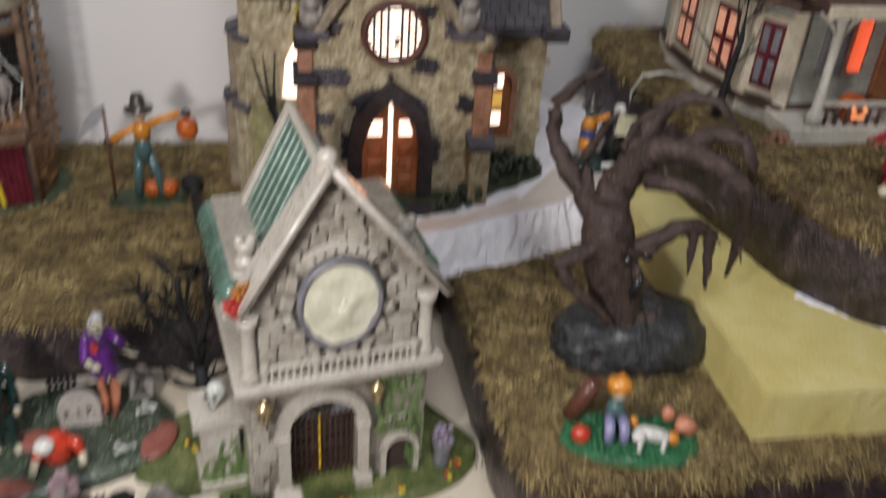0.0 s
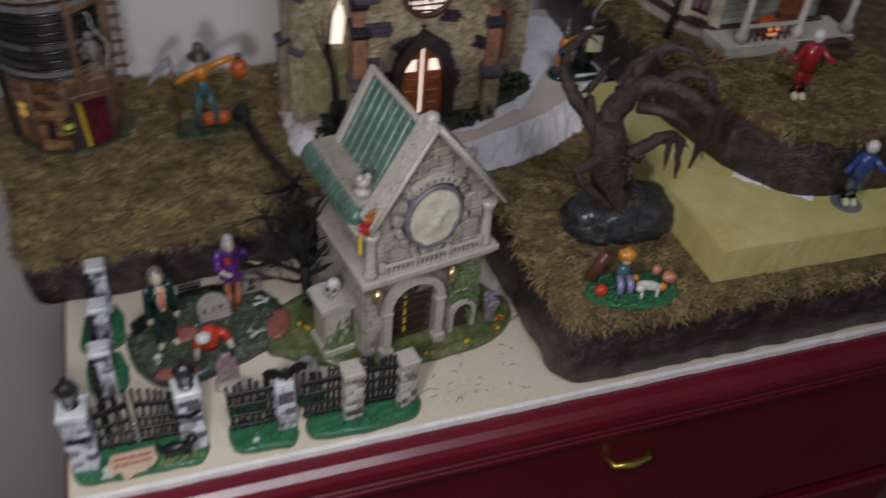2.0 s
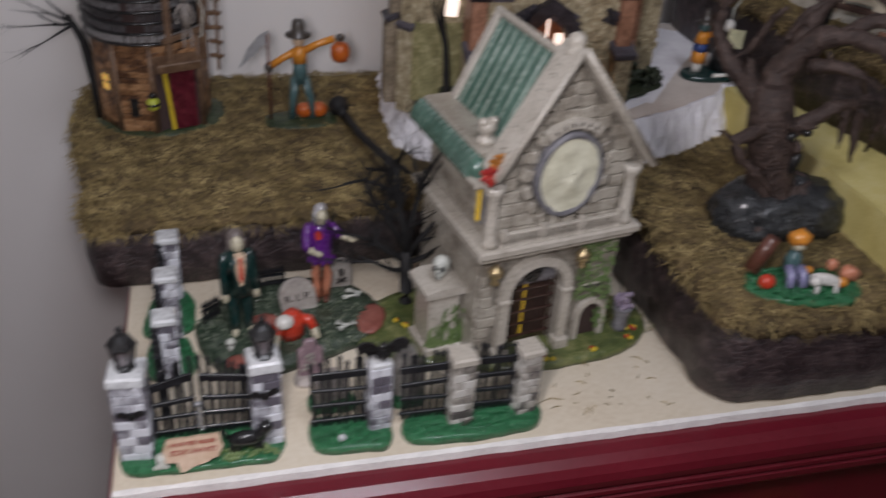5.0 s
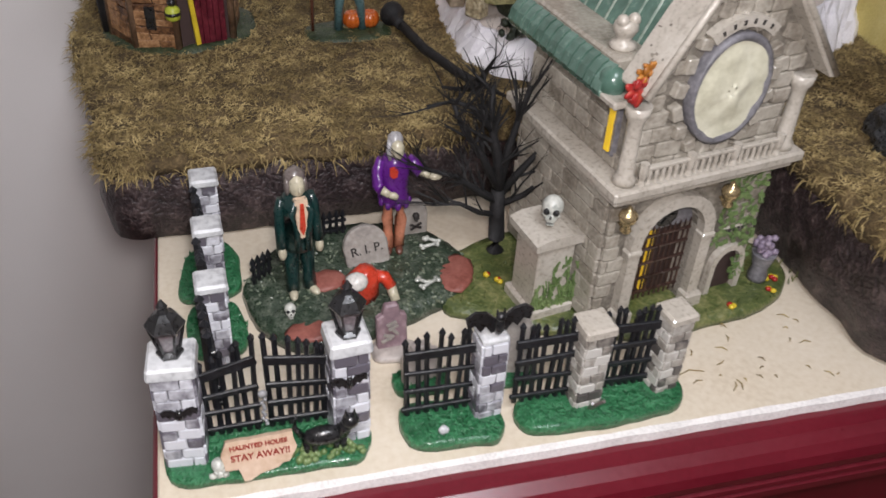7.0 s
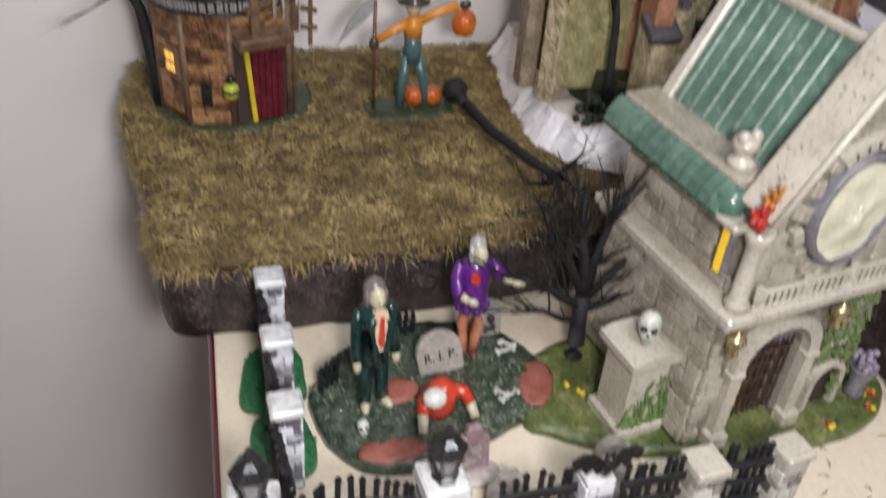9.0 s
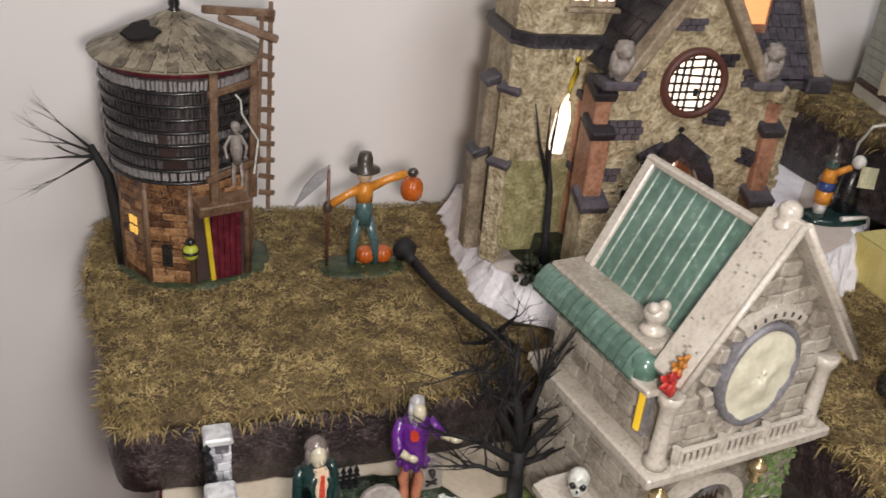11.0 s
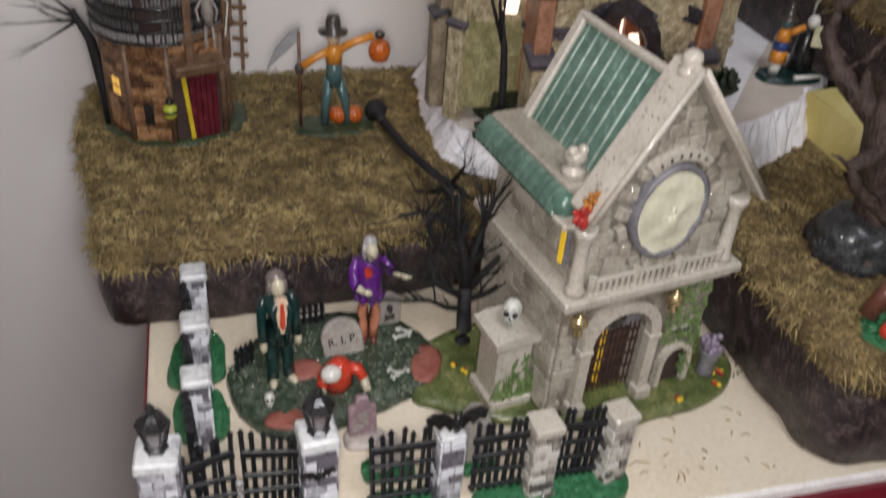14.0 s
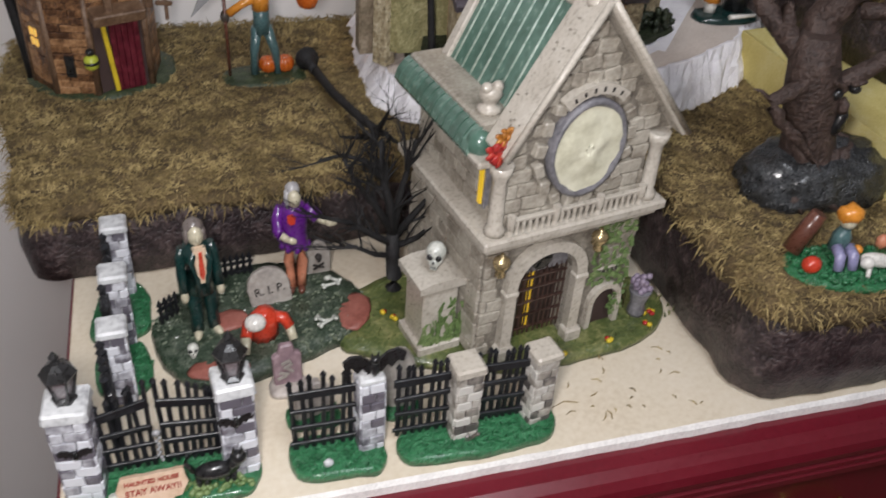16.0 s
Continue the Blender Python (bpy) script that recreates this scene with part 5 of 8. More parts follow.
# the zombies: figurines, one plain mesh each
f = Figure()
for s in (-1, 1):
    tube(f.bm, [(s * 0.0062, -0.001, 0.002), (s * 0.0060, -0.0005, 0.010), (s * 0.0056, 0.0005, 0.022), (s * 0.0046, 0, 0.042)], [0.0047, 0.0044, 0.0050, 0.0058], 10)
f.paint("fig_green")
for s in (-1, 1):
    ball(f.bm, (s * 0.0072, -0.0055, 0.002), (0.0032, 0.0070, 0.0024), (0, 0, s * 14))
f.paint("fig_flesh")
tube(f.bm, [(0, 0.0010, 0.034), (0, 0.0008, 0.037), (0, 0.0005, 0.047), (0, 0.0005, 0.058), (0, 0.001, 0.0655), (0, 0.001, 0.0695), (0, 0.001, 0.0720)], [0.0104, 0.0108, 0.0098, 0.0104, 0.0104, 0.0078, 0.0040], 14)
for s in (-1, 1):
    tube(f.bm, [(s * 0.0090, 0.001, 0.0672), (s * 0.0116, 0.0005, 0.060), (s * 0.0126, -0.001, 0.049), (s * 0.0128, -0.004, 0.037)], [0.0036, 0.0036, 0.0034, 0.0036], 9)
    tube(f.bm, [(s * 0.0022, -0.0084, 0.070), (s * 0.0062, -0.0098, 0.062), (s * 0.0040, -0.0106, 0.048), (s * 0.0032, -0.0108, 0.036)], [0.0018, 0.0026, 0.0026, 0.0022], 6)
f.paint("fig_green")
for s in (-1, 1):
    ball(f.bm, (s * 0.0129, -0.0050, 0.0335), (0.0030, 0.0030, 0.0048))
f.paint("fig_flesh")
prism(f.bm, [(-0.0042, 0.0705), (0.0042, 0.0705), (0.0046, 0.062), (0.0028, 0.045), (-0.0024, 0.045), (-0.0044, 0.062)], -0.0108, -0.0062, "y")
f.paint("fig_cream")
prism(f.bm, [(-0.0010, 0.0685), (0.0012, 0.0685), (0.0020, 0.0525), (0.0002, 0.0475), (-0.0020, 0.0515)], -0.0120, -0.0100, "y")
f.paint("fig_red")
ball(f.bm, (0, -0.0030, 0.0762), (0.0054, 0.0056, 0.0072), rough=0.12, freq=3.0)
ball(f.bm, (0, -0.0088, 0.0758), (0.0012, 0.0014, 0.0022))
f.paint("fig_flesh")
ball(f.bm, (0, 0.0016, 0.0795), (0.0072, 0.0066, 0.0068), rough=0.2, freq=3.0)
for s in (-1, 1):
    ball(f.bm, (s * 0.0058, -0.0006, 0.0750), (0.0020, 0.0036, 0.0056), rough=0.2, freq=3.0)
f.paint("fig_hair")
f.make("zombie_figurine", (0.0845, 0.1365, 0.010), "standing figurine in dark green suit with red tie", "figurine", 12, "graveyard figurines", (0.86, 0.86, 1.0))
f = Figure()
for s in (-1, 1):
    tube(f.bm, [(s * 0.0034, -0.001 + s * 0.001, 0.003), (s * 0.0038, 0.0, 0.012), (s * 0.0044, 0.0005, 0.022), (s * 0.0040, 0, 0.040)], [0.0038, 0.0036, 0.0042, 0.0052], 10)
f.paint("fig_peach")
for s in (-1, 1):
    ball(f.bm, (s * 0.0036, -0.004, 0.0025), (0.0028, 0.0058, 0.0026))
f.paint("fig_brown")
tube(f.bm, [(0, 0, 0.0345), (0, 0, 0.0365), (0, 0.0002, 0.046), (0, 0.0005, 0.055), (0, 0.001, 0.0605), (0, 0.001, 0.0640), (0, 0.001, 0.066)], [0.0092, 0.0096, 0.0086, 0.0096, 0.0094, 0.0070, 0.0040], 14)
tube(f.bm, [(0.0078, 0, 0.0615), (0.012, -0.002, 0.0590), (0.0165, -0.0045, 0.0555)], [0.0040, 0.0042, 0.0044], 9)
tube(f.bm, [(-0.0078, 0, 0.0615), (-0.0112, -0.001, 0.054), (-0.0112, -0.006, 0.0475), (-0.0085, -0.009, 0.0465)], [0.0040, 0.0040, 0.0038, 0.0038], 9)
f.paint("fig_purple")
for k in range(9):
    ball(f.bm, (0.0092 * math.cos(k * 0.7), 0.0092 * math.sin(k * 0.7), 0.0350), (0.0022, 0.0022, 0.0026))
f.paint("fig_purple")
tube(f.bm, [(-0.0085, -0.0095, 0.0465), (-0.004, -0.0115, 0.0445)], [0.0028, 0.0022], 8)
ball(f.bm, (-0.0015, -0.0118, 0.0440), (0.0036, 0.0024, 0.0024), (0, 15, 0))
tube(f.bm, [(0.0165, -0.0045, 0.0555), (0.0215, -0.0070, 0.0545)], [0.0028, 0.0022], 8)
ball(f.bm, (0.0250, -0.0085, 0.0545), (0.0044, 0.0028, 0.0022))
ball(f.bm, (0.0010, -0.0042, 0.0692), (0.0046, 0.0046, 0.0062), rough=0.12, freq=3.0)
f.paint("fig_flesh")
prism(f.bm, [(-0.004, 0.060), (-0.001, 0.061), (0.0015, 0.059), (0.001, 0.0555), (-0.002, 0.0545), (-0.004, 0.0565)], -0.0110, -0.008, "y")
f.paint("fig_red")
ball(f.bm, (-0.0002, 0.0004, 0.0728), (0.0052, 0.0052, 0.0056), rough=0.15, freq=3.0)
tube(f.bm, [(-0.0036, -0.0030, 0.0745), (-0.0044, -0.0044, 0.069), (-0.0036, -0.0056, 0.0635)], [0.0018, 0.0018, 0.0010], 8)
f.paint("fig_silver")
f.make("zombie_figurine", (0.1465, 0.1650, 0.010), "standing figurine in purple shirt with outstretched arm", "figurine", -8, "graveyard figurines", (0.94, 0.90, 1.10))
f = Figure()
tube(f.bm, [(0.0, 0.004, 0.000), (0.0, 0.002, 0.010), (0.002, -0.002, 0.018), (0.004, -0.006, 0.020)], [0.0110, 0.0105, 0.0085, 0.0040], 12)
tube(f.bm, [(0.006, 0, 0.016), (0.013, -0.002, 0.015), (0.016, -0.006, 0.010)], [0.0045, 0.0040, 0.0035], 8)
tube(f.bm, [(-0.008, 0, 0.014), (-0.012, -0.008, 0.009)], [0.0045, 0.0038], 8)
f.paint("fig_red")
tube(f.bm, [(0.0155, -0.004, 0.011), (0.0170, -0.012, 0.004)], [0.0034, 0.0028], 8)
tube(f.bm, [(-0.012, -0.008, 0.009), (-0.014, -0.016, 0.003)], [0.0034, 0.0026], 8)
f.paint("fig_flesh")
ball(f.bm, (-0.0055, -0.007, 0.0195), (0.0070, 0.0062, 0.0058))
f.paint("fig_white")
f.make("zombie_figurine", (0.1190, 0.1215, 0.010), "crawling figurine in orange-red shirt on the mound", "figurine", 5, "graveyard figurines")


# ---- bare black trees ----
def limbs(bm, p, d, length, r, depth, spread=0.5, droop=0.0, kink=0.25):
    pts, rad = [Vector(p)], [r]
    d = Vector(d).normalized()
    for k in range(3):
        d = (d + Vector((random.uniform(-1, 1), random.uniform(-1, 1), random.uniform(-1, 1))) * kink + Vector((0, 0, droop))).normalized()
        pts.append(pts[-1] + d * length / 3)
        rad.append(r * (1 - 0.22 * (k + 1)))
    tube(bm, pts, rad, 7 if r > 0.0015 else 4, False)
    if depth:
        for k in range(3 if depth > 1 else 4):
            i = random.choice((1, 2, 3, 3))
            dd = (d + Vector((random.uniform(-1, 1), random.uniform(-1, 1), random.uniform(-0.5, 0.9))) * spread).normalized()
            limbs(bm, pts[i], dd, length * random.uniform(0.6, 0.85), rad[i] * 0.67, depth - 1, spread, droop, kink)


random.seed(21)
tree = thing("bare_tree", (0.2115, 0.1560, 0.0055), "black bare miniature tree with thin twigs by the mausoleum", "tree")
bm = B()
tube(bm, [(0.0004, 0, -0.0052), (0.0004, 0, -0.0040), (0.0004, 0, 0.002), (0.0005, 0, 0.012), (-0.001, 0, 0.03), (-0.0015, 0, 0.050)], [0.0066, 0.0064, 0.0058, 0.0053, 0.0048, 0.0044], 10)
part("trunk", bm, "black_wood", tree)
BOUGHS = (([(-0.001, 0, 0.048), (-0.004, 0, 0.072), (-0.010, 0.001, 0.096), (-0.010, 0.002, 0.120)], 0.0038, 6), ([(0.0, 0, 0.046), (0.010, -0.002, 0.062), (0.022, -0.003, 0.078), (0.032, -0.004, 0.094)], 0.0030, 5),
         ([(-0.001, 0, 0.040), (-0.016, -0.003, 0.052), (-0.032, -0.006, 0.066), (-0.050, -0.008, 0.074)], 0.0030, 6), ([(-0.002, 0, 0.050), (-0.014, -0.002, 0.074), (-0.028, -0.003, 0.096), (-0.036, -0.004, 0.116)], 0.0030, 6),
         ([(-0.001, 0, 0.052), (0.003, 0.002, 0.078), (0.008, 0.002, 0.100), (0.012, 0.002, 0.118)], 0.0030, 5), ([(0.0, 0, 0.030), (-0.014, -0.004, 0.036), (-0.028, -0.006, 0.046), (-0.044, -0.006, 0.048)], 0.0022, 4),
         ([(0.001, 0, 0.038), (0.014, -0.004, 0.046), (0.026, -0.006, 0.058), (0.038, -0.006, 0.068)], 0.0024, 4), ([(-0.008, 0.001, 0.090), (-0.022, -0.001, 0.108), (-0.034, -0.002, 0.114), (-0.050, -0.002, 0.112)], 0.0022, 4))
for pts, r, twigs in BOUGHS:
    bm = B()
    pts = [Vector(p) for p in pts]
    tube(bm, pts, [r, r * 0.80, r * 0.58, r * 0.36], 8)
    br = part("branch", bm, "black_wood", tree)
    for k in range(int(twigs * 1.8)):
        i = random.choice((1, 2, 2, 3))
        p = pts[i - 1].lerp(pts[i], random.uniform(0.3, 1.0))
        d = (pts[i] - pts[i - 1]).normalized()
        bm = B()
        limbs(bm, p, d + Vector((random.uniform(-0.9, 0.9), random.uniform(-0.6, 0.6), random.uniform(-0.2, 0.6))), random.uniform(0.018, 0.032), r * random.uniform(0.36, 0.48), 1, 0.5, 0.03, 0.16)
        part("twig", bm, "black_wood", br)
fallen = thing("bare_tree", (0.1900, 0.3800, 0.0630), "fallen black bare tree lying across the turf hill", "tree")
bm = B()
tube(bm, [(-0.0018, 0.0075, 0.0105), (-0.0014, 0.0060, 0.0105), (-0.0004, 0.0010, 0.0100), (0.0002, -0.0015, 0.0095), (0.0012, -0.007, 0.0085), (0.003, -0.016, 0.008)], [0.0070, 0.0096, 0.0098, 0.0060, 0.0046, 0.0040], 14)
tube(bm, [(0.003, -0.014, 0.008), (0.010, -0.060, 0.010), (0.020, -0.110, 0.016), (0.028, -0.145, 0.022)], [0.0038, 0.0036, 0.0034, 0.0030], 9)
part("trunk", bm, "black_wood", fallen)
for d, l, z in (((-0.2, -1, 0.25), 0.045, 0.022), ((0.25, -1, 0.35), 0.042, 0.022), ((-0.7, -0.8, 0.3), 0.045, 0.020), ((0.1, -0.9, 0.7), 0.045, 0.021)):
    bm = B()
    limbs(bm, (0.027, -0.142, z), d, l, 0.0026, 3, 0.5, 0.0, 0.14)
    part("branch", bm, "black_wood", fallen)

# ---- the haunted church on the snowy ledge ----
M["church_stone"] = surface("church_stone", (0.36, 0.295, 0.180), (0.11, 0.082, 0.048), (0.60, 0.53, 0.38), scale=130, fine=420, rough=0.6, bump=1.0, depth=0.004, spread=0.5, vary=0.10)
M["church_moss"] = surface("church_moss", (0.275, 0.250, 0.115), (0.085, 0.085, 0.035), (0.52, 0.47, 0.27), scale=110, fine=420, rough=0.6, bump=1.0, depth=0.003, spread=0.6)
M["church_slate"] = surface("church_slate", (0.034, 0.029, 0.036), (0.012, 0.010, 0.013), (0.085, 0.075, 0.090), scale=120, fine=420, rough=0.5, bump=0.7, depth=0.0015, vary=0.4)
# window glow put into the colour of the church stone; also a plain russet
M["glowlit_russet"] = surface("glowlit_russet", (0.30, 0.145, 0.088), (0.13, 0.058, 0.03), (0.44, 0.24, 0.155), scale=80, fine=380, rough=0.55, bump=0.6, depth=0.0015)
M["church_beam"] = surface("church_beam", (0.24, 0.19, 0.13), (0.09, 0.07, 0.045), (0.40, 0.33, 0.25), scale=90, fine=380, rough=0.55, bump=0.6)
M["door_wood"] = surface("door_wood", (0.24, 0.085, 0.032), (0.11, 0.034, 0.013), (0.36, 0.14, 0.055), scale=60, fine=300, rough=0.5, bump=0.4)
M["lit_pane"] = surface("lit_pane", (0.9, 0.75, 0.6), glow=(1.0, 0.80, 0.66), power=2.0, bump=0)
M["lit_orange"] = surface("lit_orange", (0.8, 0.3, 0.1), glow=(1.0, 0.36, 0.16), power=0.9, bump=0)
M["lit_yellow"] = surface("lit_yellow", (0.8, 0.5, 0.1), glow=(1.0, 0.55, 0.12), power=0.5, bump=0)
M["bush_dark"] = surface("bush_dark", (0.022, 0.030, 0.016), (0.008, 0.012, 0.006), (0.07, 0.085, 0.045), scale=150, fine=500, rough=0.5, bump=1.0, depth=0.002)
M["gargoyle"] = surface("gargoyle", (0.24, 0.21, 0.19), (0.12, 0.10, 0.09), (0.36, 0.33, 0.30), scale=120, fine=420, rough=0.5, bump=0.7)


church = thing("haunted_church", (0, 0, 0), "haunted stone church with lit windows and dark slate roofs", "building")
random.seed(5)
CY = 0.277


def wall_prism(pts, y0, y1, mat, name, label="", axis="y"):
    bm = B()
    prism(bm, pts, y0, y1, axis)
    return part(name, bm, mat, church, label)


# rocky base that follows the ledge
bm = B()
ring = wobbly(rounded([(0.262, 0.330), (0.272, 0.300), (0.302, 0.272), (0.330, 0.258), (0.385, 0.258), (0.43, 0.275), (0.482, 0.302), (0.486, 0.44), (0.262, 0.44)], 0.012, 4), 0.003, 0.006, 4.0, 90)
lo = [bm.verts.new((x, y, ledge_z(x) + 0.0006)) for x, y in ring]
hi = [bm.verts.new((x + (0.36 - x) * 0.03, y + (0.36 - y) * 0.04, 0.1185 + 0.0015 * noise.noise(Vector((x * 150, y * 150, 0))))) for x, y in ring]
n = len(ring)
bm.faces.new(lo[::-1])
bm.faces.new(hi)
for i in range(n):
    bm.faces.new((lo[i], lo[(i + 1) % n], hi[(i + 1) % n], hi[i]))
part("rock_base", bm, "bush_dark", church, "dark mossy rock base")
# facade with gable, door opening in two halves
GX, GZ = 0.3476, 0.321
dz = 0.155
dpts = [(0.3275, 0.118), (0.3275, 0.158), (0.331, 0.176), (0.339, 0.189), (0.3485, 0.198)]
dr = [(0.3485, 0.198), (0.358, 0.189), (0.3665, 0.176), (0.3705, 0.158), (0.3705, 0.118)]
bm = B()
prism(bm, [(0.290, 0.118)] + dpts + [(GX, GZ - 0.004), (0.300, 0.247), (0.290, 0.247)], CY, CY + 0.020, "y")
prism(bm, dr + [(0.414, 0.118), (0.414, 0.247), (0.396, 0.247), (GX, GZ - 0.004)], CY, CY + 0.020, "y")
facade = part("facade", bm, "church_stone", church, "rough ochre stone front wall")
bm = B()
box(bm, (0.350, 0.36, 0.1825), (0.118, 0.130, 0.128))
part("nave", bm, "church_stone", church)
# irregular rubble stones on the front
for k in range(150):
    x, z = random.uniform(0.293, 0.411), random.uniform(0.122, 0.305)
    half = 0.059 if z < 0.245 else 0.052 * (0.318 - z) / 0.073
    if abs(x - GX) > half - 0.004 or (x - 0.348) ** 2 + (z - 0.247) ** 2 < 0.028 ** 2 or (abs(x - 0.349) < 0.034 and z < 0.205):
        continue
    block(facade, (x, CY - 0.0003, z), (random.uniform(0.006, 0.011), 0.0022, random.uniform(0.004, 0.007)), 0, random.uniform(-15, 15), "rubble_stone")
RUBBLE = []
for me in BLOCKS:
    m2 = me.copy()
    m2.materials.clear()
    m2.materials.append(M["church_stone"])
    RUBBLE.append(m2)
SLATES = []
for me in BLOCKS:
    m2 = me.copy()
    m2.materials.clear()
    m2.materials.append(M["church_slate"])
    SLATES.append(m2)
for ob in facade.children:
    ob.data = random.choice(RUBBLE)
# dark slate patches of small bricks
for cx, cz, w, h, ry in ((0.3050, 0.2140, 0.024, 0.014, 0), (0.3720, 0.2230, 0.018, 0.012, 8), (0.3960, 0.2500, 0.022, 0.012, 0), (0.3000, 0.2500, 0.022, 0.009, 0), (0.3640, 0.1920, 0.026, 0.016, 32), (0.3300, 0.1960, 0.020, 0.012, -32),
                         (0.3180, 0.1600, 0.012, 0.020, 0), (0.3800, 0.1560, 0.012, 0.020, 0), (0.4040, 0.1930, 0.014, 0.012, 20), (0.3380, 0.2850, 0.020, 0.008, 0), (0.3700, 0.2620, 0.014, 0.009, 0), (0.2990, 0.1820, 0.014, 0.010, 0)):
    bm = B()
    nx, nz = max(2, int(w / 0.006)), max(2, int(h / 0.004))
    for i in range(nx):
        for j in range(nz):
            x, z = (i + 0.5 + 0.3 * (j % 2)) * w / nx - w / 2, (j + 0.5) * h / nz - h / 2
            if (x / w * 2) ** 2 + (z / h * 2) ** 2 < 1.25:
                box(bm, (x, 0, z), (w / nx * 0.9, 0.003 + random.uniform(0, 0.001), h / nz * 0.88), (0, random.uniform(-4, 4), 0))
    p = tagged(part("slate_patch", bm, "church_slate", church, "patch of small dark slate bricks"), kind="stuff")
    p.matrix_basis = pose(cx, CY - 0.0012, cz, 0, ry, 0)
# gable beams
for s, fx in ((-1, 0.2945), (1, 0.4010)):
    bm = B()
    d = Vector((GX - fx, 0, GZ + 0.004 - 0.247))
    box(bm, Vector((fx, CY - 0.002, 0.247)) + d / 2, (0.0075, 0.016, d.length + 0.004), (0, math.degrees(math.atan2(d.x, d.z)), 0), bevel=0.001)
    part("gable_beam", bm, "church_beam", church, "weathered buff gable beam")
    bm = B()
    n2 = Vector((d.z, 0, -d.x)).normalized() * (-1 if s < 0 else 1) * 1.0
    off = Vector((-s * -0.004, 0, 0.004))
    for i in range(7):
        for j in range(11):
            p = Vector((fx, CY + 0.008 + j * 0.009, 0.247)) + d * ((i + 0.5) / 7) + Vector((s * 0.0035, 0, 0.0025))
            box(bm, p, (0.0028, 0.0082, d.length / 7 * 1.05), (0, math.degrees(math.atan2(d.x, d.z)) + s * -4, 0))
    tagged(part("slate_roof", bm, "church_slate", church, "dark slate roof slope"), kind="stuff")
# rose window
bm = B()
rows = []
for r, y in ((0.0190, CY + 0.004), (0.0190, CY - 0.003), (0.0208, CY - 0.005), (0.0236, CY - 0.004), (0.0245, CY + 0.002)):
    rows.append([bm.verts.new((0.350 + r * math.cos(a), y, 0.2463 + r * math.sin(a))) for a in (2 * math.pi * k / 32 for k in range(32))])
for p, q in zip(rows, rows[1:]):
    for k in range(32):
        bm.faces.new((p[k], q[k], q[(k + 1) % 32], p[(k + 1) % 32])).smooth = True
bmesh.ops.recalc_face_normals(bm, faces=bm.faces)
M["rose_rim"] = surface("rose_rim", (0.085, 0.03, 0.022), rough=0.5)
rose = part("rose_window", bm, "rose_rim", church, "round window with dark red rim, brightly lit")
bm = B()
lathe(bm, [(0.0191, 0), (0.0191, 0.001)], (0.350, CY - 0.0002, 0.2463), 32, rot=(90, 0, 0))
part("pane", bm, "lit_pane", rose, "glowing white window pane")
bm = B()
for k in range(-3, 4):
    h = math.sqrt(max(0, 0.0190 ** 2 - (k * 0.0049) ** 2))
    if k:
        box(bm, (0.350 + k * 0.0049, CY - 0.002, 0.2463), (0.0015, 0.0012, 2 * h))
    w = math.sqrt(max(0, 0.0190 ** 2 - (k * 0.0055) ** 2))
    box(bm, (0.350, CY - 0.0021, 0.2463 + k * 0.0055), (2 * w, 0.0012, 0.0015), (0, random.uniform(-3, 3), 0))
box(bm, (0.3515, CY - 0.0025, 0.2405), (0.0030, 0.0012, 0.0055))
part("glazing_grid", bm, "black_glaze", rose)
# doorway
bm = B()
outer = [(0.3170, 0.117), (0.3170, 0.163), (0.3215, 0.183), (0.333, 0.200), (0.3490, 0.2115)]
inner = dpts
rows = []
full_o = outer + [(0.698 - x, z) for x, z in outer[-2::-1]]
full_i = inner + [(0.697 - x + 0.001, z) for x, z in inner[-2::-1]]
for (x, z), (X, Z) in zip(full_i, full_o):
    rows.append([bm.verts.new(p) for p in ((x, CY + 0.003, z), (x, CY - 0.009, z), (X, CY - 0.009, Z), (X, CY + 0.003, Z))])
for p, q in zip(rows, rows[1:]):
    for k in range(4):
        bm.faces.new((p[k], p[(k + 1) % 4], q[(k + 1) % 4], q[k]))
bm.faces.new(rows[0])
bm.faces.new(rows[-1])
bmesh.ops.recalc_face_normals(bm, faces=bm.faces)
part("door_arch", bm, "church_slate", church, "dark pointed stone door arch")
for s, x0, x1 in ((-1, 0.3275, 0.3472), (1, 0.3512, 0.3705)):
    bm = B()
    pts = [(x0, 0.118), (x1, 0.118)] + ([(x1, 0.196), (0.339, 0.187), (0.331, 0.174), (x0, 0.158)] if s < 0 else [(x1, 0.158), (0.3670, 0.174), (0.359, 0.187), (x0, 0.196)])
    prism(bm, pts, CY - 0.001, CY + 0.004, "y")
    d = part("church_door", bm, "door_wood", church, "reddish-brown wooden church door, ajar")
    bm = B()
    xm = (x0 + x1) / 2
    prism(bm, [(xm - 0.0055, 0.168), (xm + 0.0055, 0.168), (xm + 0.0055 * (1 if s < 0 else 0.3), 0.180), (xm - 0.0055 * (0.3 if s < 0 else 1), 0.180)], CY - 0.0018, CY - 0.001, "y")
    part("door_pane", bm, "lit_pane", d, "brightly lit pane in the door")
    for z in (0.125, 0.1385, 0.152):
        bm = B()
        box(bm, (xm, CY - 0.0015, z + 0.0045), (0.011, 0.0016, 0.0085), bevel=0.0008)
        part("door_panel", bm, "door_wood", d)
    bm = B()
    ball(bm, (x1 - 0.003 if s < 0 else x0 + 0.003, CY - 0.003, 0.147), (0.0013, 0.0013, 0.0020), level=1)
    part("handle", bm, "gilt", d, "gilt door handle")
bm = B()
box(bm, (0.3492, CY + 0.005, 0.157), (0.0046, 0.004, 0.076))
part("light_gap", bm, "lit_pane", church, "bright gap between the two doors")
bm = B()
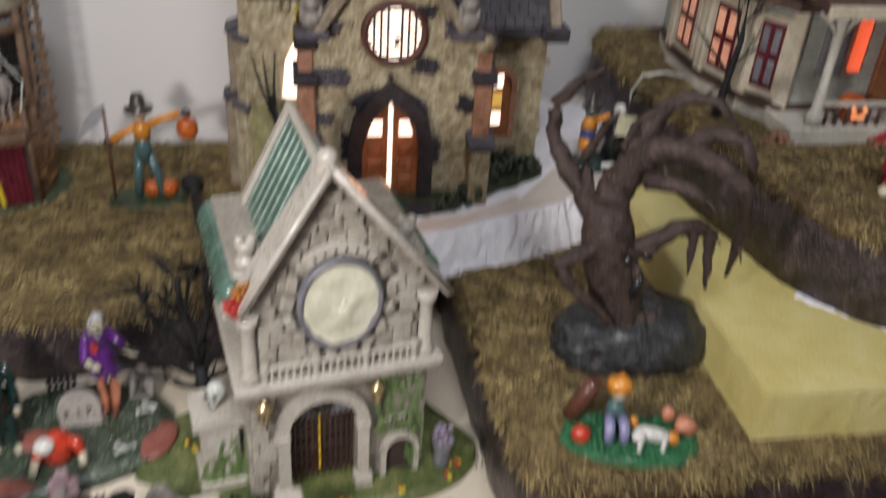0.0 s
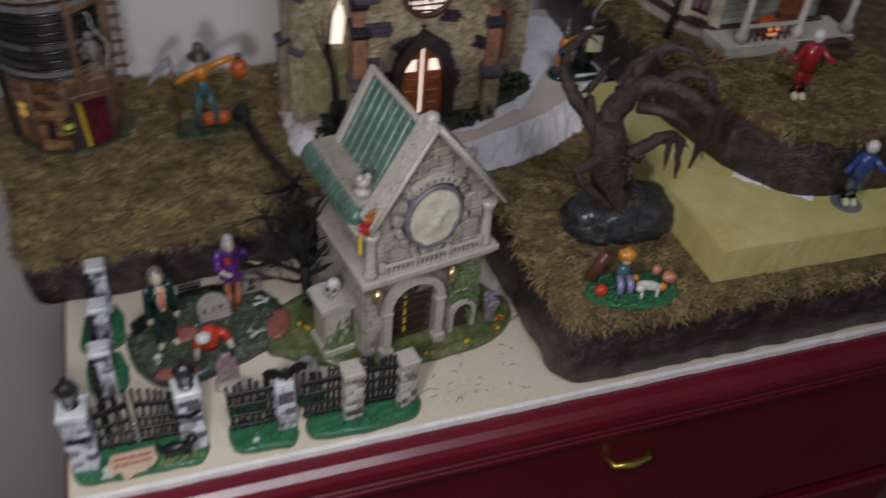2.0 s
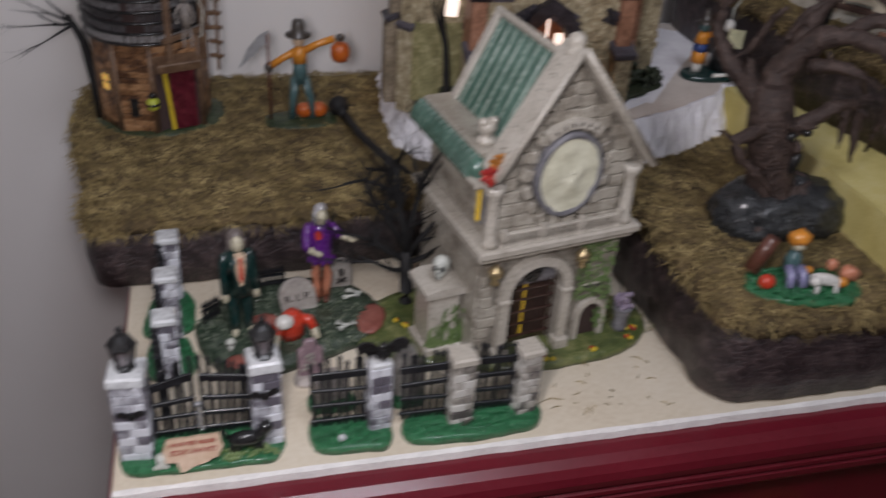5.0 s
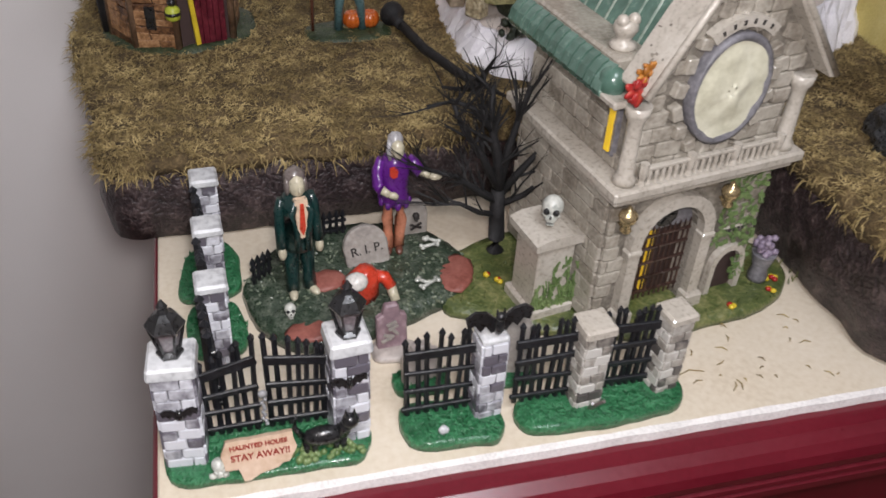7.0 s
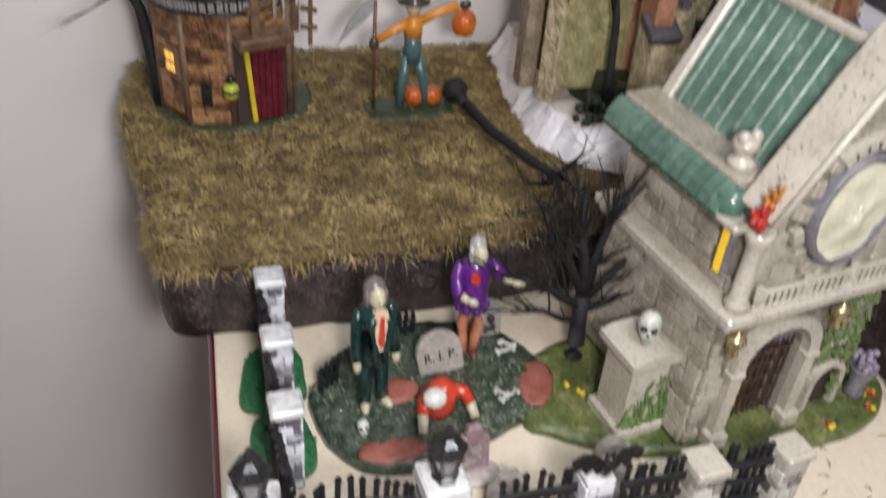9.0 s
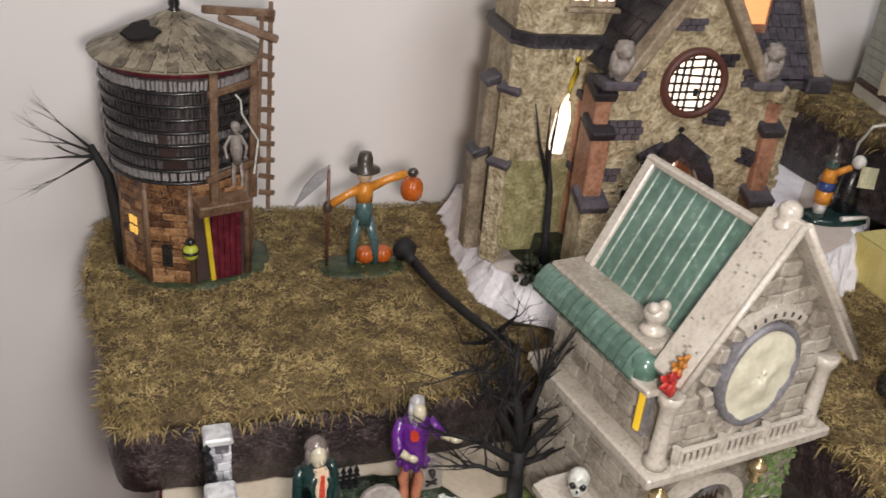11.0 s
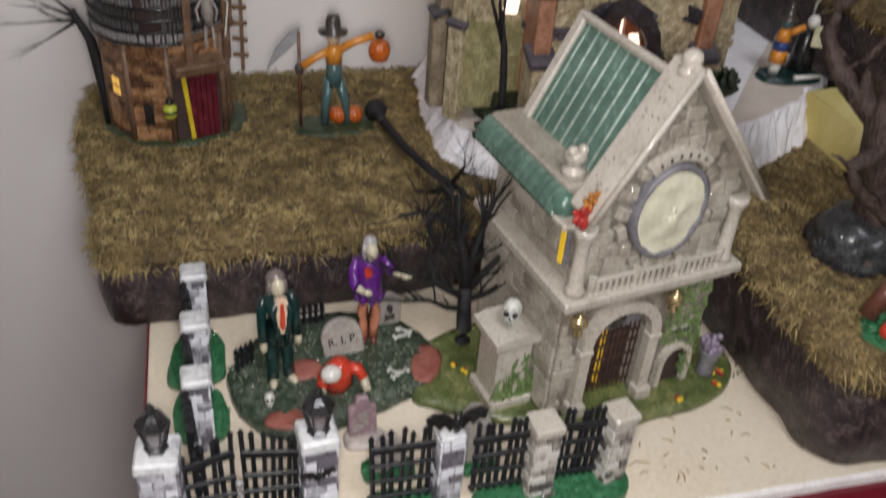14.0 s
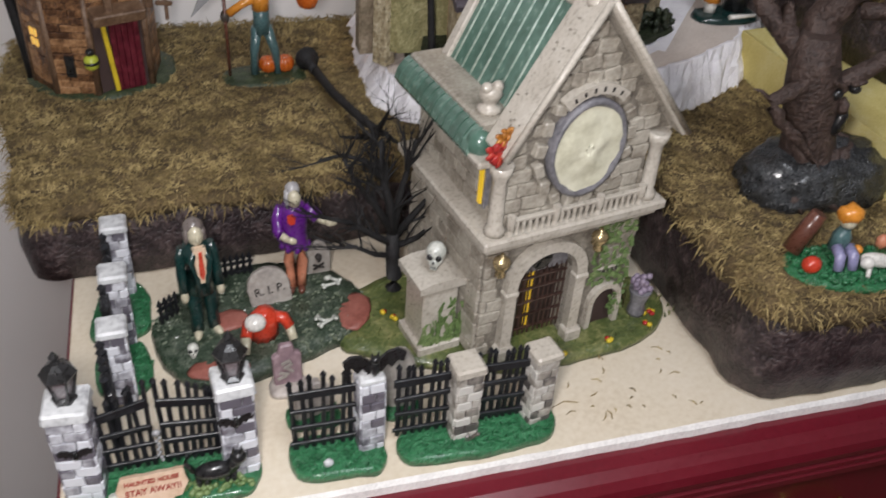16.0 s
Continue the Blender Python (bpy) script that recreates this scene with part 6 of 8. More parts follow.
prism(bm, [(0.318, 0.105), (0.380, 0.105), (0.380, 0.1178), (0.318, 0.1178)], CY - 0.018, CY + 0.01, "y")
part("doorstep", bm, "church_slate", church)
bm = B()
lathe(bm, [(0.0022, 0), (0.0022, 0.0006)], (0.3480, CY - 0.0012, 0.2140), 10, rot=(90, 0, 0))
part("vent_hole", bm, "black_glaze", church)
# buttresses either side of the front
# the upper steps carry orange glow in their colour, the lowest is plain stone
for x, mat, lean in ((0.2875, "glowlit_russet", 0.0), (0.4170, "glowlit_russet", 0.0)):
    for z0, z1, w, y in ((0.112, 0.165, 0.016, 0.266), (0.165, 0.215, 0.013, 0.272), (0.215, 0.240, 0.011, 0.277)):
        bm = B()
        box(bm, (x, y + 0.010, (z0 + z1) / 2), (w, 0.024, z1 - z0), bevel=0.0012)
        part("buttress", bm, mat if z0 > 0.15 else "church_stone", church, "stone buttress, its upper steps coloured with orange window glow")
        bm = B()
        box(bm, (x, y + 0.006, z1 + 0.001), (w + 0.005, 0.022, 0.007), (24, 0, 0), bevel=0.001)
        part("buttress_cap", bm, "church_slate", church, "dark slate buttress cap")
for x in (0.2920, 0.4010):
    bm = B()
    ball(bm, (x, CY - 0.006, 0.258), (0.0075, 0.0065, 0.0085), rough=0.35, level=3)
    ball(bm, (x, CY - 0.008, 0.270), (0.0065, 0.0062, 0.0062), rough=0.3, level=3)
    for s in (-1, 1):
        ball(bm, (x + s * 0.006, CY - 0.007, 0.262), (0.0025, 0.0035, 0.0075), rough=0.3)
    part("gargoyle", bm, "gargoyle", church, "crouching grey stone gargoyle")
    bm = B()
    box(bm, (x, CY - 0.003, 0.247), (0.024, 0.018, 0.006), bevel=0.001)
    part("gargoyle_ledge", bm, "church_slate", church)
bm = B()
ball(bm, (0.4140, CY - 0.004, 0.2400), (0.008, 0.007, 0.007), rough=0.3, level=3)
part("stone_head", bm, "church_stone", church, "round carved stone head")
# corner tower
TX, TY = 0.2755, 0.353


def octagon(r):
    """A square plan with cut corners."""
    return [(TX + 1.12 * r * math.cos(radians(a)), TY + 1.12 * r * math.sin(radians(a))) for q in range(4) for a in (q * 90 + 34, q * 90 + 56)]


for r, z0, z1, mat, nm in ((0.0392, 0.105, 0.176, "church_moss", "tower_foot"), (0.0384, 0.176, 0.257, "church_stone", "tower_wall"), (0.0410, 0.257, 0.2605, "church_slate", "tower_string_course"), (0.0425, 0.2605, 0.2665, "church_slate", "tower_cornice"), (0.0372, 0.2665, 0.360, "church_stone", "tower_upper_wall")):
    bm = B()
    prism(bm, octagon(r), z0, z1)
    part(nm, bm, mat, church)
bm = B()
lathe(bm, [(0.050, 0.360), (0.047, 0.366), (0.001, 0.430)], (TX, TY, 0), 8)
part("tower_roof", bm, "church_slate", church, "dark pointed slate tower roof")
for k in range(11):
    bm = B()
    ball(bm, (0.2475 + k * 0.0056, 0.3155 + abs(k - 5) * 0.0011, 0.2525), (0.0027, 0.0022, 0.0060), rough=0.2)
    part("corbel", bm, "church_stone", church)
for a, w in ((180, 0.016), (218, 0.014), (296, 0.011)):
    ca, sa = math.cos(radians(a)), math.sin(radians(a))
    for z0, z1, r in ((0.092, 0.172, 0.043 if a != 180 else 0.044), (0.172, 0.226, 0.0395)):
        bm = B()
        box(bm, (TX + ca * r, TY + sa * r * 0.92, (z0 + z1) / 2), (0.012, w, z1 - z0), (0, 0, a), bevel=0.0012)
        part("buttress", bm, {180: "church_beam", 218: "church_stone", 296: "glowlit_russet"}[a], church, "stepped tower buttress")
        bm = B()
        box(bm, (TX + ca * (r + 0.0005), TY + sa * (r + 0.0005) * 0.92, z1), (0.014, w + 0.004, 0.0055), (0, 22, a), bevel=0.001)
        part("buttress_cap", bm, "church_slate", church)
bm = B()
prism(bm, [(-0.0055, -0.018), (0.0055, -0.018), (0.0055, 0.008), (0.0, 0.026), (-0.0055, 0.010)], -0.0012, 0.0012, "y")
w = part("lancet_window", bm, "lit_pane", church, "narrow pointed window glowing warm white")
w.matrix_basis = pose(0.2775, 0.3160, 0.200, 0, 6, 0)
bm = B()
tube(bm, [(0.2825, 0.315, 0.252), (0.2830, 0.3150, 0.241), (0.2800, 0.3150, 0.231), (0.2805, 0.3150, 0.221)], [0.0024, 0.0020, 0.0016, 0.0010], 6)
part("yellow_trail", bm, "yellow_glaze", church, "yellow painted stain over the window")
for x in (0.2785, 0.2965):
    bm = B()
    box(bm, (x, 0.3180, 0.296), (0.0145, 0.003, 0.022), bevel=0.0006)
    w = part("tower_window", bm, "church_beam", church, "small lit tower window with wooden frame")
    bm = B()
    box(bm, (x, 0.3162, 0.297), (0.0105, 0.001, 0.0150))
    pane = part("pane", bm, "lit_pane", w)
    bm = B()
    for dx, dz2, sx, sz in ((0, 0, 0.0014, 0.0150), (0, 0.002, 0.0105, 0.0014)):
        box(bm, (x + dx, 0.3153, 0.297 + dz2), (sx, 0.001, sz))
    part("glazing_bar", bm, "door_wood", w)
bm = B()
box(bm, (0.2875, 0.3150, 0.2835), (0.038, 0.007, 0.003), bevel=0.0006)
part("window_sill", bm, "church_beam", church)
# side chapel with its slate roof, dormer and window
bm = B()
box(bm, (0.4425, 0.385, 0.172), (0.075, 0.100, 0.122))
chapel = part("chapel_wall", bm, "church_stone", church, "stone side chapel")
for k in range(46):
    x, z = random.uniform(0.408, 0.478), random.uniform(0.122, 0.230)
    if abs(x - 0.4445) < 0.014 and 0.14 < z < 0.205:
        continue
    b = block(chapel, (x, 0.3345, z), (random.uniform(0.006, 0.012), 0.0022, random.uniform(0.004, 0.007)), 0, random.uniform(-15, 15), "rubble_stone")
    b.data = random.choice(RUBBLE)
bm = B()
rows_n = 12
for j in range(rows_n):
    f = (j + 0.5) / rows_n
    for i in range(11):
        x = 0.404 + (i + 0.5 * (j % 2)) * 0.0075
        if x < 0.478:
            box(bm, (x + 0.003, 0.322 + f * 0.070, 0.236 + f * 0.098), (0.0070, 0.0125, 0.0022), (50, random.uniform(-3, 3), 0))
tagged(part("slate_roof", bm, "church_slate", church, "dark slate chapel roof"), kind="stuff")
bm = B()
prism(bm, [(0.326, 0.230), (0.46, 0.230), (0.393, 0.331)], 0.402, 0.478, "x")
part("chapel_gable", bm, "church_slate", church)
bm = B()
d = Vector((0, 0.074, 0.104))
box(bm, Vector((0.4805, 0.319, 0.232)) + d / 2, (0.009, 0.010, d.length), (-math.degrees(math.atan2(d.y, d.z)), 0, 0), bevel=0.001)
part("verge_board", bm, "church_beam", church, "pale weathered verge board")
bm = B()
box(bm, (0.4795, 0.322, 0.2325), (0.022, 0.020, 0.012), bevel=0.0015)
box(bm, (0.443, 0.324, 0.2315), (0.078, 0.012, 0.006), bevel=0.001)
part("eave", bm, "church_slate", church)
bm = B()
prism(bm, [(0.404, 0.268), (0.430, 0.268), (0.430, 0.295), (0.417, 0.312), (0.404, 0.295)], 0.326, 0.385, "y")
dorm = part("dormer", bm, "glowlit_russet", church, "orange-lit dormer window")
bm = B()
box(bm, (0.417, 0.3252, 0.284), (0.0205, 0.001, 0.020))
part("pane", bm, "lit_orange", dorm, "glowing orange pane")
bm = B()
box(bm, (0.417, 0.3240, 0.2735), (0.021, 0.004, 0.0028))
part("sill", bm, "glowlit_russet", dorm)
bm = B()
arch_ring(bm, 0.4445, 0.0085, 0.0125, 0.140, 0.186, 0.328, 0.337, 10, 1.2)
win = part("arched_window", bm, "glowlit_russet", church, "arched window with orange surround and lit panes")
bm = B()
prism(bm, arch(0.4445, 0.0085, 0.140, 0.186, 10, 1.2), 0.333, 0.3345, "y")
part("dim_glass", bm, "door_wood", win)
for z in (0.1885, 0.1560):
    bm = B()
    box(bm, (0.4425, 0.3322, z), (0.0080, 0.001, 0.0110))
    part("pane", bm, "lit_pane", win, "glowing window pane")
bm = B()
box(bm, (0.4425, 0.3322, 0.1720), (0.0075, 0.001, 0.0130))
part("pane", bm, "lit_yellow", win, "amber window pane")
bm = B()
box(bm, (0.4445, 0.327, 0.1345), (0.032, 0.013, 0.010), bevel=0.001)
part("window_sill", bm, "church_beam", church)
# bushes round the foot
for x, y, r in ((0.262, 0.296, 0.012), (0.282, 0.290, 0.010), (0.268, 0.306, 0.010), (0.395, 0.263, 0.011), (0.412, 0.268, 0.013), (0.448, 0.312, 0.013), (0.466, 0.306, 0.012), (0.431, 0.292, 0.010), (0.2620, 0.352, 0.012)):
    bm = B()
    for k in range(26):
        a = Vector((random.uniform(-1, 1), random.uniform(-1, 1), random.uniform(0, 1))).normalized() * random.uniform(0.4, 1)
        ball(bm, (x + a.x * r, y + a.y * r * 0.8, ledge_z(x) + 0.002 + a.z * r * 1.5), (r * 0.26, r * 0.26, r * 0.30), level=1, rough=0.5)
    part("bush", bm, "bush_dark", church, "dark green bush at the foot of the wall")
# thin dead tree before the tower
dead = thing("bare_tree", (0.2720, 0.2970, ledge_z(0.272)), "thin black dead tree before the church tower", "tree")
bm = B()
tube(bm, [(0, 0, 0), (-0.001, 0, 0.03), (-0.004, 0, 0.07), (-0.010, 0, 0.10)], [0.0042, 0.0030, 0.0026, 0.0018], 8)
part("trunk", bm, "black_wood", dead)
for d in ((-0.35, 0, 1), (-0.05, 0.0, 1), (-0.2, -0.1, 1)):
    bm = B()
    p = Vector((-0.006, 0, 0.075))
    tube(bm, [p, p + Vector(d) * 0.03, p + Vector(d) * 0.058 + Vector((0.003, 0, 0))], [0.0018, 0.0012, 0.0004], 6)
    part("branch", bm, "black_wood", dead)
# the first lamp is unseen, added over the ledge's west tip to tint it orange
lamp("church_back_bulb", "POINT", (0.2480, 0.400, 0.1010), (0.248, 0.39, 0.08), 0.0110, (1.0, 0.50, 0.22), 0.004)
lamp("church_glow", "POINT", (0.349, 0.248, 0.165), (0.349, 0, 0.1), 0.018, (1.0, 0.42, 0.2), 0.01)
# added lump whose orange colour stands for light on the foam corner
bm = B()
ball(bm, (0.2600, 0.420, ledge_z(0.260) + 0.006), (0.010, 0.018, 0.010), rough=0.3, level=3)
part("glow_stone", bm, "glowlit_russet", church, "orange-brown lump standing in for orange-lit foam at the back corner")

# ---- the water tower and scarecrow on the low hill ----
M["shingle_dark"] = surface("shingle_dark", (0.095, 0.090, 0.094), (0.02, 0.018, 0.02), (0.30, 0.29, 0.29), scale=300, fine=700, rough=0.4, bump=0.8, depth=0.0015, vary=0.6, coat=0.2, spread=0.7)
M["shingle_roof"] = surface("shingle_roof", (0.165, 0.138, 0.095), (0.05, 0.040, 0.028), (0.30, 0.26, 0.19), scale=120, fine=500, rough=0.5, bump=0.7, vary=0.32)
M["plank"] = surface("plank", (0.215, 0.105, 0.045), (0.055, 0.023, 0.011), (0.42, 0.235, 0.115), scale=160, fine=560, rough=0.42, bump=0.9, depth=0.0015, vary=0.28, spread=0.4)
M["beam"] = surface("beam", (0.145, 0.085, 0.050), (0.06, 0.03, 0.018), (0.25, 0.165, 0.11), scale=90, fine=420, rough=0.5, bump=0.6)
M["maroon"] = surface("maroon", (0.10, 0.010, 0.020), (0.04, 0.004, 0.009), (0.19, 0.03, 0.045), scale=110, fine=380, rough=0.35, bump=0.5)
M["void"] = surface("void", (0.006, 0.005, 0.005), rough=0.9, bump=0.2)
M["lime"] = surface("lime", (0.42, 0.47, 0.05), scale=100, rough=0.4)
M["hedge"] = surface("hedge", (0.030, 0.045, 0.020), (0.012, 0.02, 0.008), (0.075, 0.09, 0.045), scale=120, fine=500, rough=0.45, bump=1.0, depth=0.002)
M["pumpkin"] = surface("pumpkin", (0.50, 0.105, 0.012), (0.34, 0.06, 0.006), (0.62, 0.17, 0.03), scale=80, rough=0.3, bump=0.3, coat=0.4)
random.seed(8)
WT = (0.0195, 0.4080)
water = thing("water_tower", (WT[0], WT[1], 0.0600), "derelict wooden water tower with shingled tank and grey roof", "water tower")
water.matrix_world = pose(WT[0] + 0.001, WT[1] - 0.003, 0.0600) @ Matrix.Diagonal((1.0, 1.0, 0.945, 1))
part("ground", mound([(-0.054, -0.016), (-0.030, -0.042), (0.0, -0.056), (0.040, -0.042), (0.066, -0.018), (0.062, 0.03), (0.0, 0.05), (-0.05, 0.03)], 0.007, rough=0.002, seed=9.0), "hedge", water, "dark green glazed ground")
CAB = [(-0.043, -0.012), (-0.026, -0.036), (0.004, -0.044), (0.044, -0.030), (0.050, 0.01), (0.03, 0.042), (-0.03, 0.042), (-0.046, 0.015)]
bm = B()
prism(bm, CAB, 0.004, 0.098)
cabin = part("cabin", bm, "dark_recess", water, "dark plank cabin under the tank")
PL = []
for k in range(4):
    bm = B()
    for v in box(bm, (0, 0, 0), (1, 1, 1)):
        v.co += Vector((random.uniform(-0.05, 0.05), 0, random.uniform(-0.12, 0.12)))
    bmesh.ops.bevel(bm, geom=list(bm.edges), offset=0.07, segments=1, affect="EDGES")
    PL.append(mesh_of(bm, "plank", "plank"))
for (a, b), doorway in (((CAB[7], CAB[0]), 0), ((CAB[0], CAB[1]), 0), ((CAB[1], CAB[2]), 0), ((CAB[2], CAB[3]), 1), ((CAB[3], CAB[4]), 0)):
    a, b = Vector(a), Vector(b)
    L = (b - a).length
    ang = math.degrees(math.atan2(b.y - a.y, b.x - a.x))
    for r in range(15):
        z = 0.008 + r * 0.006
        cuts = [0, random.uniform(0.35, 0.65), 1] if L > 0.02 else [0, 1]
        for u, v in zip(cuts, cuts[1:]):
            mid = (u + v) / 2
            if doorway and 0.16 < mid < 0.86 and z < 0.073:
                continue
            p = a + (b - a) * mid
            ob = part("plank", random.choice(PL), None, cabin)
            ob.matrix_basis = pose(p.x, p.y, z, 0, random.uniform(-3, 3), ang) @ Matrix.Diagonal((L * (v - u) - 0.0006, 0.0035, 0.0056, 1))
    bm = B()
    tube(bm, [(a.x, a.y, 0.003), (a.x, a.y, 0.100)], [0.0030, 0.0026], 6)
    part("corner_post", bm, "beam", water)
a, b = Vector(CAB[2]), Vector(CAB[3])
ang = math.degrees(math.atan2(b.y - a.y, b.x - a.x))
m = (a + b) / 2
dn = Vector((b - a)).normalized()
nrm = Vector((dn.y, -dn.x))
for k in range(5):
    p = a + (b - a) * (0.40 + 0.105 * k) + nrm * 0.0012
    bm = B()
    box(bm, (p.x, p.y, 0.0365), (0.0042, 0.003, 0.062), (0, 0, ang), bevel=0.0005)
    part("door_plank", bm, "maroon", water, "maroon painted door plank")
p = a + (b - a) * 0.285 + nrm * 0.003
bm = B()
box(bm, (p.x, p.y, 0.0385), (0.0036, 0.003, 0.064), (0, -4, ang), bevel=0.0005)
part("door_edge", bm, "yellow_glaze", water, "bright yellow lit edge of the door")
p = m + nrm * 0.007
bm = B()
box(bm, (p.x, p.y, 0.0735), ((b - a).length * 0.92, 0.016, 0.0095), (14, 0, ang), bevel=0.001)
part("porch_lintel", bm, "beam", water, "grey-brown wooden door lintel")
p = a + (b - a) * 0.02 + nrm * 0.004
bm = B()
lathe(bm, [(0.0025, 0), (0.0052, 0.002), (0.0056, 0.006), (0.0050, 0.010), (0.0022, 0.012)], (p.x - 0.003, p.y - 0.003, 0.031), 12)
keg = part("lantern_keg", bm, "lime", water, "yellow-green glowing lantern with black bands")
bm = B()
lathe(bm, [(0.0058, 0.005), (0.0060, 0.0062), (0.0058, 0.0074)], (p.x - 0.003, p.y - 0.003, 0.031), 12)
ball(bm, (p.x - 0.003, p.y - 0.003, 0.0455), (0.0035, 0.0035, 0.0032))
part("band", bm, "black_glaze", keg)
a, b = Vector(CAB[0]), Vector(CAB[1])
ang = math.degrees(math.atan2(b.y - a.y, b.x - a.x))
p = a.lerp(b, 0.66) + Vector((-0.0022, -0.0016))
bm = B()
box(bm, (p.x, p.y, 0.052), (0.013, 0.003, 0.020), (0, 0, ang), bevel=0.0005)
win = part("window", bm, "beam", water, "small cabin window lit orange")
for k in range(4):
    bm = B()
    o = Vector((math.cos(radians(ang)), math.sin(radians(ang)))) * (0.0026 if k % 2 else -0.0026)
    box(bm, (p.x + o.x - 0.0012, p.y + o.y - 0.0010, 0.052 + (0.0042 if k > 1 else -0.0042)), (0.0034, 0.002, 0.0060), (0, 0, ang))
    part("pane", bm, "lit_yellow", win, "orange lit pane")
bm = B()
a, b = Vector(CAB[1]), Vector(CAB[2])
p = (a + b) / 2
box(bm, (p.x - 0.002, p.y - 0.0015, 0.030), (0.007, 0.003, 0.018), (0, 0, -15))
part("window_hole", bm, "black_glaze", water, "dark broken window hole")
# tank of shingles in rows, with dark hoops
R0 = 0.0485
bm = B()
lathe(bm, [(R0 - 0.006, 0.090), (R0 - 0.001, 0.094), (R0 + 0.001, 0.176), (R0 - 0.004, 0.178)], n=40)
tank = part("tank", bm, "dark_recess", water, "round shingled water tank with dark hoops")
for r in range(8):
    rr = R0 + 0.0005 + 0.0022 * r / 7
    bm = B()
    for k in range(112):
        a = 2 * math.pi * (k + random.uniform(0.3, 0.7)) / 112
        if r in (1, 2, 3) and 4.45 < a < 4.45 + 0.10 * (4 - r):
            continue
        box(bm, (rr * math.cos(a), rr * math.sin(a), 0.0985 + r * 0.0098), (0.0018, 0.0015 + random.uniform(0, 0.0006), 0.0070 + random.uniform(-0.001, 0.001)), (random.uniform(4, 10), random.uniform(-5, 5), math.degrees(a) + 90))
    tagged(part("stave_band", bm, "shingle_dark", tank, "row of narrow grey staves"), kind="stuff")
    bm = B()
    pts = [((rr + 0.0016) * math.cos(t), (rr + 0.0016) * math.sin(t), 0.0934 + r * 0.0098) for t in (2 * math.pi * j / 36 for j in range(37))]
    tube(bm, pts, [0.0013] * 37, 6, False)
    part("hoop", bm, "black_glaze", tank)
bm = B()
lathe(bm, [(R0 + 0.0022, 0.1720), (R0 + 0.0036, 0.1730), (R0 + 0.0036, 0.1775), (R0, 0.1785)], n=40)
part("red_band", bm, "maroon", tank, "dark red band under the roof")
# conical shingled roof
bm = B()
lathe(bm, [(0.0575, 0.1770), (0.0580, 0.1785), (0.004, 0.2055), (0.002, 0.206)], n=40)
roof = part("roof", bm, "shingle_roof", water, "grey shingled conical roof with a hole")
RS = []
for k in range(2):
    bm = B()
    for v in box(bm, (0, 0, 0), (1, 1, 1)):
        v.co += Vector((random.uniform(-0.06, 0.06), random.uniform(-0.06, 0.06), 0))
    RS.append(mesh_of(bm, "shingle_roof", "roof_shingle"))
for r in range(7):
    rad = 0.0535 - r * 0.0075
    cnt = max(9, int(2 * math.pi * rad / 0.0085))
    for k in range(cnt):
        a = 2 * math.pi * (k + 0.5 * (r % 2)) / cnt
        ob = part("roof_shingle", RS[k % 2], None, roof)
        ob.matrix_basis = pose(rad * math.cos(a), rad * math.sin(a), 0.1808 + r * 0.00375, 26.6, 0, math.degrees(a) + 90) @ Matrix.Diagonal((2 * math.pi * rad / cnt * 0.90, 0.0098, 0.0030, 1))
bm = B()
prism(bm, wobbly([(-0.013, -0.007), (-0.002, -0.011), (0.010, -0.006), (0.013, 0.004), (0.003, 0.005), (-0.004, 0.011), (-0.012, 0.005)], 0.0018, 0.002, 1.0, 400), 0, 0.0026)
ho = part("roof_hole", bm, "void", roof, "ragged dark hole in the roof")
a = radians(228)
ho.matrix_basis = pose(0.030 * math.cos(a), 0.030 * math.sin(a), 0.1962, 26.6, 0, math.degrees(a) + 90)
bm = B()
lathe(bm, [(0.0042, 0.203), (0.0046, 0.207), (0.0032, 0.209), (0.0042, 0.212), (0.0012, 0.222), (0.0005, 0.226)], n=10)
part("finial", bm, "black_glaze", roof)
# timber frame, ladder, skeleton and rope
for x, y in ((0.022, -0.0475), (0.050, -0.024)):
    bm = B()
    box(bm, (x, y, 0.125), (0.0058, 0.0042, 0.112), (0, 1, 15), bevel=0.0008)
    part("post", bm, "beam", water, "brown timber post beside the tank")
for z, l in ((0.162, 0.042), (0.0985, 0.050)):
    bm = B()
    box(bm, (0.036, -0.0385, z), (l, 0.0040, 0.0052), (0, -4, 38), bevel=0.0008)
    part("cross_beam", bm, "beam", water)
ladder = part("ladder", (lambda bm: (box(bm, (0.0625, -0.012, 0.135), (0.0030, 0.0030, 0.165), (0, 1, 0)), bm)[1])(B()), "beam", water, "crooked brown wooden ladder")
bm = B()
box(bm, (0.0555, -0.018, 0.155), (0.0026, 0.0026, 0.115), (0, 2, 0))
part("rail", bm, "beam", ladder)
for k in range(11):
    bm = B()
    box(bm, (0.0600, -0.0155, 0.068 + k * 0.0138), (0.0145, 0.0030, 0.0038), (0, random.uniform(12, 28), 35), bevel=0.0005)
    part("rung", bm, "beam", ladder)
for p, l, r in (((0.042, -0.020, 0.212), 0.050, (0, 5, 12)), ((0.048, -0.024, 0.201), 0.042, (0, 22, 0))):
    bm = B()
    box(bm, p, (l, 0.0045, 0.0055), r, bevel=0.0008)
    part("roof_beam", bm, "beam", water)
bm = B()
skull(bm, (0.0365, -0.0450, 0.1340), 0.0052, 15)
tube(bm, [(0.0365, -0.0440, 0.129), (0.0370, -0.0445, 0.118), (0.0375, -0.0445, 0.106)], [0.0032, 0.0048, 0.0030], 8)
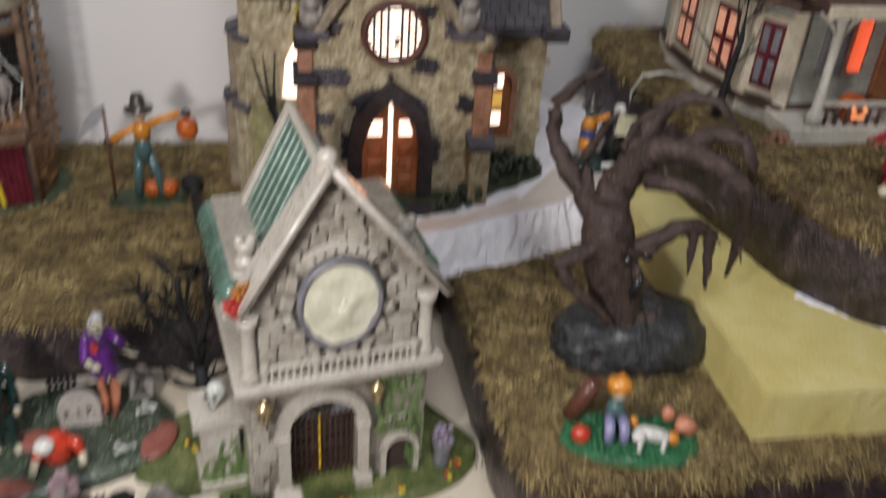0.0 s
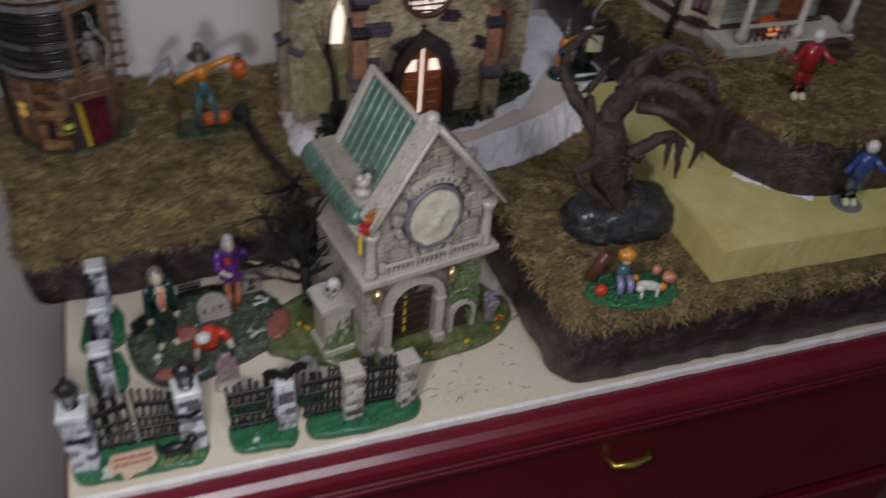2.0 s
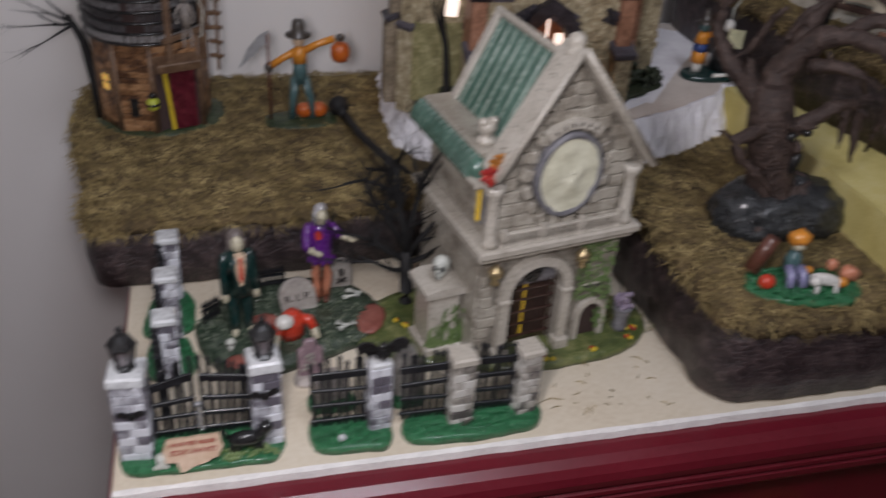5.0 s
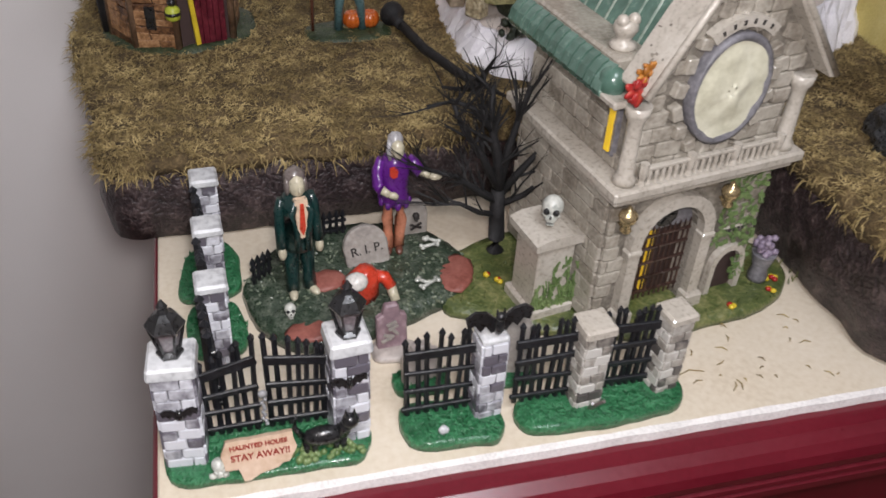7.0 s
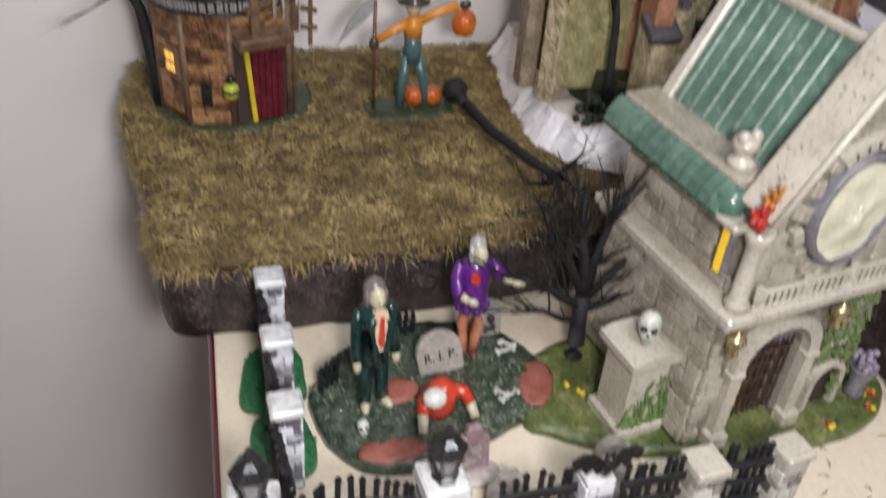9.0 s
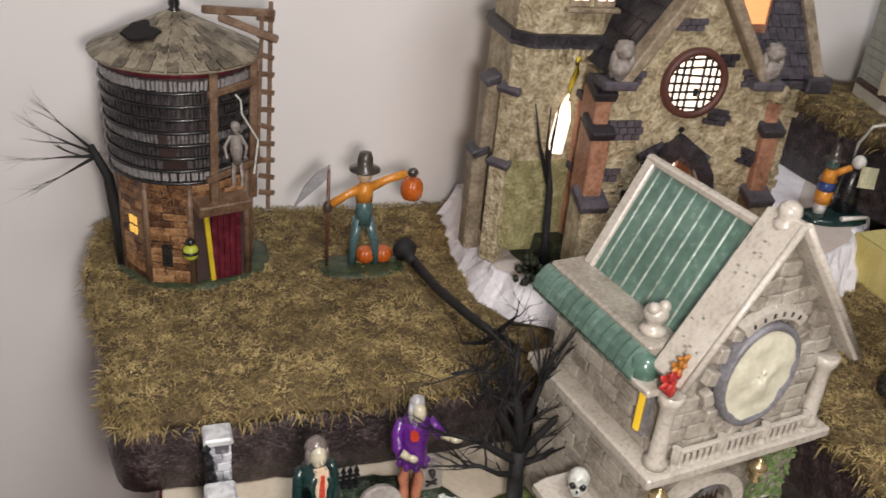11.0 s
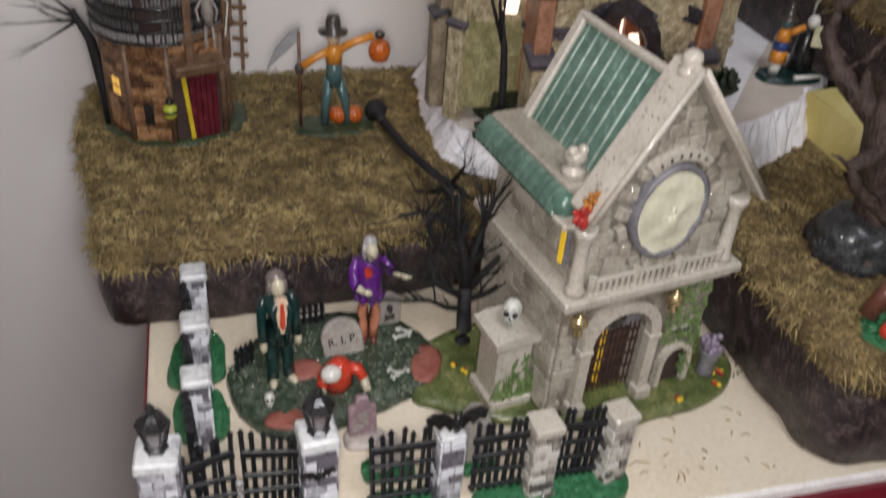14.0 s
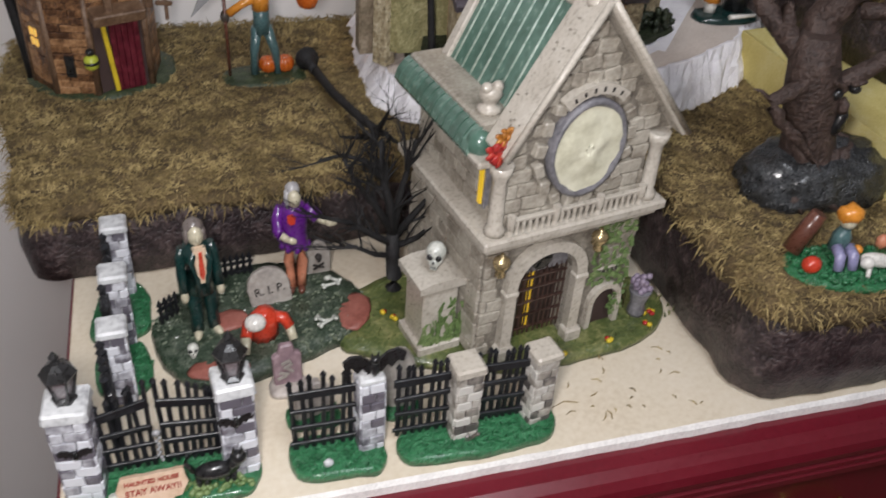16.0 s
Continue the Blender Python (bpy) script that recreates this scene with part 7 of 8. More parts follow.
for s in (-1, 1):
    tube(bm, [(0.0365 + s * 0.003, -0.0445, 0.128), (0.0365 + s * 0.0075, -0.0465, 0.120), (0.0365 + s * 0.006, -0.049, 0.112)], [0.0014, 0.0012, 0.0010], 5)
    tube(bm, [(0.0375 + s * 0.002, -0.0445, 0.107), (0.0375 + s * 0.003, -0.0480, 0.098), (0.0375 + s * 0.003, -0.0485, 0.090)], [0.0015, 0.0013, 0.0012], 5)
part("skeleton_ornament", bm, "gargoyle", water, "hanging grey skeleton ornament")
bm = B()
tube(bm, [(0.037, -0.0470, 0.160), (0.0405, -0.0480, 0.156), (0.0410, -0.0485, 0.146), (0.0520, -0.0440, 0.124), (0.0485, -0.0500, 0.100)], [0.0007] * 5, 5)
part("rope", bm, "bone", water, "thin white rope")
bm = B()
tube(bm, [(-0.046, -0.004, 0.004), (-0.048, -0.004, 0.04), (-0.052, -0.004, 0.08), (-0.062, -0.004, 0.105)], [0.0052, 0.0045, 0.0038, 0.0026], 8)
tr = part("dead_tree", bm, "black_wood", water, "bare black tree growing against the tower")
for d in ((-1, 0, 0.7), (-0.6, 0, 1.0), (-1, -0.1, 0.15), (-1, 0, -0.5)):
    bm = B()
    limbs(bm, (-0.0575, -0.004, 0.097), d, 0.030, 0.0016, 2, 0.4, 0.0, 0.15)
    part("branch", bm, "black_wood", tr)
# scarecrow figurine
f = Figure()
f.bm.free()
f.bm = mound([(-0.030, -0.012), (0.0, -0.021), (0.030, -0.014), (0.034, 0.008), (0.0, 0.016), (-0.030, 0.010)], 0.0055, seed=2.0)
f.paint("hedge")
for x in (0.004, 0.016):
    for k in range(8):
        t = 2 * math.pi * k / 8
        ball(f.bm, (x + 0.0030 * math.cos(t), 0.001 + 0.0030 * math.sin(t), 0.0105), (0.0038, 0.0038, 0.0056), level=2)
f.paint("pumpkin")
for x0, x1 in ((-0.006, -0.0025), (0.0105, 0.004)):
    tube(f.bm, [(x0, -0.002, 0.004), (x0 * 0.8 + x1 * 0.2, -0.002, 0.022), (x1, -0.001, 0.040)], [0.0030, 0.0031, 0.0040], 10)
tube(f.bm, [(0.001, -0.001, 0.036), (0.001, -0.001, 0.046), (0.001, 0, 0.056)], [0.0060, 0.0058, 0.0052], 10)
f.paint("fig_denim")
tube(f.bm, [(0.001, 0, 0.052), (0.001, 0, 0.060), (0.001, 0, 0.066)], [0.0058, 0.0062, 0.0032], 10)
tube(f.bm, [(0.004, 0, 0.061), (0.016, 0, 0.067), (0.029, 0, 0.071)], [0.0034, 0.0028, 0.0031], 8)
tube(f.bm, [(-0.002, 0, 0.061), (-0.012, 0, 0.056), (-0.021, 0, 0.050)], [0.0034, 0.0028, 0.0031], 8)
f.paint("fig_orange")
ball(f.bm, (0.0005, -0.001, 0.0715), (0.0052, 0.0052, 0.0066))
f.paint("fig_cream")
lathe(f.bm, [(0.0104, 0.0742), (0.0106, 0.0752), (0.0054, 0.0768), (0.0052, 0.0825), (0.0040, 0.0865), (0.001, 0.0872)], (0.0005, 0, 0), 14)
ball(f.bm, (0.0335, 0, 0.0715), (0.0038, 0.0030, 0.0034))
ball(f.bm, (-0.0235, 0, 0.048), (0.0034, 0.0030, 0.0050))
f.paint("fig_hat")
for k in range(9):
    t = 2 * math.pi * k / 9
    ball(f.bm, (0.0335 + 0.0034 * math.cos(t), 0.0034 * math.sin(t), 0.0595), (0.0046, 0.0046, 0.0080), level=2)
f.paint("pumpkin")
tube(f.bm, [(-0.0235, -0.002, 0.002), (-0.0235, -0.001, 0.076)], [0.0012, 0.0012], 6)
f.paint("fig_brown")
prism(f.bm, [(-0.0225, 0.0785), (-0.0300, 0.0745), (-0.0390, 0.0640), (-0.0460, 0.0490), (-0.0385, 0.0560), (-0.0310, 0.0625), (-0.0245, 0.0690)], -0.0014, 0.0006, "y")
f.paint("fig_steel")
f.make("scarecrow_figurine", (0.1520, 0.3790, 0.0600), "scarecrow figurine with scythe and pumpkins on the turf", "figurine", 0, "", (1.14, 1.14, 1.15))

# ---- the haunted tree, child with dog, and the house on its hill ----
M["bark"] = surface("bark", (0.052, 0.032, 0.026), (0.016, 0.010, 0.009), (0.115, 0.078, 0.066), scale=110, fine=420, rough=0.62, bump=1.0, depth=0.004, coat=0.0)
M["rock_black"] = surface("rock_black", (0.022, 0.024, 0.027), (0.008, 0.009, 0.010), (0.11, 0.115, 0.12), scale=150, fine=600, rough=0.3, bump=1.0, depth=0.003, coat=0.3, spread=0.7)
M["house_blue"] = surface("house_blue", (0.36, 0.37, 0.32), (0.24, 0.25, 0.22), (0.46, 0.47, 0.42), scale=60, fine=300, rough=0.5, bump=0.3)
M["house_cream"] = surface("house_cream", (0.55, 0.48, 0.36), (0.38, 0.31, 0.22), (0.66, 0.60, 0.48), scale=60, fine=300, rough=0.5, bump=0.3)
M["house_roof"] = surface("house_roof", (0.075, 0.040, 0.030), (0.03, 0.016, 0.012), (0.14, 0.08, 0.06), scale=100, fine=380, rough=0.6, bump=0.7, depth=0.0015)
M["house_white"] = surface("house_white", (0.58, 0.55, 0.48), (0.40, 0.37, 0.31), (0.68, 0.66, 0.60), scale=60, fine=300, rough=0.45, bump=0.3)
M["lit_red"] = surface("lit_red", (0.8, 0.12, 0.06), glow=(1.0, 0.13, 0.05), power=0.9, bump=0)
M["lit_salmon"] = surface("lit_salmon", (0.8, 0.4, 0.25), glow=(1.0, 0.45, 0.30), power=0.22, bump=0)
random.seed(12)
HT = thing("haunted_tree", (0.4970, 0.1200, 0.0770), "brown gnarled haunted tree with a carved howling face", "tree")
bm = B()
for v in ball(bm, (0.003, 0.002, 0.010), (0.057, 0.036, 0.032), rough=0.16, level=4, freq=4):
    pass
part("rock_base", bm, "rock_black", HT, "glossy black rocky base")
bm = B()
spine = [(-0.006, 0.0, 0.010), (-0.012, 0, 0.034), (-0.018, 0, 0.056), (-0.024, 0, 0.078), (-0.030, 0.001, 0.100), (-0.031, 0.002, 0.118)]
rings = tube(bm, spine, [0.0250, 0.0180, 0.0165, 0.0165, 0.0160, 0.0115], 20)
for v in bm.verts:
    k = 1 + 0.16 * noise.noise(Vector((v.co.x * 110, v.co.y * 110, v.co.z * 25)))
    c = Vector((-0.28 * v.co.z, 0, v.co.z))
    v.co = c + (v.co - c) * k
part("trunk", bm, "bark", HT, "twisted brown trunk")
for k in range(9):
    a = -2.8 + k * 0.55
    bm = B()
    r1 = random.uniform(0.040, 0.052)
    tube(bm, [(0.012 * math.cos(a), 0.010 * math.sin(a), 0.040), (0.024 * math.cos(a), 0.018 * math.sin(a), 0.026), (r1 * math.cos(a), r1 * 0.62 * math.sin(a), 0.010), (r1 * 1.1 * math.cos(a + 0.2), r1 * 0.68 * math.sin(a + 0.2), 0.004)], [0.0060, 0.0055, 0.0038, 0.0015], 7)
    part("root", bm, "bark", HT)
for x, z, sx, sz in ((-0.0095, 0.0640, 0.0048, 0.0098), (-0.0190, 0.0850, 0.0042, 0.0040), (-0.0070, 0.0880, 0.0040, 0.0036)):
    bm = B()
    ball(bm, (x, -0.0150, z), (sx, 0.0042, sz), (0, 12, 0))
    part("face_hollow", bm, "black_glaze", HT, "dark hollow of the tree's face")
bm = B()
ball(bm, (-0.0125, -0.0170, 0.0770), (0.0028, 0.0046, 0.0058), rough=0.3)
for x in (-0.0205, -0.0065):
    box(bm, (x, -0.0165, 0.0925), (0.010, 0.005, 0.003), (0, 24 if x < -0.012 else -12, 0), bevel=0.001)
part("face_brow", bm, "bark", HT)
BR = [
    ([(-0.0279, 0.005, 0.099), (-0.0345, 0.0117, 0.104), (-0.0396, 0.0297, 0.1099), (-0.0495, 0.0445, 0.1239), (-0.0559, 0.0531, 0.1425), (-0.0551, 0.0541, 0.1599), (-0.0458, 0.0448, 0.178), (-0.0357, 0.0334, 0.1897)], [0.013, 0.0112, 0.0095, 0.0082, 0.0068, 0.0058, 0.0046, 0.002]),
    ([(-0.031, 0.0072, 0.0997), (-0.036, 0.0251, 0.1124), (-0.0405, 0.0321, 0.1318), (-0.0341, 0.0236, 0.1552), (-0.0281, 0.017, 0.1696)], [0.007, 0.0058, 0.0046, 0.0034, 0.0014]),
    ([(-0.026, -0.004, 0.084), (-0.044, -0.009, 0.088), (-0.063, -0.012, 0.082), (-0.055, -0.015, 0.069), (-0.038, -0.018, 0.055), (-0.022, -0.02, 0.038)], [0.0085, 0.0068, 0.006, 0.005, 0.0044, 0.0022]),
    ([(-0.0279, 0.0083, 0.1037), (-0.0236, 0.0124, 0.1203), (-0.0183, 0.0068, 0.14), (-0.0088, -0.002, 0.153), (0.0046, -0.015, 0.1589), (0.0182, -0.0312, 0.1572), (0.0298, -0.0417, 0.1471), (0.0466, -0.0245, 0.1122), (0.051, -0.012, 0.068)], [0.015, 0.0145, 0.013, 0.0112, 0.0092, 0.0076, 0.0068, 0.0058, 0.0024]),
    ([(-0.018, -0.004, 0.08), (-0.004, -0.009, 0.093), (0.009, -0.012, 0.104), (0.022, -0.014, 0.109), (0.032, -0.015, 0.101), (0.033, -0.016, 0.084), (0.036, -0.017, 0.062)], [0.01, 0.0082, 0.0072, 0.0062, 0.0054, 0.0042, 0.0016]),
    ([(0.021, -0.014, 0.107), (0.021, -0.016, 0.092), (0.021, -0.017, 0.074)], [0.0044, 0.0034, 0.0012]),
    ([(-0.0172, 0.0079, 0.143), (-0.0116, 0.0084, 0.1647), (-0.0032, 0.0072, 0.1786), (0.009, 0.0004, 0.1861), (0.0203, -0.0084, 0.1859), (0.0296, -0.018, 0.1754)], [0.0105, 0.008, 0.0064, 0.0052, 0.0042, 0.0016]),
    ([(-0.0207, 0.0116, 0.13), (-0.0207, 0.0156, 0.1483), (-0.0153, 0.0094, 0.1683), (-0.0067, 0.0022, 0.1794)], [0.008, 0.0058, 0.0042, 0.0016]),
    ([(0.0021, -0.0096, 0.1577), (0.0175, -0.016, 0.1702), (0.0304, -0.0252, 0.1708), (0.0368, -0.0324, 0.1582), (0.0506, -0.015, 0.1295)], [0.008, 0.0068, 0.0056, 0.0044, 0.0016]),
    ([(-0.0117, -0.0036, 0.1339), (0.0006, -0.0184, 0.1379), (0.0125, -0.0288, 0.1358), (0.0205, -0.0266, 0.1219)], [0.0075, 0.006, 0.0048, 0.0018]),
]
for pts, rad in BR:
    bm = B()
    fine_pts, fine_rad = [], []
    for k in range(len(pts) - 1):
        for q in range(3):
            f = q / 3
            w = noise.noise_vector(Vector(pts[k]) * 60 + Vector((q, k, 0))) * (0.0016 if k or q else 0)
            fine_pts.append(Vector(pts[k]).lerp(Vector(pts[k + 1]), f) + w)
            fine_rad.append((rad[k] * (1 - f) + rad[k + 1] * f) * 0.76 * (1 + 0.22 * noise.noise(Vector((k * 3 + q, len(pts), rad[0] * 900)))))
    fine_pts.append(Vector(pts[-1]))
    fine_rad.append(rad[-1] * 0.6)
    tube(bm, fine_pts, fine_rad, 10)
    for v in bm.verts:
        v.co += noise.noise_vector(v.co * 220) * 0.0012
    br = part("branch", bm, "bark", HT)
    for k in range(2, len(fine_pts) - 1, 4):
        bm = B()
        d = Vector((random.uniform(-1, 1), random.uniform(-1, 1), random.uniform(-0.6, 0.8))).normalized() * random.uniform(0.008, 0.016)
        tube(bm, [fine_pts[k], fine_pts[k] + d * 0.6, fine_pts[k] + d + Vector((0, 0, -0.003))], [fine_rad[k] * 0.42, fine_rad[k] * 0.28, 0.0004], 6)
        part("twig", bm, "bark", br)
# child with a dog, one small figurine
f = Figure()
f.bm.free()
f.bm = mound([(-0.038, -0.004), (-0.024, -0.022), (0.010, -0.030), (0.040, -0.026), (0.052, -0.006), (0.040, 0.010), (0.0, 0.016), (-0.026, 0.016)], 0.006, seed=6.0, rough=0.003)
for k in range(150):
    a, r = random.uniform(0, 6.28), random.uniform(0.3, 0.95)
    ball(f.bm, (0.006 + 0.040 * r * math.cos(a), -0.006 + 0.020 * r * math.sin(a), 0.0062), (0.0020, 0.0020, 0.0022), level=1, rough=0.5)
f.paint("lawn")
for x, z in ((-0.007, 0.008), (0.001, 0.008)):
    tube(f.bm, [(x, -0.004, z + 0.010), (x * 1.1, -0.011, z + 0.008), (x * 1.15, -0.014, z)], [0.0036, 0.0034, 0.0030], 8)
f.paint("fig_lilac")
tube(f.bm, [(-0.003, 0, 0.014), (-0.003, 0, 0.024), (-0.003, 0, 0.030)], [0.0062, 0.0058, 0.0030], 10)
f.paint("fig_denim")
ball(f.bm, (-0.003, -0.001, 0.0345), (0.0050, 0.0050, 0.0048))
f.paint("fig_flesh")
ball(f.bm, (-0.003, 0.000, 0.0400), (0.0078, 0.0070, 0.0062), rough=0.35)
f.paint("fig_orange")
ball(f.bm, (-0.0240, -0.010, 0.0105), (0.0062, 0.0055, 0.0058))
f.paint("fig_red")
ball(f.bm, (0.018, -0.012, 0.0125), (0.0120, 0.0045, 0.0048), (0, 8, -8))
ball(f.bm, (0.009, -0.015, 0.0135), (0.0046, 0.0040, 0.0042))
for x in (0.012, 0.026):
    tube(f.bm, [(x, -0.014, 0.012), (x - 0.004, -0.021, 0.007)], [0.0018, 0.0014], 6)
f.paint("fig_white")
ball(f.bm, (0.030, -0.013, 0.0105), (0.0044, 0.0038, 0.0042))
ball(f.bm, (0.008, -0.004, 0.0150), (0.0034, 0.0034, 0.0034))
f.paint("fig_orange")
ball(f.bm, (0.040, -0.004, 0.0120), (0.0072, 0.0060, 0.0062), rough=0.3)
ball(f.bm, (0.032, 0.006, 0.0120), (0.0040, 0.0040, 0.0050), rough=0.3)
f.paint("fig_peach")
tube(f.bm, [(-0.026, 0.010, 0.006), (-0.018, 0.012, 0.022), (-0.014, 0.012, 0.032)], [0.0062, 0.0058, 0.0050], 8)
f.paint("fig_brown")
f.make("child_and_dog_figurine", (0.4620, 0.0400, 0.0790), "small painted figurine of child and white dog on grass", "figurine", -6)
# two figures by the church
f = Figure()
f.bm.free()
f.bm = mound([(-0.026, -0.012), (0.0, -0.020), (0.030, -0.014), (0.032, 0.010), (0.0, 0.016), (-0.026, 0.010)], 0.006, seed=4.0)
f.paint("fig_green")
tube(f.bm, [(-0.012, 0, 0.005), (-0.012, 0, 0.016)], [0.0050, 0.0055], 8)
f.paint("fig_white")
tube(f.bm, [(-0.012, 0, 0.015), (-0.012, 0, 0.026)], [0.0075, 0.0068], 8)
f.paint("fig_orange")
tube(f.bm, [(-0.012, 0, 0.026), (-0.012, 0, 0.034)], [0.0072, 0.0062], 8)
f.paint("fig_blue")
tube(f.bm, [(-0.012, 0, 0.034), (-0.012, 0, 0.044)], [0.0075, 0.0040], 8)
tube(f.bm, [(-0.007, 0, 0.040), (0.004, -0.003, 0.046)], [0.0032, 0.0026], 8)
f.paint("fig_orange")
ball(f.bm, (-0.012, 0, 0.049), (0.0052, 0.0052, 0.0058))
f.paint("fig_denim")
lathe(f.bm, [(0.0085, 0.052), (0.0085, 0.053), (0.0045, 0.054), (0.003, 0.062), (0.001, 0.066)], (-0.012, 0, 0), 10)
f.paint("fig_hat")
tube(f.bm, [(0.013, 0.002, 0.005), (0.013, 0.002, 0.022), (0.013, 0.002, 0.036), (0.013, 0.002, 0.042)], [0.0105, 0.0090, 0.0078, 0.0035], 10)
f.paint("black_glaze")
ball(f.bm, (0.013, 0, 0.049), (0.0055, 0.0055, 0.0062))
f.paint("fig_white")
box(f.bm, (0.016, -0.011, 0.040), (0.017, 0.002, 0.017), (-12, 10, 5))
f.paint("fig_pale")
tube(f.bm, [(-0.002, -0.016, 0.0065), (0.022, -0.017, 0.0075)], [0.0022, 0.0016], 6)
f.paint("fig_white")
f.make("trick_or_treat_figurine", (0.5330, 0.3230, ledge_z(0.533) + 0.0006), "two costumed figurines, one holding a pale paper, on green base", "figurine", 0)
for nm, at, c1, c2, lab in (("walking_figurine", (0.6640, 0.1360, 0.1835), "fig_crimson", "fig_denim", "figurine in dark red costume on a clear grey disc"), ("walking_figurine", (0.6950, 0.0600, 0.1140), "fig_blue", "fig_denim", "figurine in blue shirt and jeans on a grey disc")):
    f = Figure()
    lathe(f.bm, [(0.0155, 0), (0.0160, 0.0014), (0.0145, 0.0026), (0.0120, 0.0028)], n=18)
    f.paint("slate")
    for s in (-1, 1):
        ball(f.bm, (s * 0.0035, -0.003, 0.0065), (0.0032, 0.0058, 0.0045))
    f.paint("fig_pale")
    for s in (-1, 1):
        tube(f.bm, [(s * 0.0036, 0, 0.009), (s * 0.0038, 0, 0.022), (s * 0.0030, 0, 0.036)], [0.0038, 0.0042, 0.0048], 8)
    f.paint(c1 if c1 == "fig_crimson" else c2)
    tube(f.bm, [(0, 0, 0.032), (0, 0, 0.046), (0, 0, 0.056), (0, 0, 0.060)], [0.0085, 0.0080, 0.0085, 0.0035], 10)
    for s in (-1, 1):
        tube(f.bm, [(s * 0.007, 0, 0.054), (s * 0.014, -0.004, 0.046), (s * 0.020, -0.010, 0.046)], [0.0034, 0.0030, 0.0026], 8)
    f.paint(c1)
    ball(f.bm, (0, -0.001, 0.0660), (0.0056, 0.0058, 0.0068))
    f.paint("fig_white")
    f.make(nm, at, lab, "figurine", -15, "walking figurines")

# the house
house = thing("haunted_house", (0, 0, 0), "pale grey-blue victorian house with white porch and red-lit windows", "building")
HZ = 0.185


def hpart(nm, fn, mat, label="", parent=None):
    bm = B()
    fn(bm)
    return part(nm, bm, mat, parent or house, label)


BAY = [(0.622, 0.440), (0.608, 0.385), (0.609, 0.325), (0.622, 0.278), (0.642, 0.250), (0.760, 0.250), (0.760, 0.440)]
hpart("foundation", lambda bm: prism(bm, [(x - 0.004 if x < 0.7 else x + 0.004, y - 0.004) for x, y in BAY], HZ - 0.002, HZ + 0.013), "house_white", "white painted foundation")
hpart("wall", lambda bm: prism(bm, BAY, HZ + 0.013, 0.276), "house_blue", "pale grey-blue clapboard wall")
hpart("upper_wall", lambda bm: box(bm, (0.715, 0.352, 0.320), (0.090, 0.170, 0.095)), "house_blue", "pale grey-blue upper wall")
for k in range(10):
    z = HZ + 0.018 + k * 0.0075
    hpart("clapboard", lambda bm: prism(bm, [(x - 0.0012, y - 0.0012) for x, y in BAY[:6]] + [(0.761, 0.44)], z, z + 0.0062), "house_blue")
hpart("dark_sill", lambda bm: prism(bm, [(x - 0.006 if x < 0.7 else x + 0.006, y - 0.006) for x, y in BAY], HZ + 0.0132, HZ + 0.0175), "house_roof")
for i in range(1, 5):
    a, b = Vector(BAY[i]), Vector(BAY[i + 1]) if i < 4 else Vector((0.664, 0.250))
    ang = math.degrees(math.atan2(b.y - a.y, b.x - a.x))
    nn = Vector((b.y - a.y, -(b.x - a.x))).normalized()
    if i < 4:
        for q in (a, b):
            hpart("corner_board", lambda bm: box(bm, (q.x + nn.x * 0.002, q.y + nn.y * 0.002, 0.2375), (0.011, 0.005, 0.074), (0, 0, ang), bevel=0.0008), "house_cream")
        c = (a + b) / 2 + nn * 0.0022
        w = min(0.026, (b - a).length * 0.50)
        fr = hpart("window_frame", lambda bm: box(bm, (c.x, c.y, 0.2365), (w + 0.013, 0.005, 0.062), (0, 0, ang), bevel=0.0008), "house_cream", "cream window frame with lit panes")
        hpart("sash", lambda bm: box(bm, (c.x + nn.x * 0.0018, c.y + nn.y * 0.0018, 0.2365), (w + 0.001, 0.003, 0.050), (0, 0, ang)), "maroon", "dark red window sash", fr)
        for k in range(4):
            o = (b - a).normalized() * (w * 0.26 * (1 if k % 2 else -1))
            zz = 0.2365 + (0.0120 if k > 1 else -0.0120)
            hpart("pane", lambda bm: box(bm, (c.x + o.x + nn.x * 0.0026, c.y + o.y + nn.y * 0.0026, zz), (w * 0.30, 0.003, 0.018), (0, 0, ang)), "lit_salmon" if i < 3 else "slate", "", fr)
hpart("bay_roof", lambda bm: (prism(bm, [(x - 0.012 if x < 0.7 else x + 0.012, y - 0.012) for x, y in BAY], 0.276, 0.283), prism(bm, [(x * 0.9 + 0.07, y * 0.9 + 0.036) for x, y in BAY], 0.283, 0.300)), "house_roof", "brown shingle roof with wide eaves")
# porch
hpart("porch_floor", lambda bm: box(bm, (0.706, 0.232, HZ + 0.0075), (0.150, 0.044, 0.0145), bevel=0.001), "house_white", "white porch floor")
hpart("porch_steps", lambda bm: [box(bm, (0.742, 0.205 - k * 0.010, HZ + 0.008 - k * 0.004), (0.055, 0.012, 0.012 - 0.004 * k)) for k in range(3)], "house_roof", "dark porch steps")
for x in (0.652, 0.7165, 0.775):
    hpart("porch_column", lambda bm: lathe(bm, [(0.0062, 0), (0.0062, 0.008), (0.0038, 0.012), (0.0032, 0.045), (0.0042, 0.078), (0.006, 0.082), (0.006, 0.088)], (x, 0.2185, HZ + 0.0148), 12), "house_white", "white turned porch column")
    for s in (-1, 1):
        hpart("bracket", lambda bm: tube(bm, [(x, 0.2185, HZ + 0.080), (x + s * 0.008, 0.2185, HZ + 0.090), (x + s * 0.018, 0.2185, HZ + 0.097)], [0.0024, 0.0020, 0.0016], 6), "house_white")
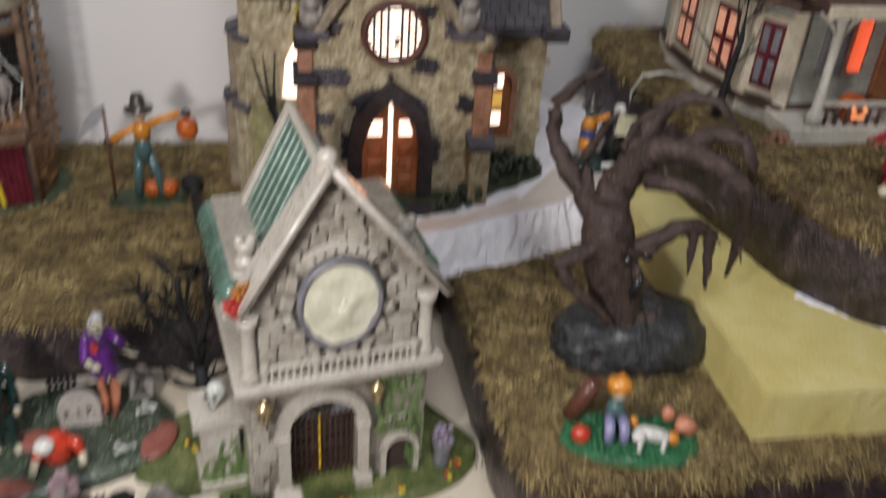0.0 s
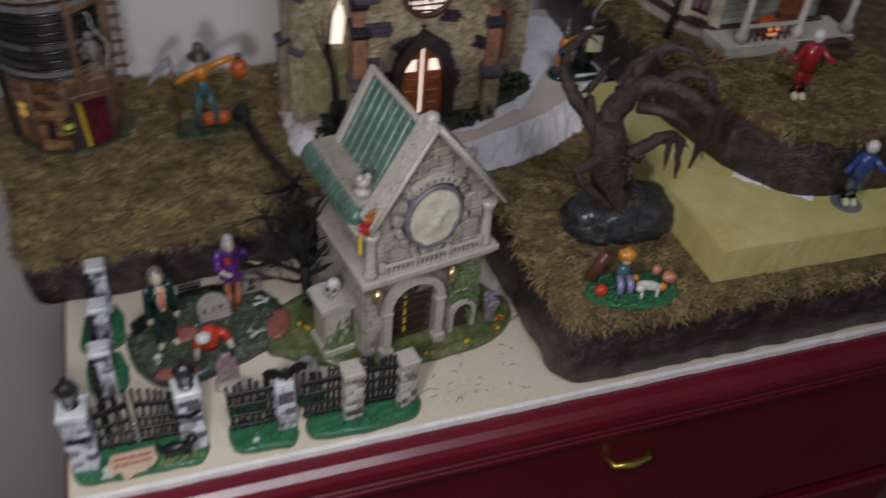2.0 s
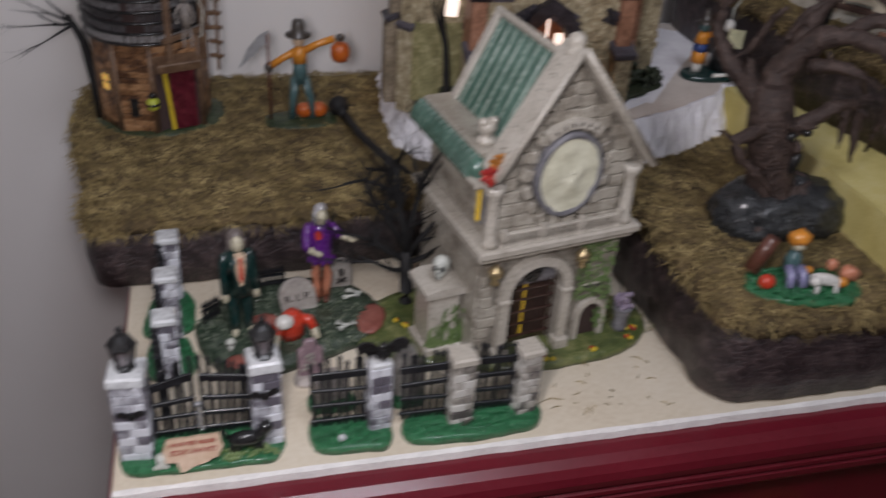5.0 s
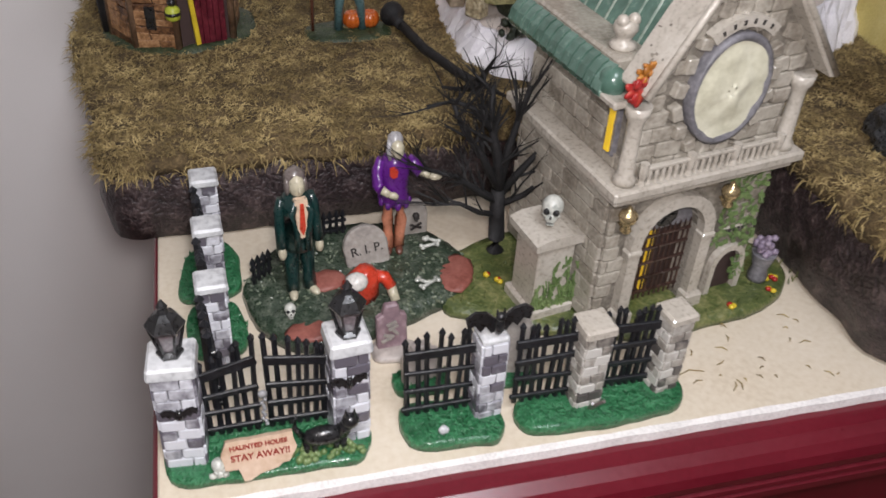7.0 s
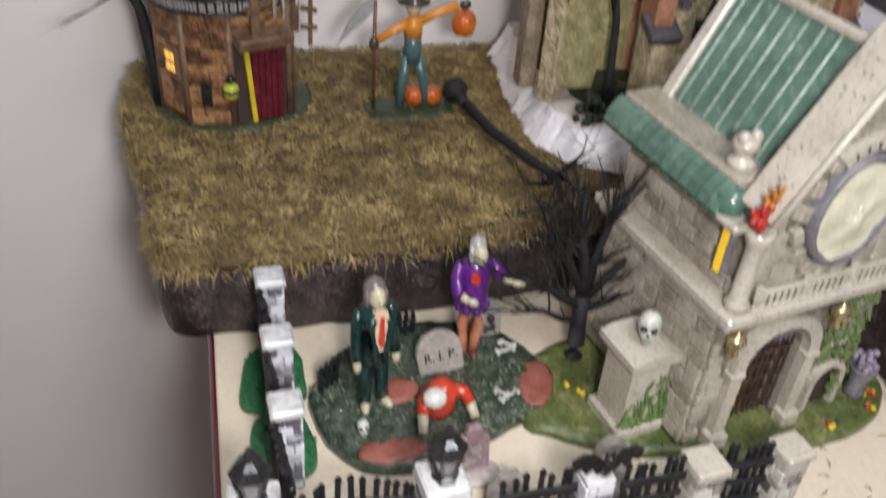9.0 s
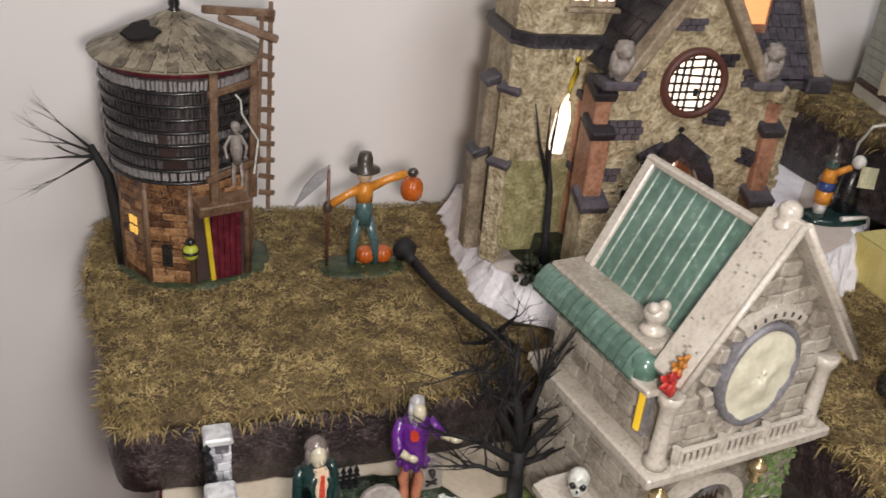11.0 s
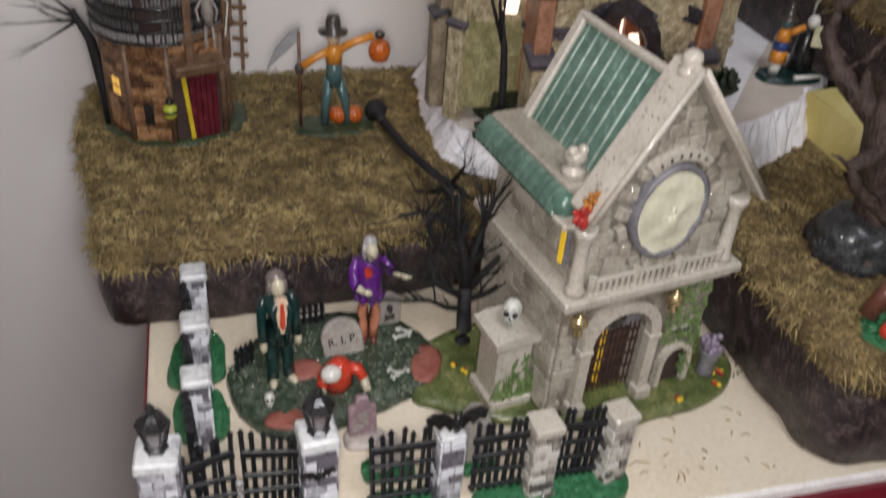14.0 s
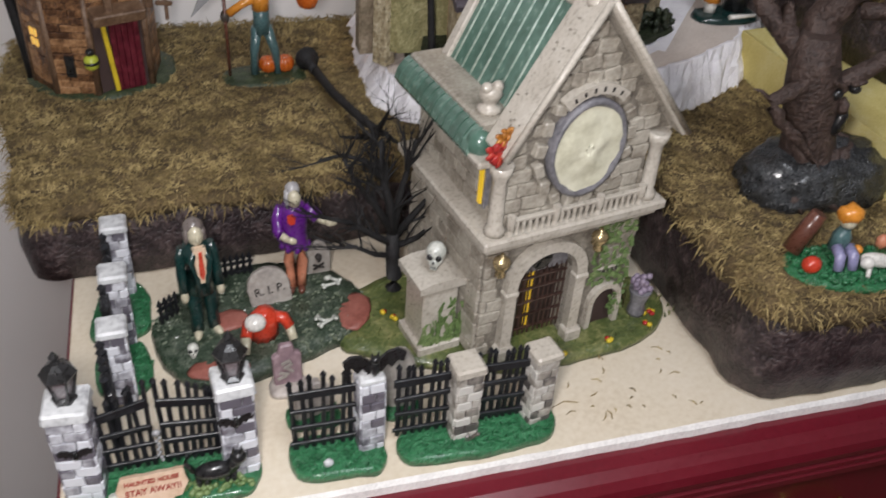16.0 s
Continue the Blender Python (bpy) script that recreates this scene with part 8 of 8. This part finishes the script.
hpart("porch_roof", lambda bm: prism(bm, [(0.200, 0.288), (0.260, 0.288), (0.260, 0.312), (0.200, 0.293)], 0.628, 0.795, "x"), "house_roof", "brown porch roof")
hpart("porch_fascia", lambda bm: box(bm, (0.711, 0.199, 0.2885), (0.168, 0.004, 0.009), bevel=0.0008), "house_cream")
door = hpart("front_door", lambda bm: box(bm, (0.725, 0.2475, 0.235), (0.030, 0.006, 0.072), bevel=0.001), "door_wood", "brown front door")
hpart("red_window", lambda bm: box(bm, (0.6915, 0.2475, 0.250), (0.0085, 0.004, 0.040)), "lit_red", "tall narrow window glowing red")
hpart("grey_window", lambda bm: box(bm, (0.672, 0.2478, 0.248), (0.020, 0.004, 0.044), bevel=0.0006), "slate", "grey porch window")
for k in range(6):
    hpart("baluster", lambda bm: tube(bm, [(0.660 + k * 0.0085, 0.2170, HZ + 0.014), (0.660 + k * 0.0085, 0.2170, HZ + 0.030)], [0.0016, 0.0016], 6), "house_roof")
hpart("porch_rail", lambda bm: box(bm, (0.684, 0.2170, HZ + 0.0315), (0.060, 0.003, 0.003)), "house_white")
f = Figure()
for k in range(10):
    t = 2 * math.pi * k / 10
    ball(f.bm, (0.0048 * math.cos(t), 0.0048 * math.sin(t), 0.0095), (0.0062, 0.0062, 0.0098), level=2)
f.paint("pumpkin")
for x in (-0.0045, 0.0045):
    box(f.bm, (x, -0.0108, 0.012), (0.0035, 0.002, 0.003), (0, 45, 0))
box(f.bm, (0, -0.0110, 0.0065), (0.010, 0.002, 0.0025))
f.paint("lit_orange")
f.make("jack_o_lantern", (0.6850, 0.2270, HZ + 0.0147), "carved orange pumpkin on the white porch", "pumpkin")
for x, y, r in ((0.628, 0.215, 0.010), (0.700, 0.2065, 0.009)):
    bm = B()
    for k in range(16):
        a = Vector((random.uniform(-1, 1), random.uniform(-1, 1), random.uniform(0, 1))).normalized() * random.uniform(0.3, 1)
        ball(bm, (x + a.x * r, y + a.y * r * 0.7, HZ + 0.001 + a.z * r * 1.1), (r * 0.3, r * 0.3, r * 0.3), level=1, rough=0.5)
    part("flower_bush", bm, "glowlit_russet", house, "russet bush beside the porch")
yard = thing("bare_tree", (0.5985, 0.2620, 0.183), "thin black bare tree beside the house", "tree")
bm = B()
tube(bm, [(0, 0, 0), (0.002, 0, 0.03), (0.006, 0, 0.065), (0.004, 0, 0.100)], [0.0042, 0.0030, 0.0022, 0.0012], 8)
part("trunk", bm, "black_wood", yard)
for d, z in (((-0.8, 0, 0.8), 0.035), ((0.8, 0, 0.9), 0.045), ((-0.5, 0, 1), 0.065), ((0.6, 0.1, 0.6), 0.075)):
    bm = B()
    limbs(bm, (0.004, 0, z), d, 0.034, 0.0014, 2, 0.5, 0.0, 0.2)
    part("branch", bm, "black_wood", yard)
bm = B()
tube(bm, [(0.5665, 0.352, 0.150), (0.5640, 0.350, 0.172), (0.5700, 0.346, 0.188), (0.5860, 0.340, 0.1925), (0.6030, 0.338, 0.1895), (0.6070, 0.345, 0.1880)], [0.0014] * 6, 8)
single("power_cord", bm, "bone", (0, 0, 0), "thin white electric cord over the turf hill's shoulder", "cord")
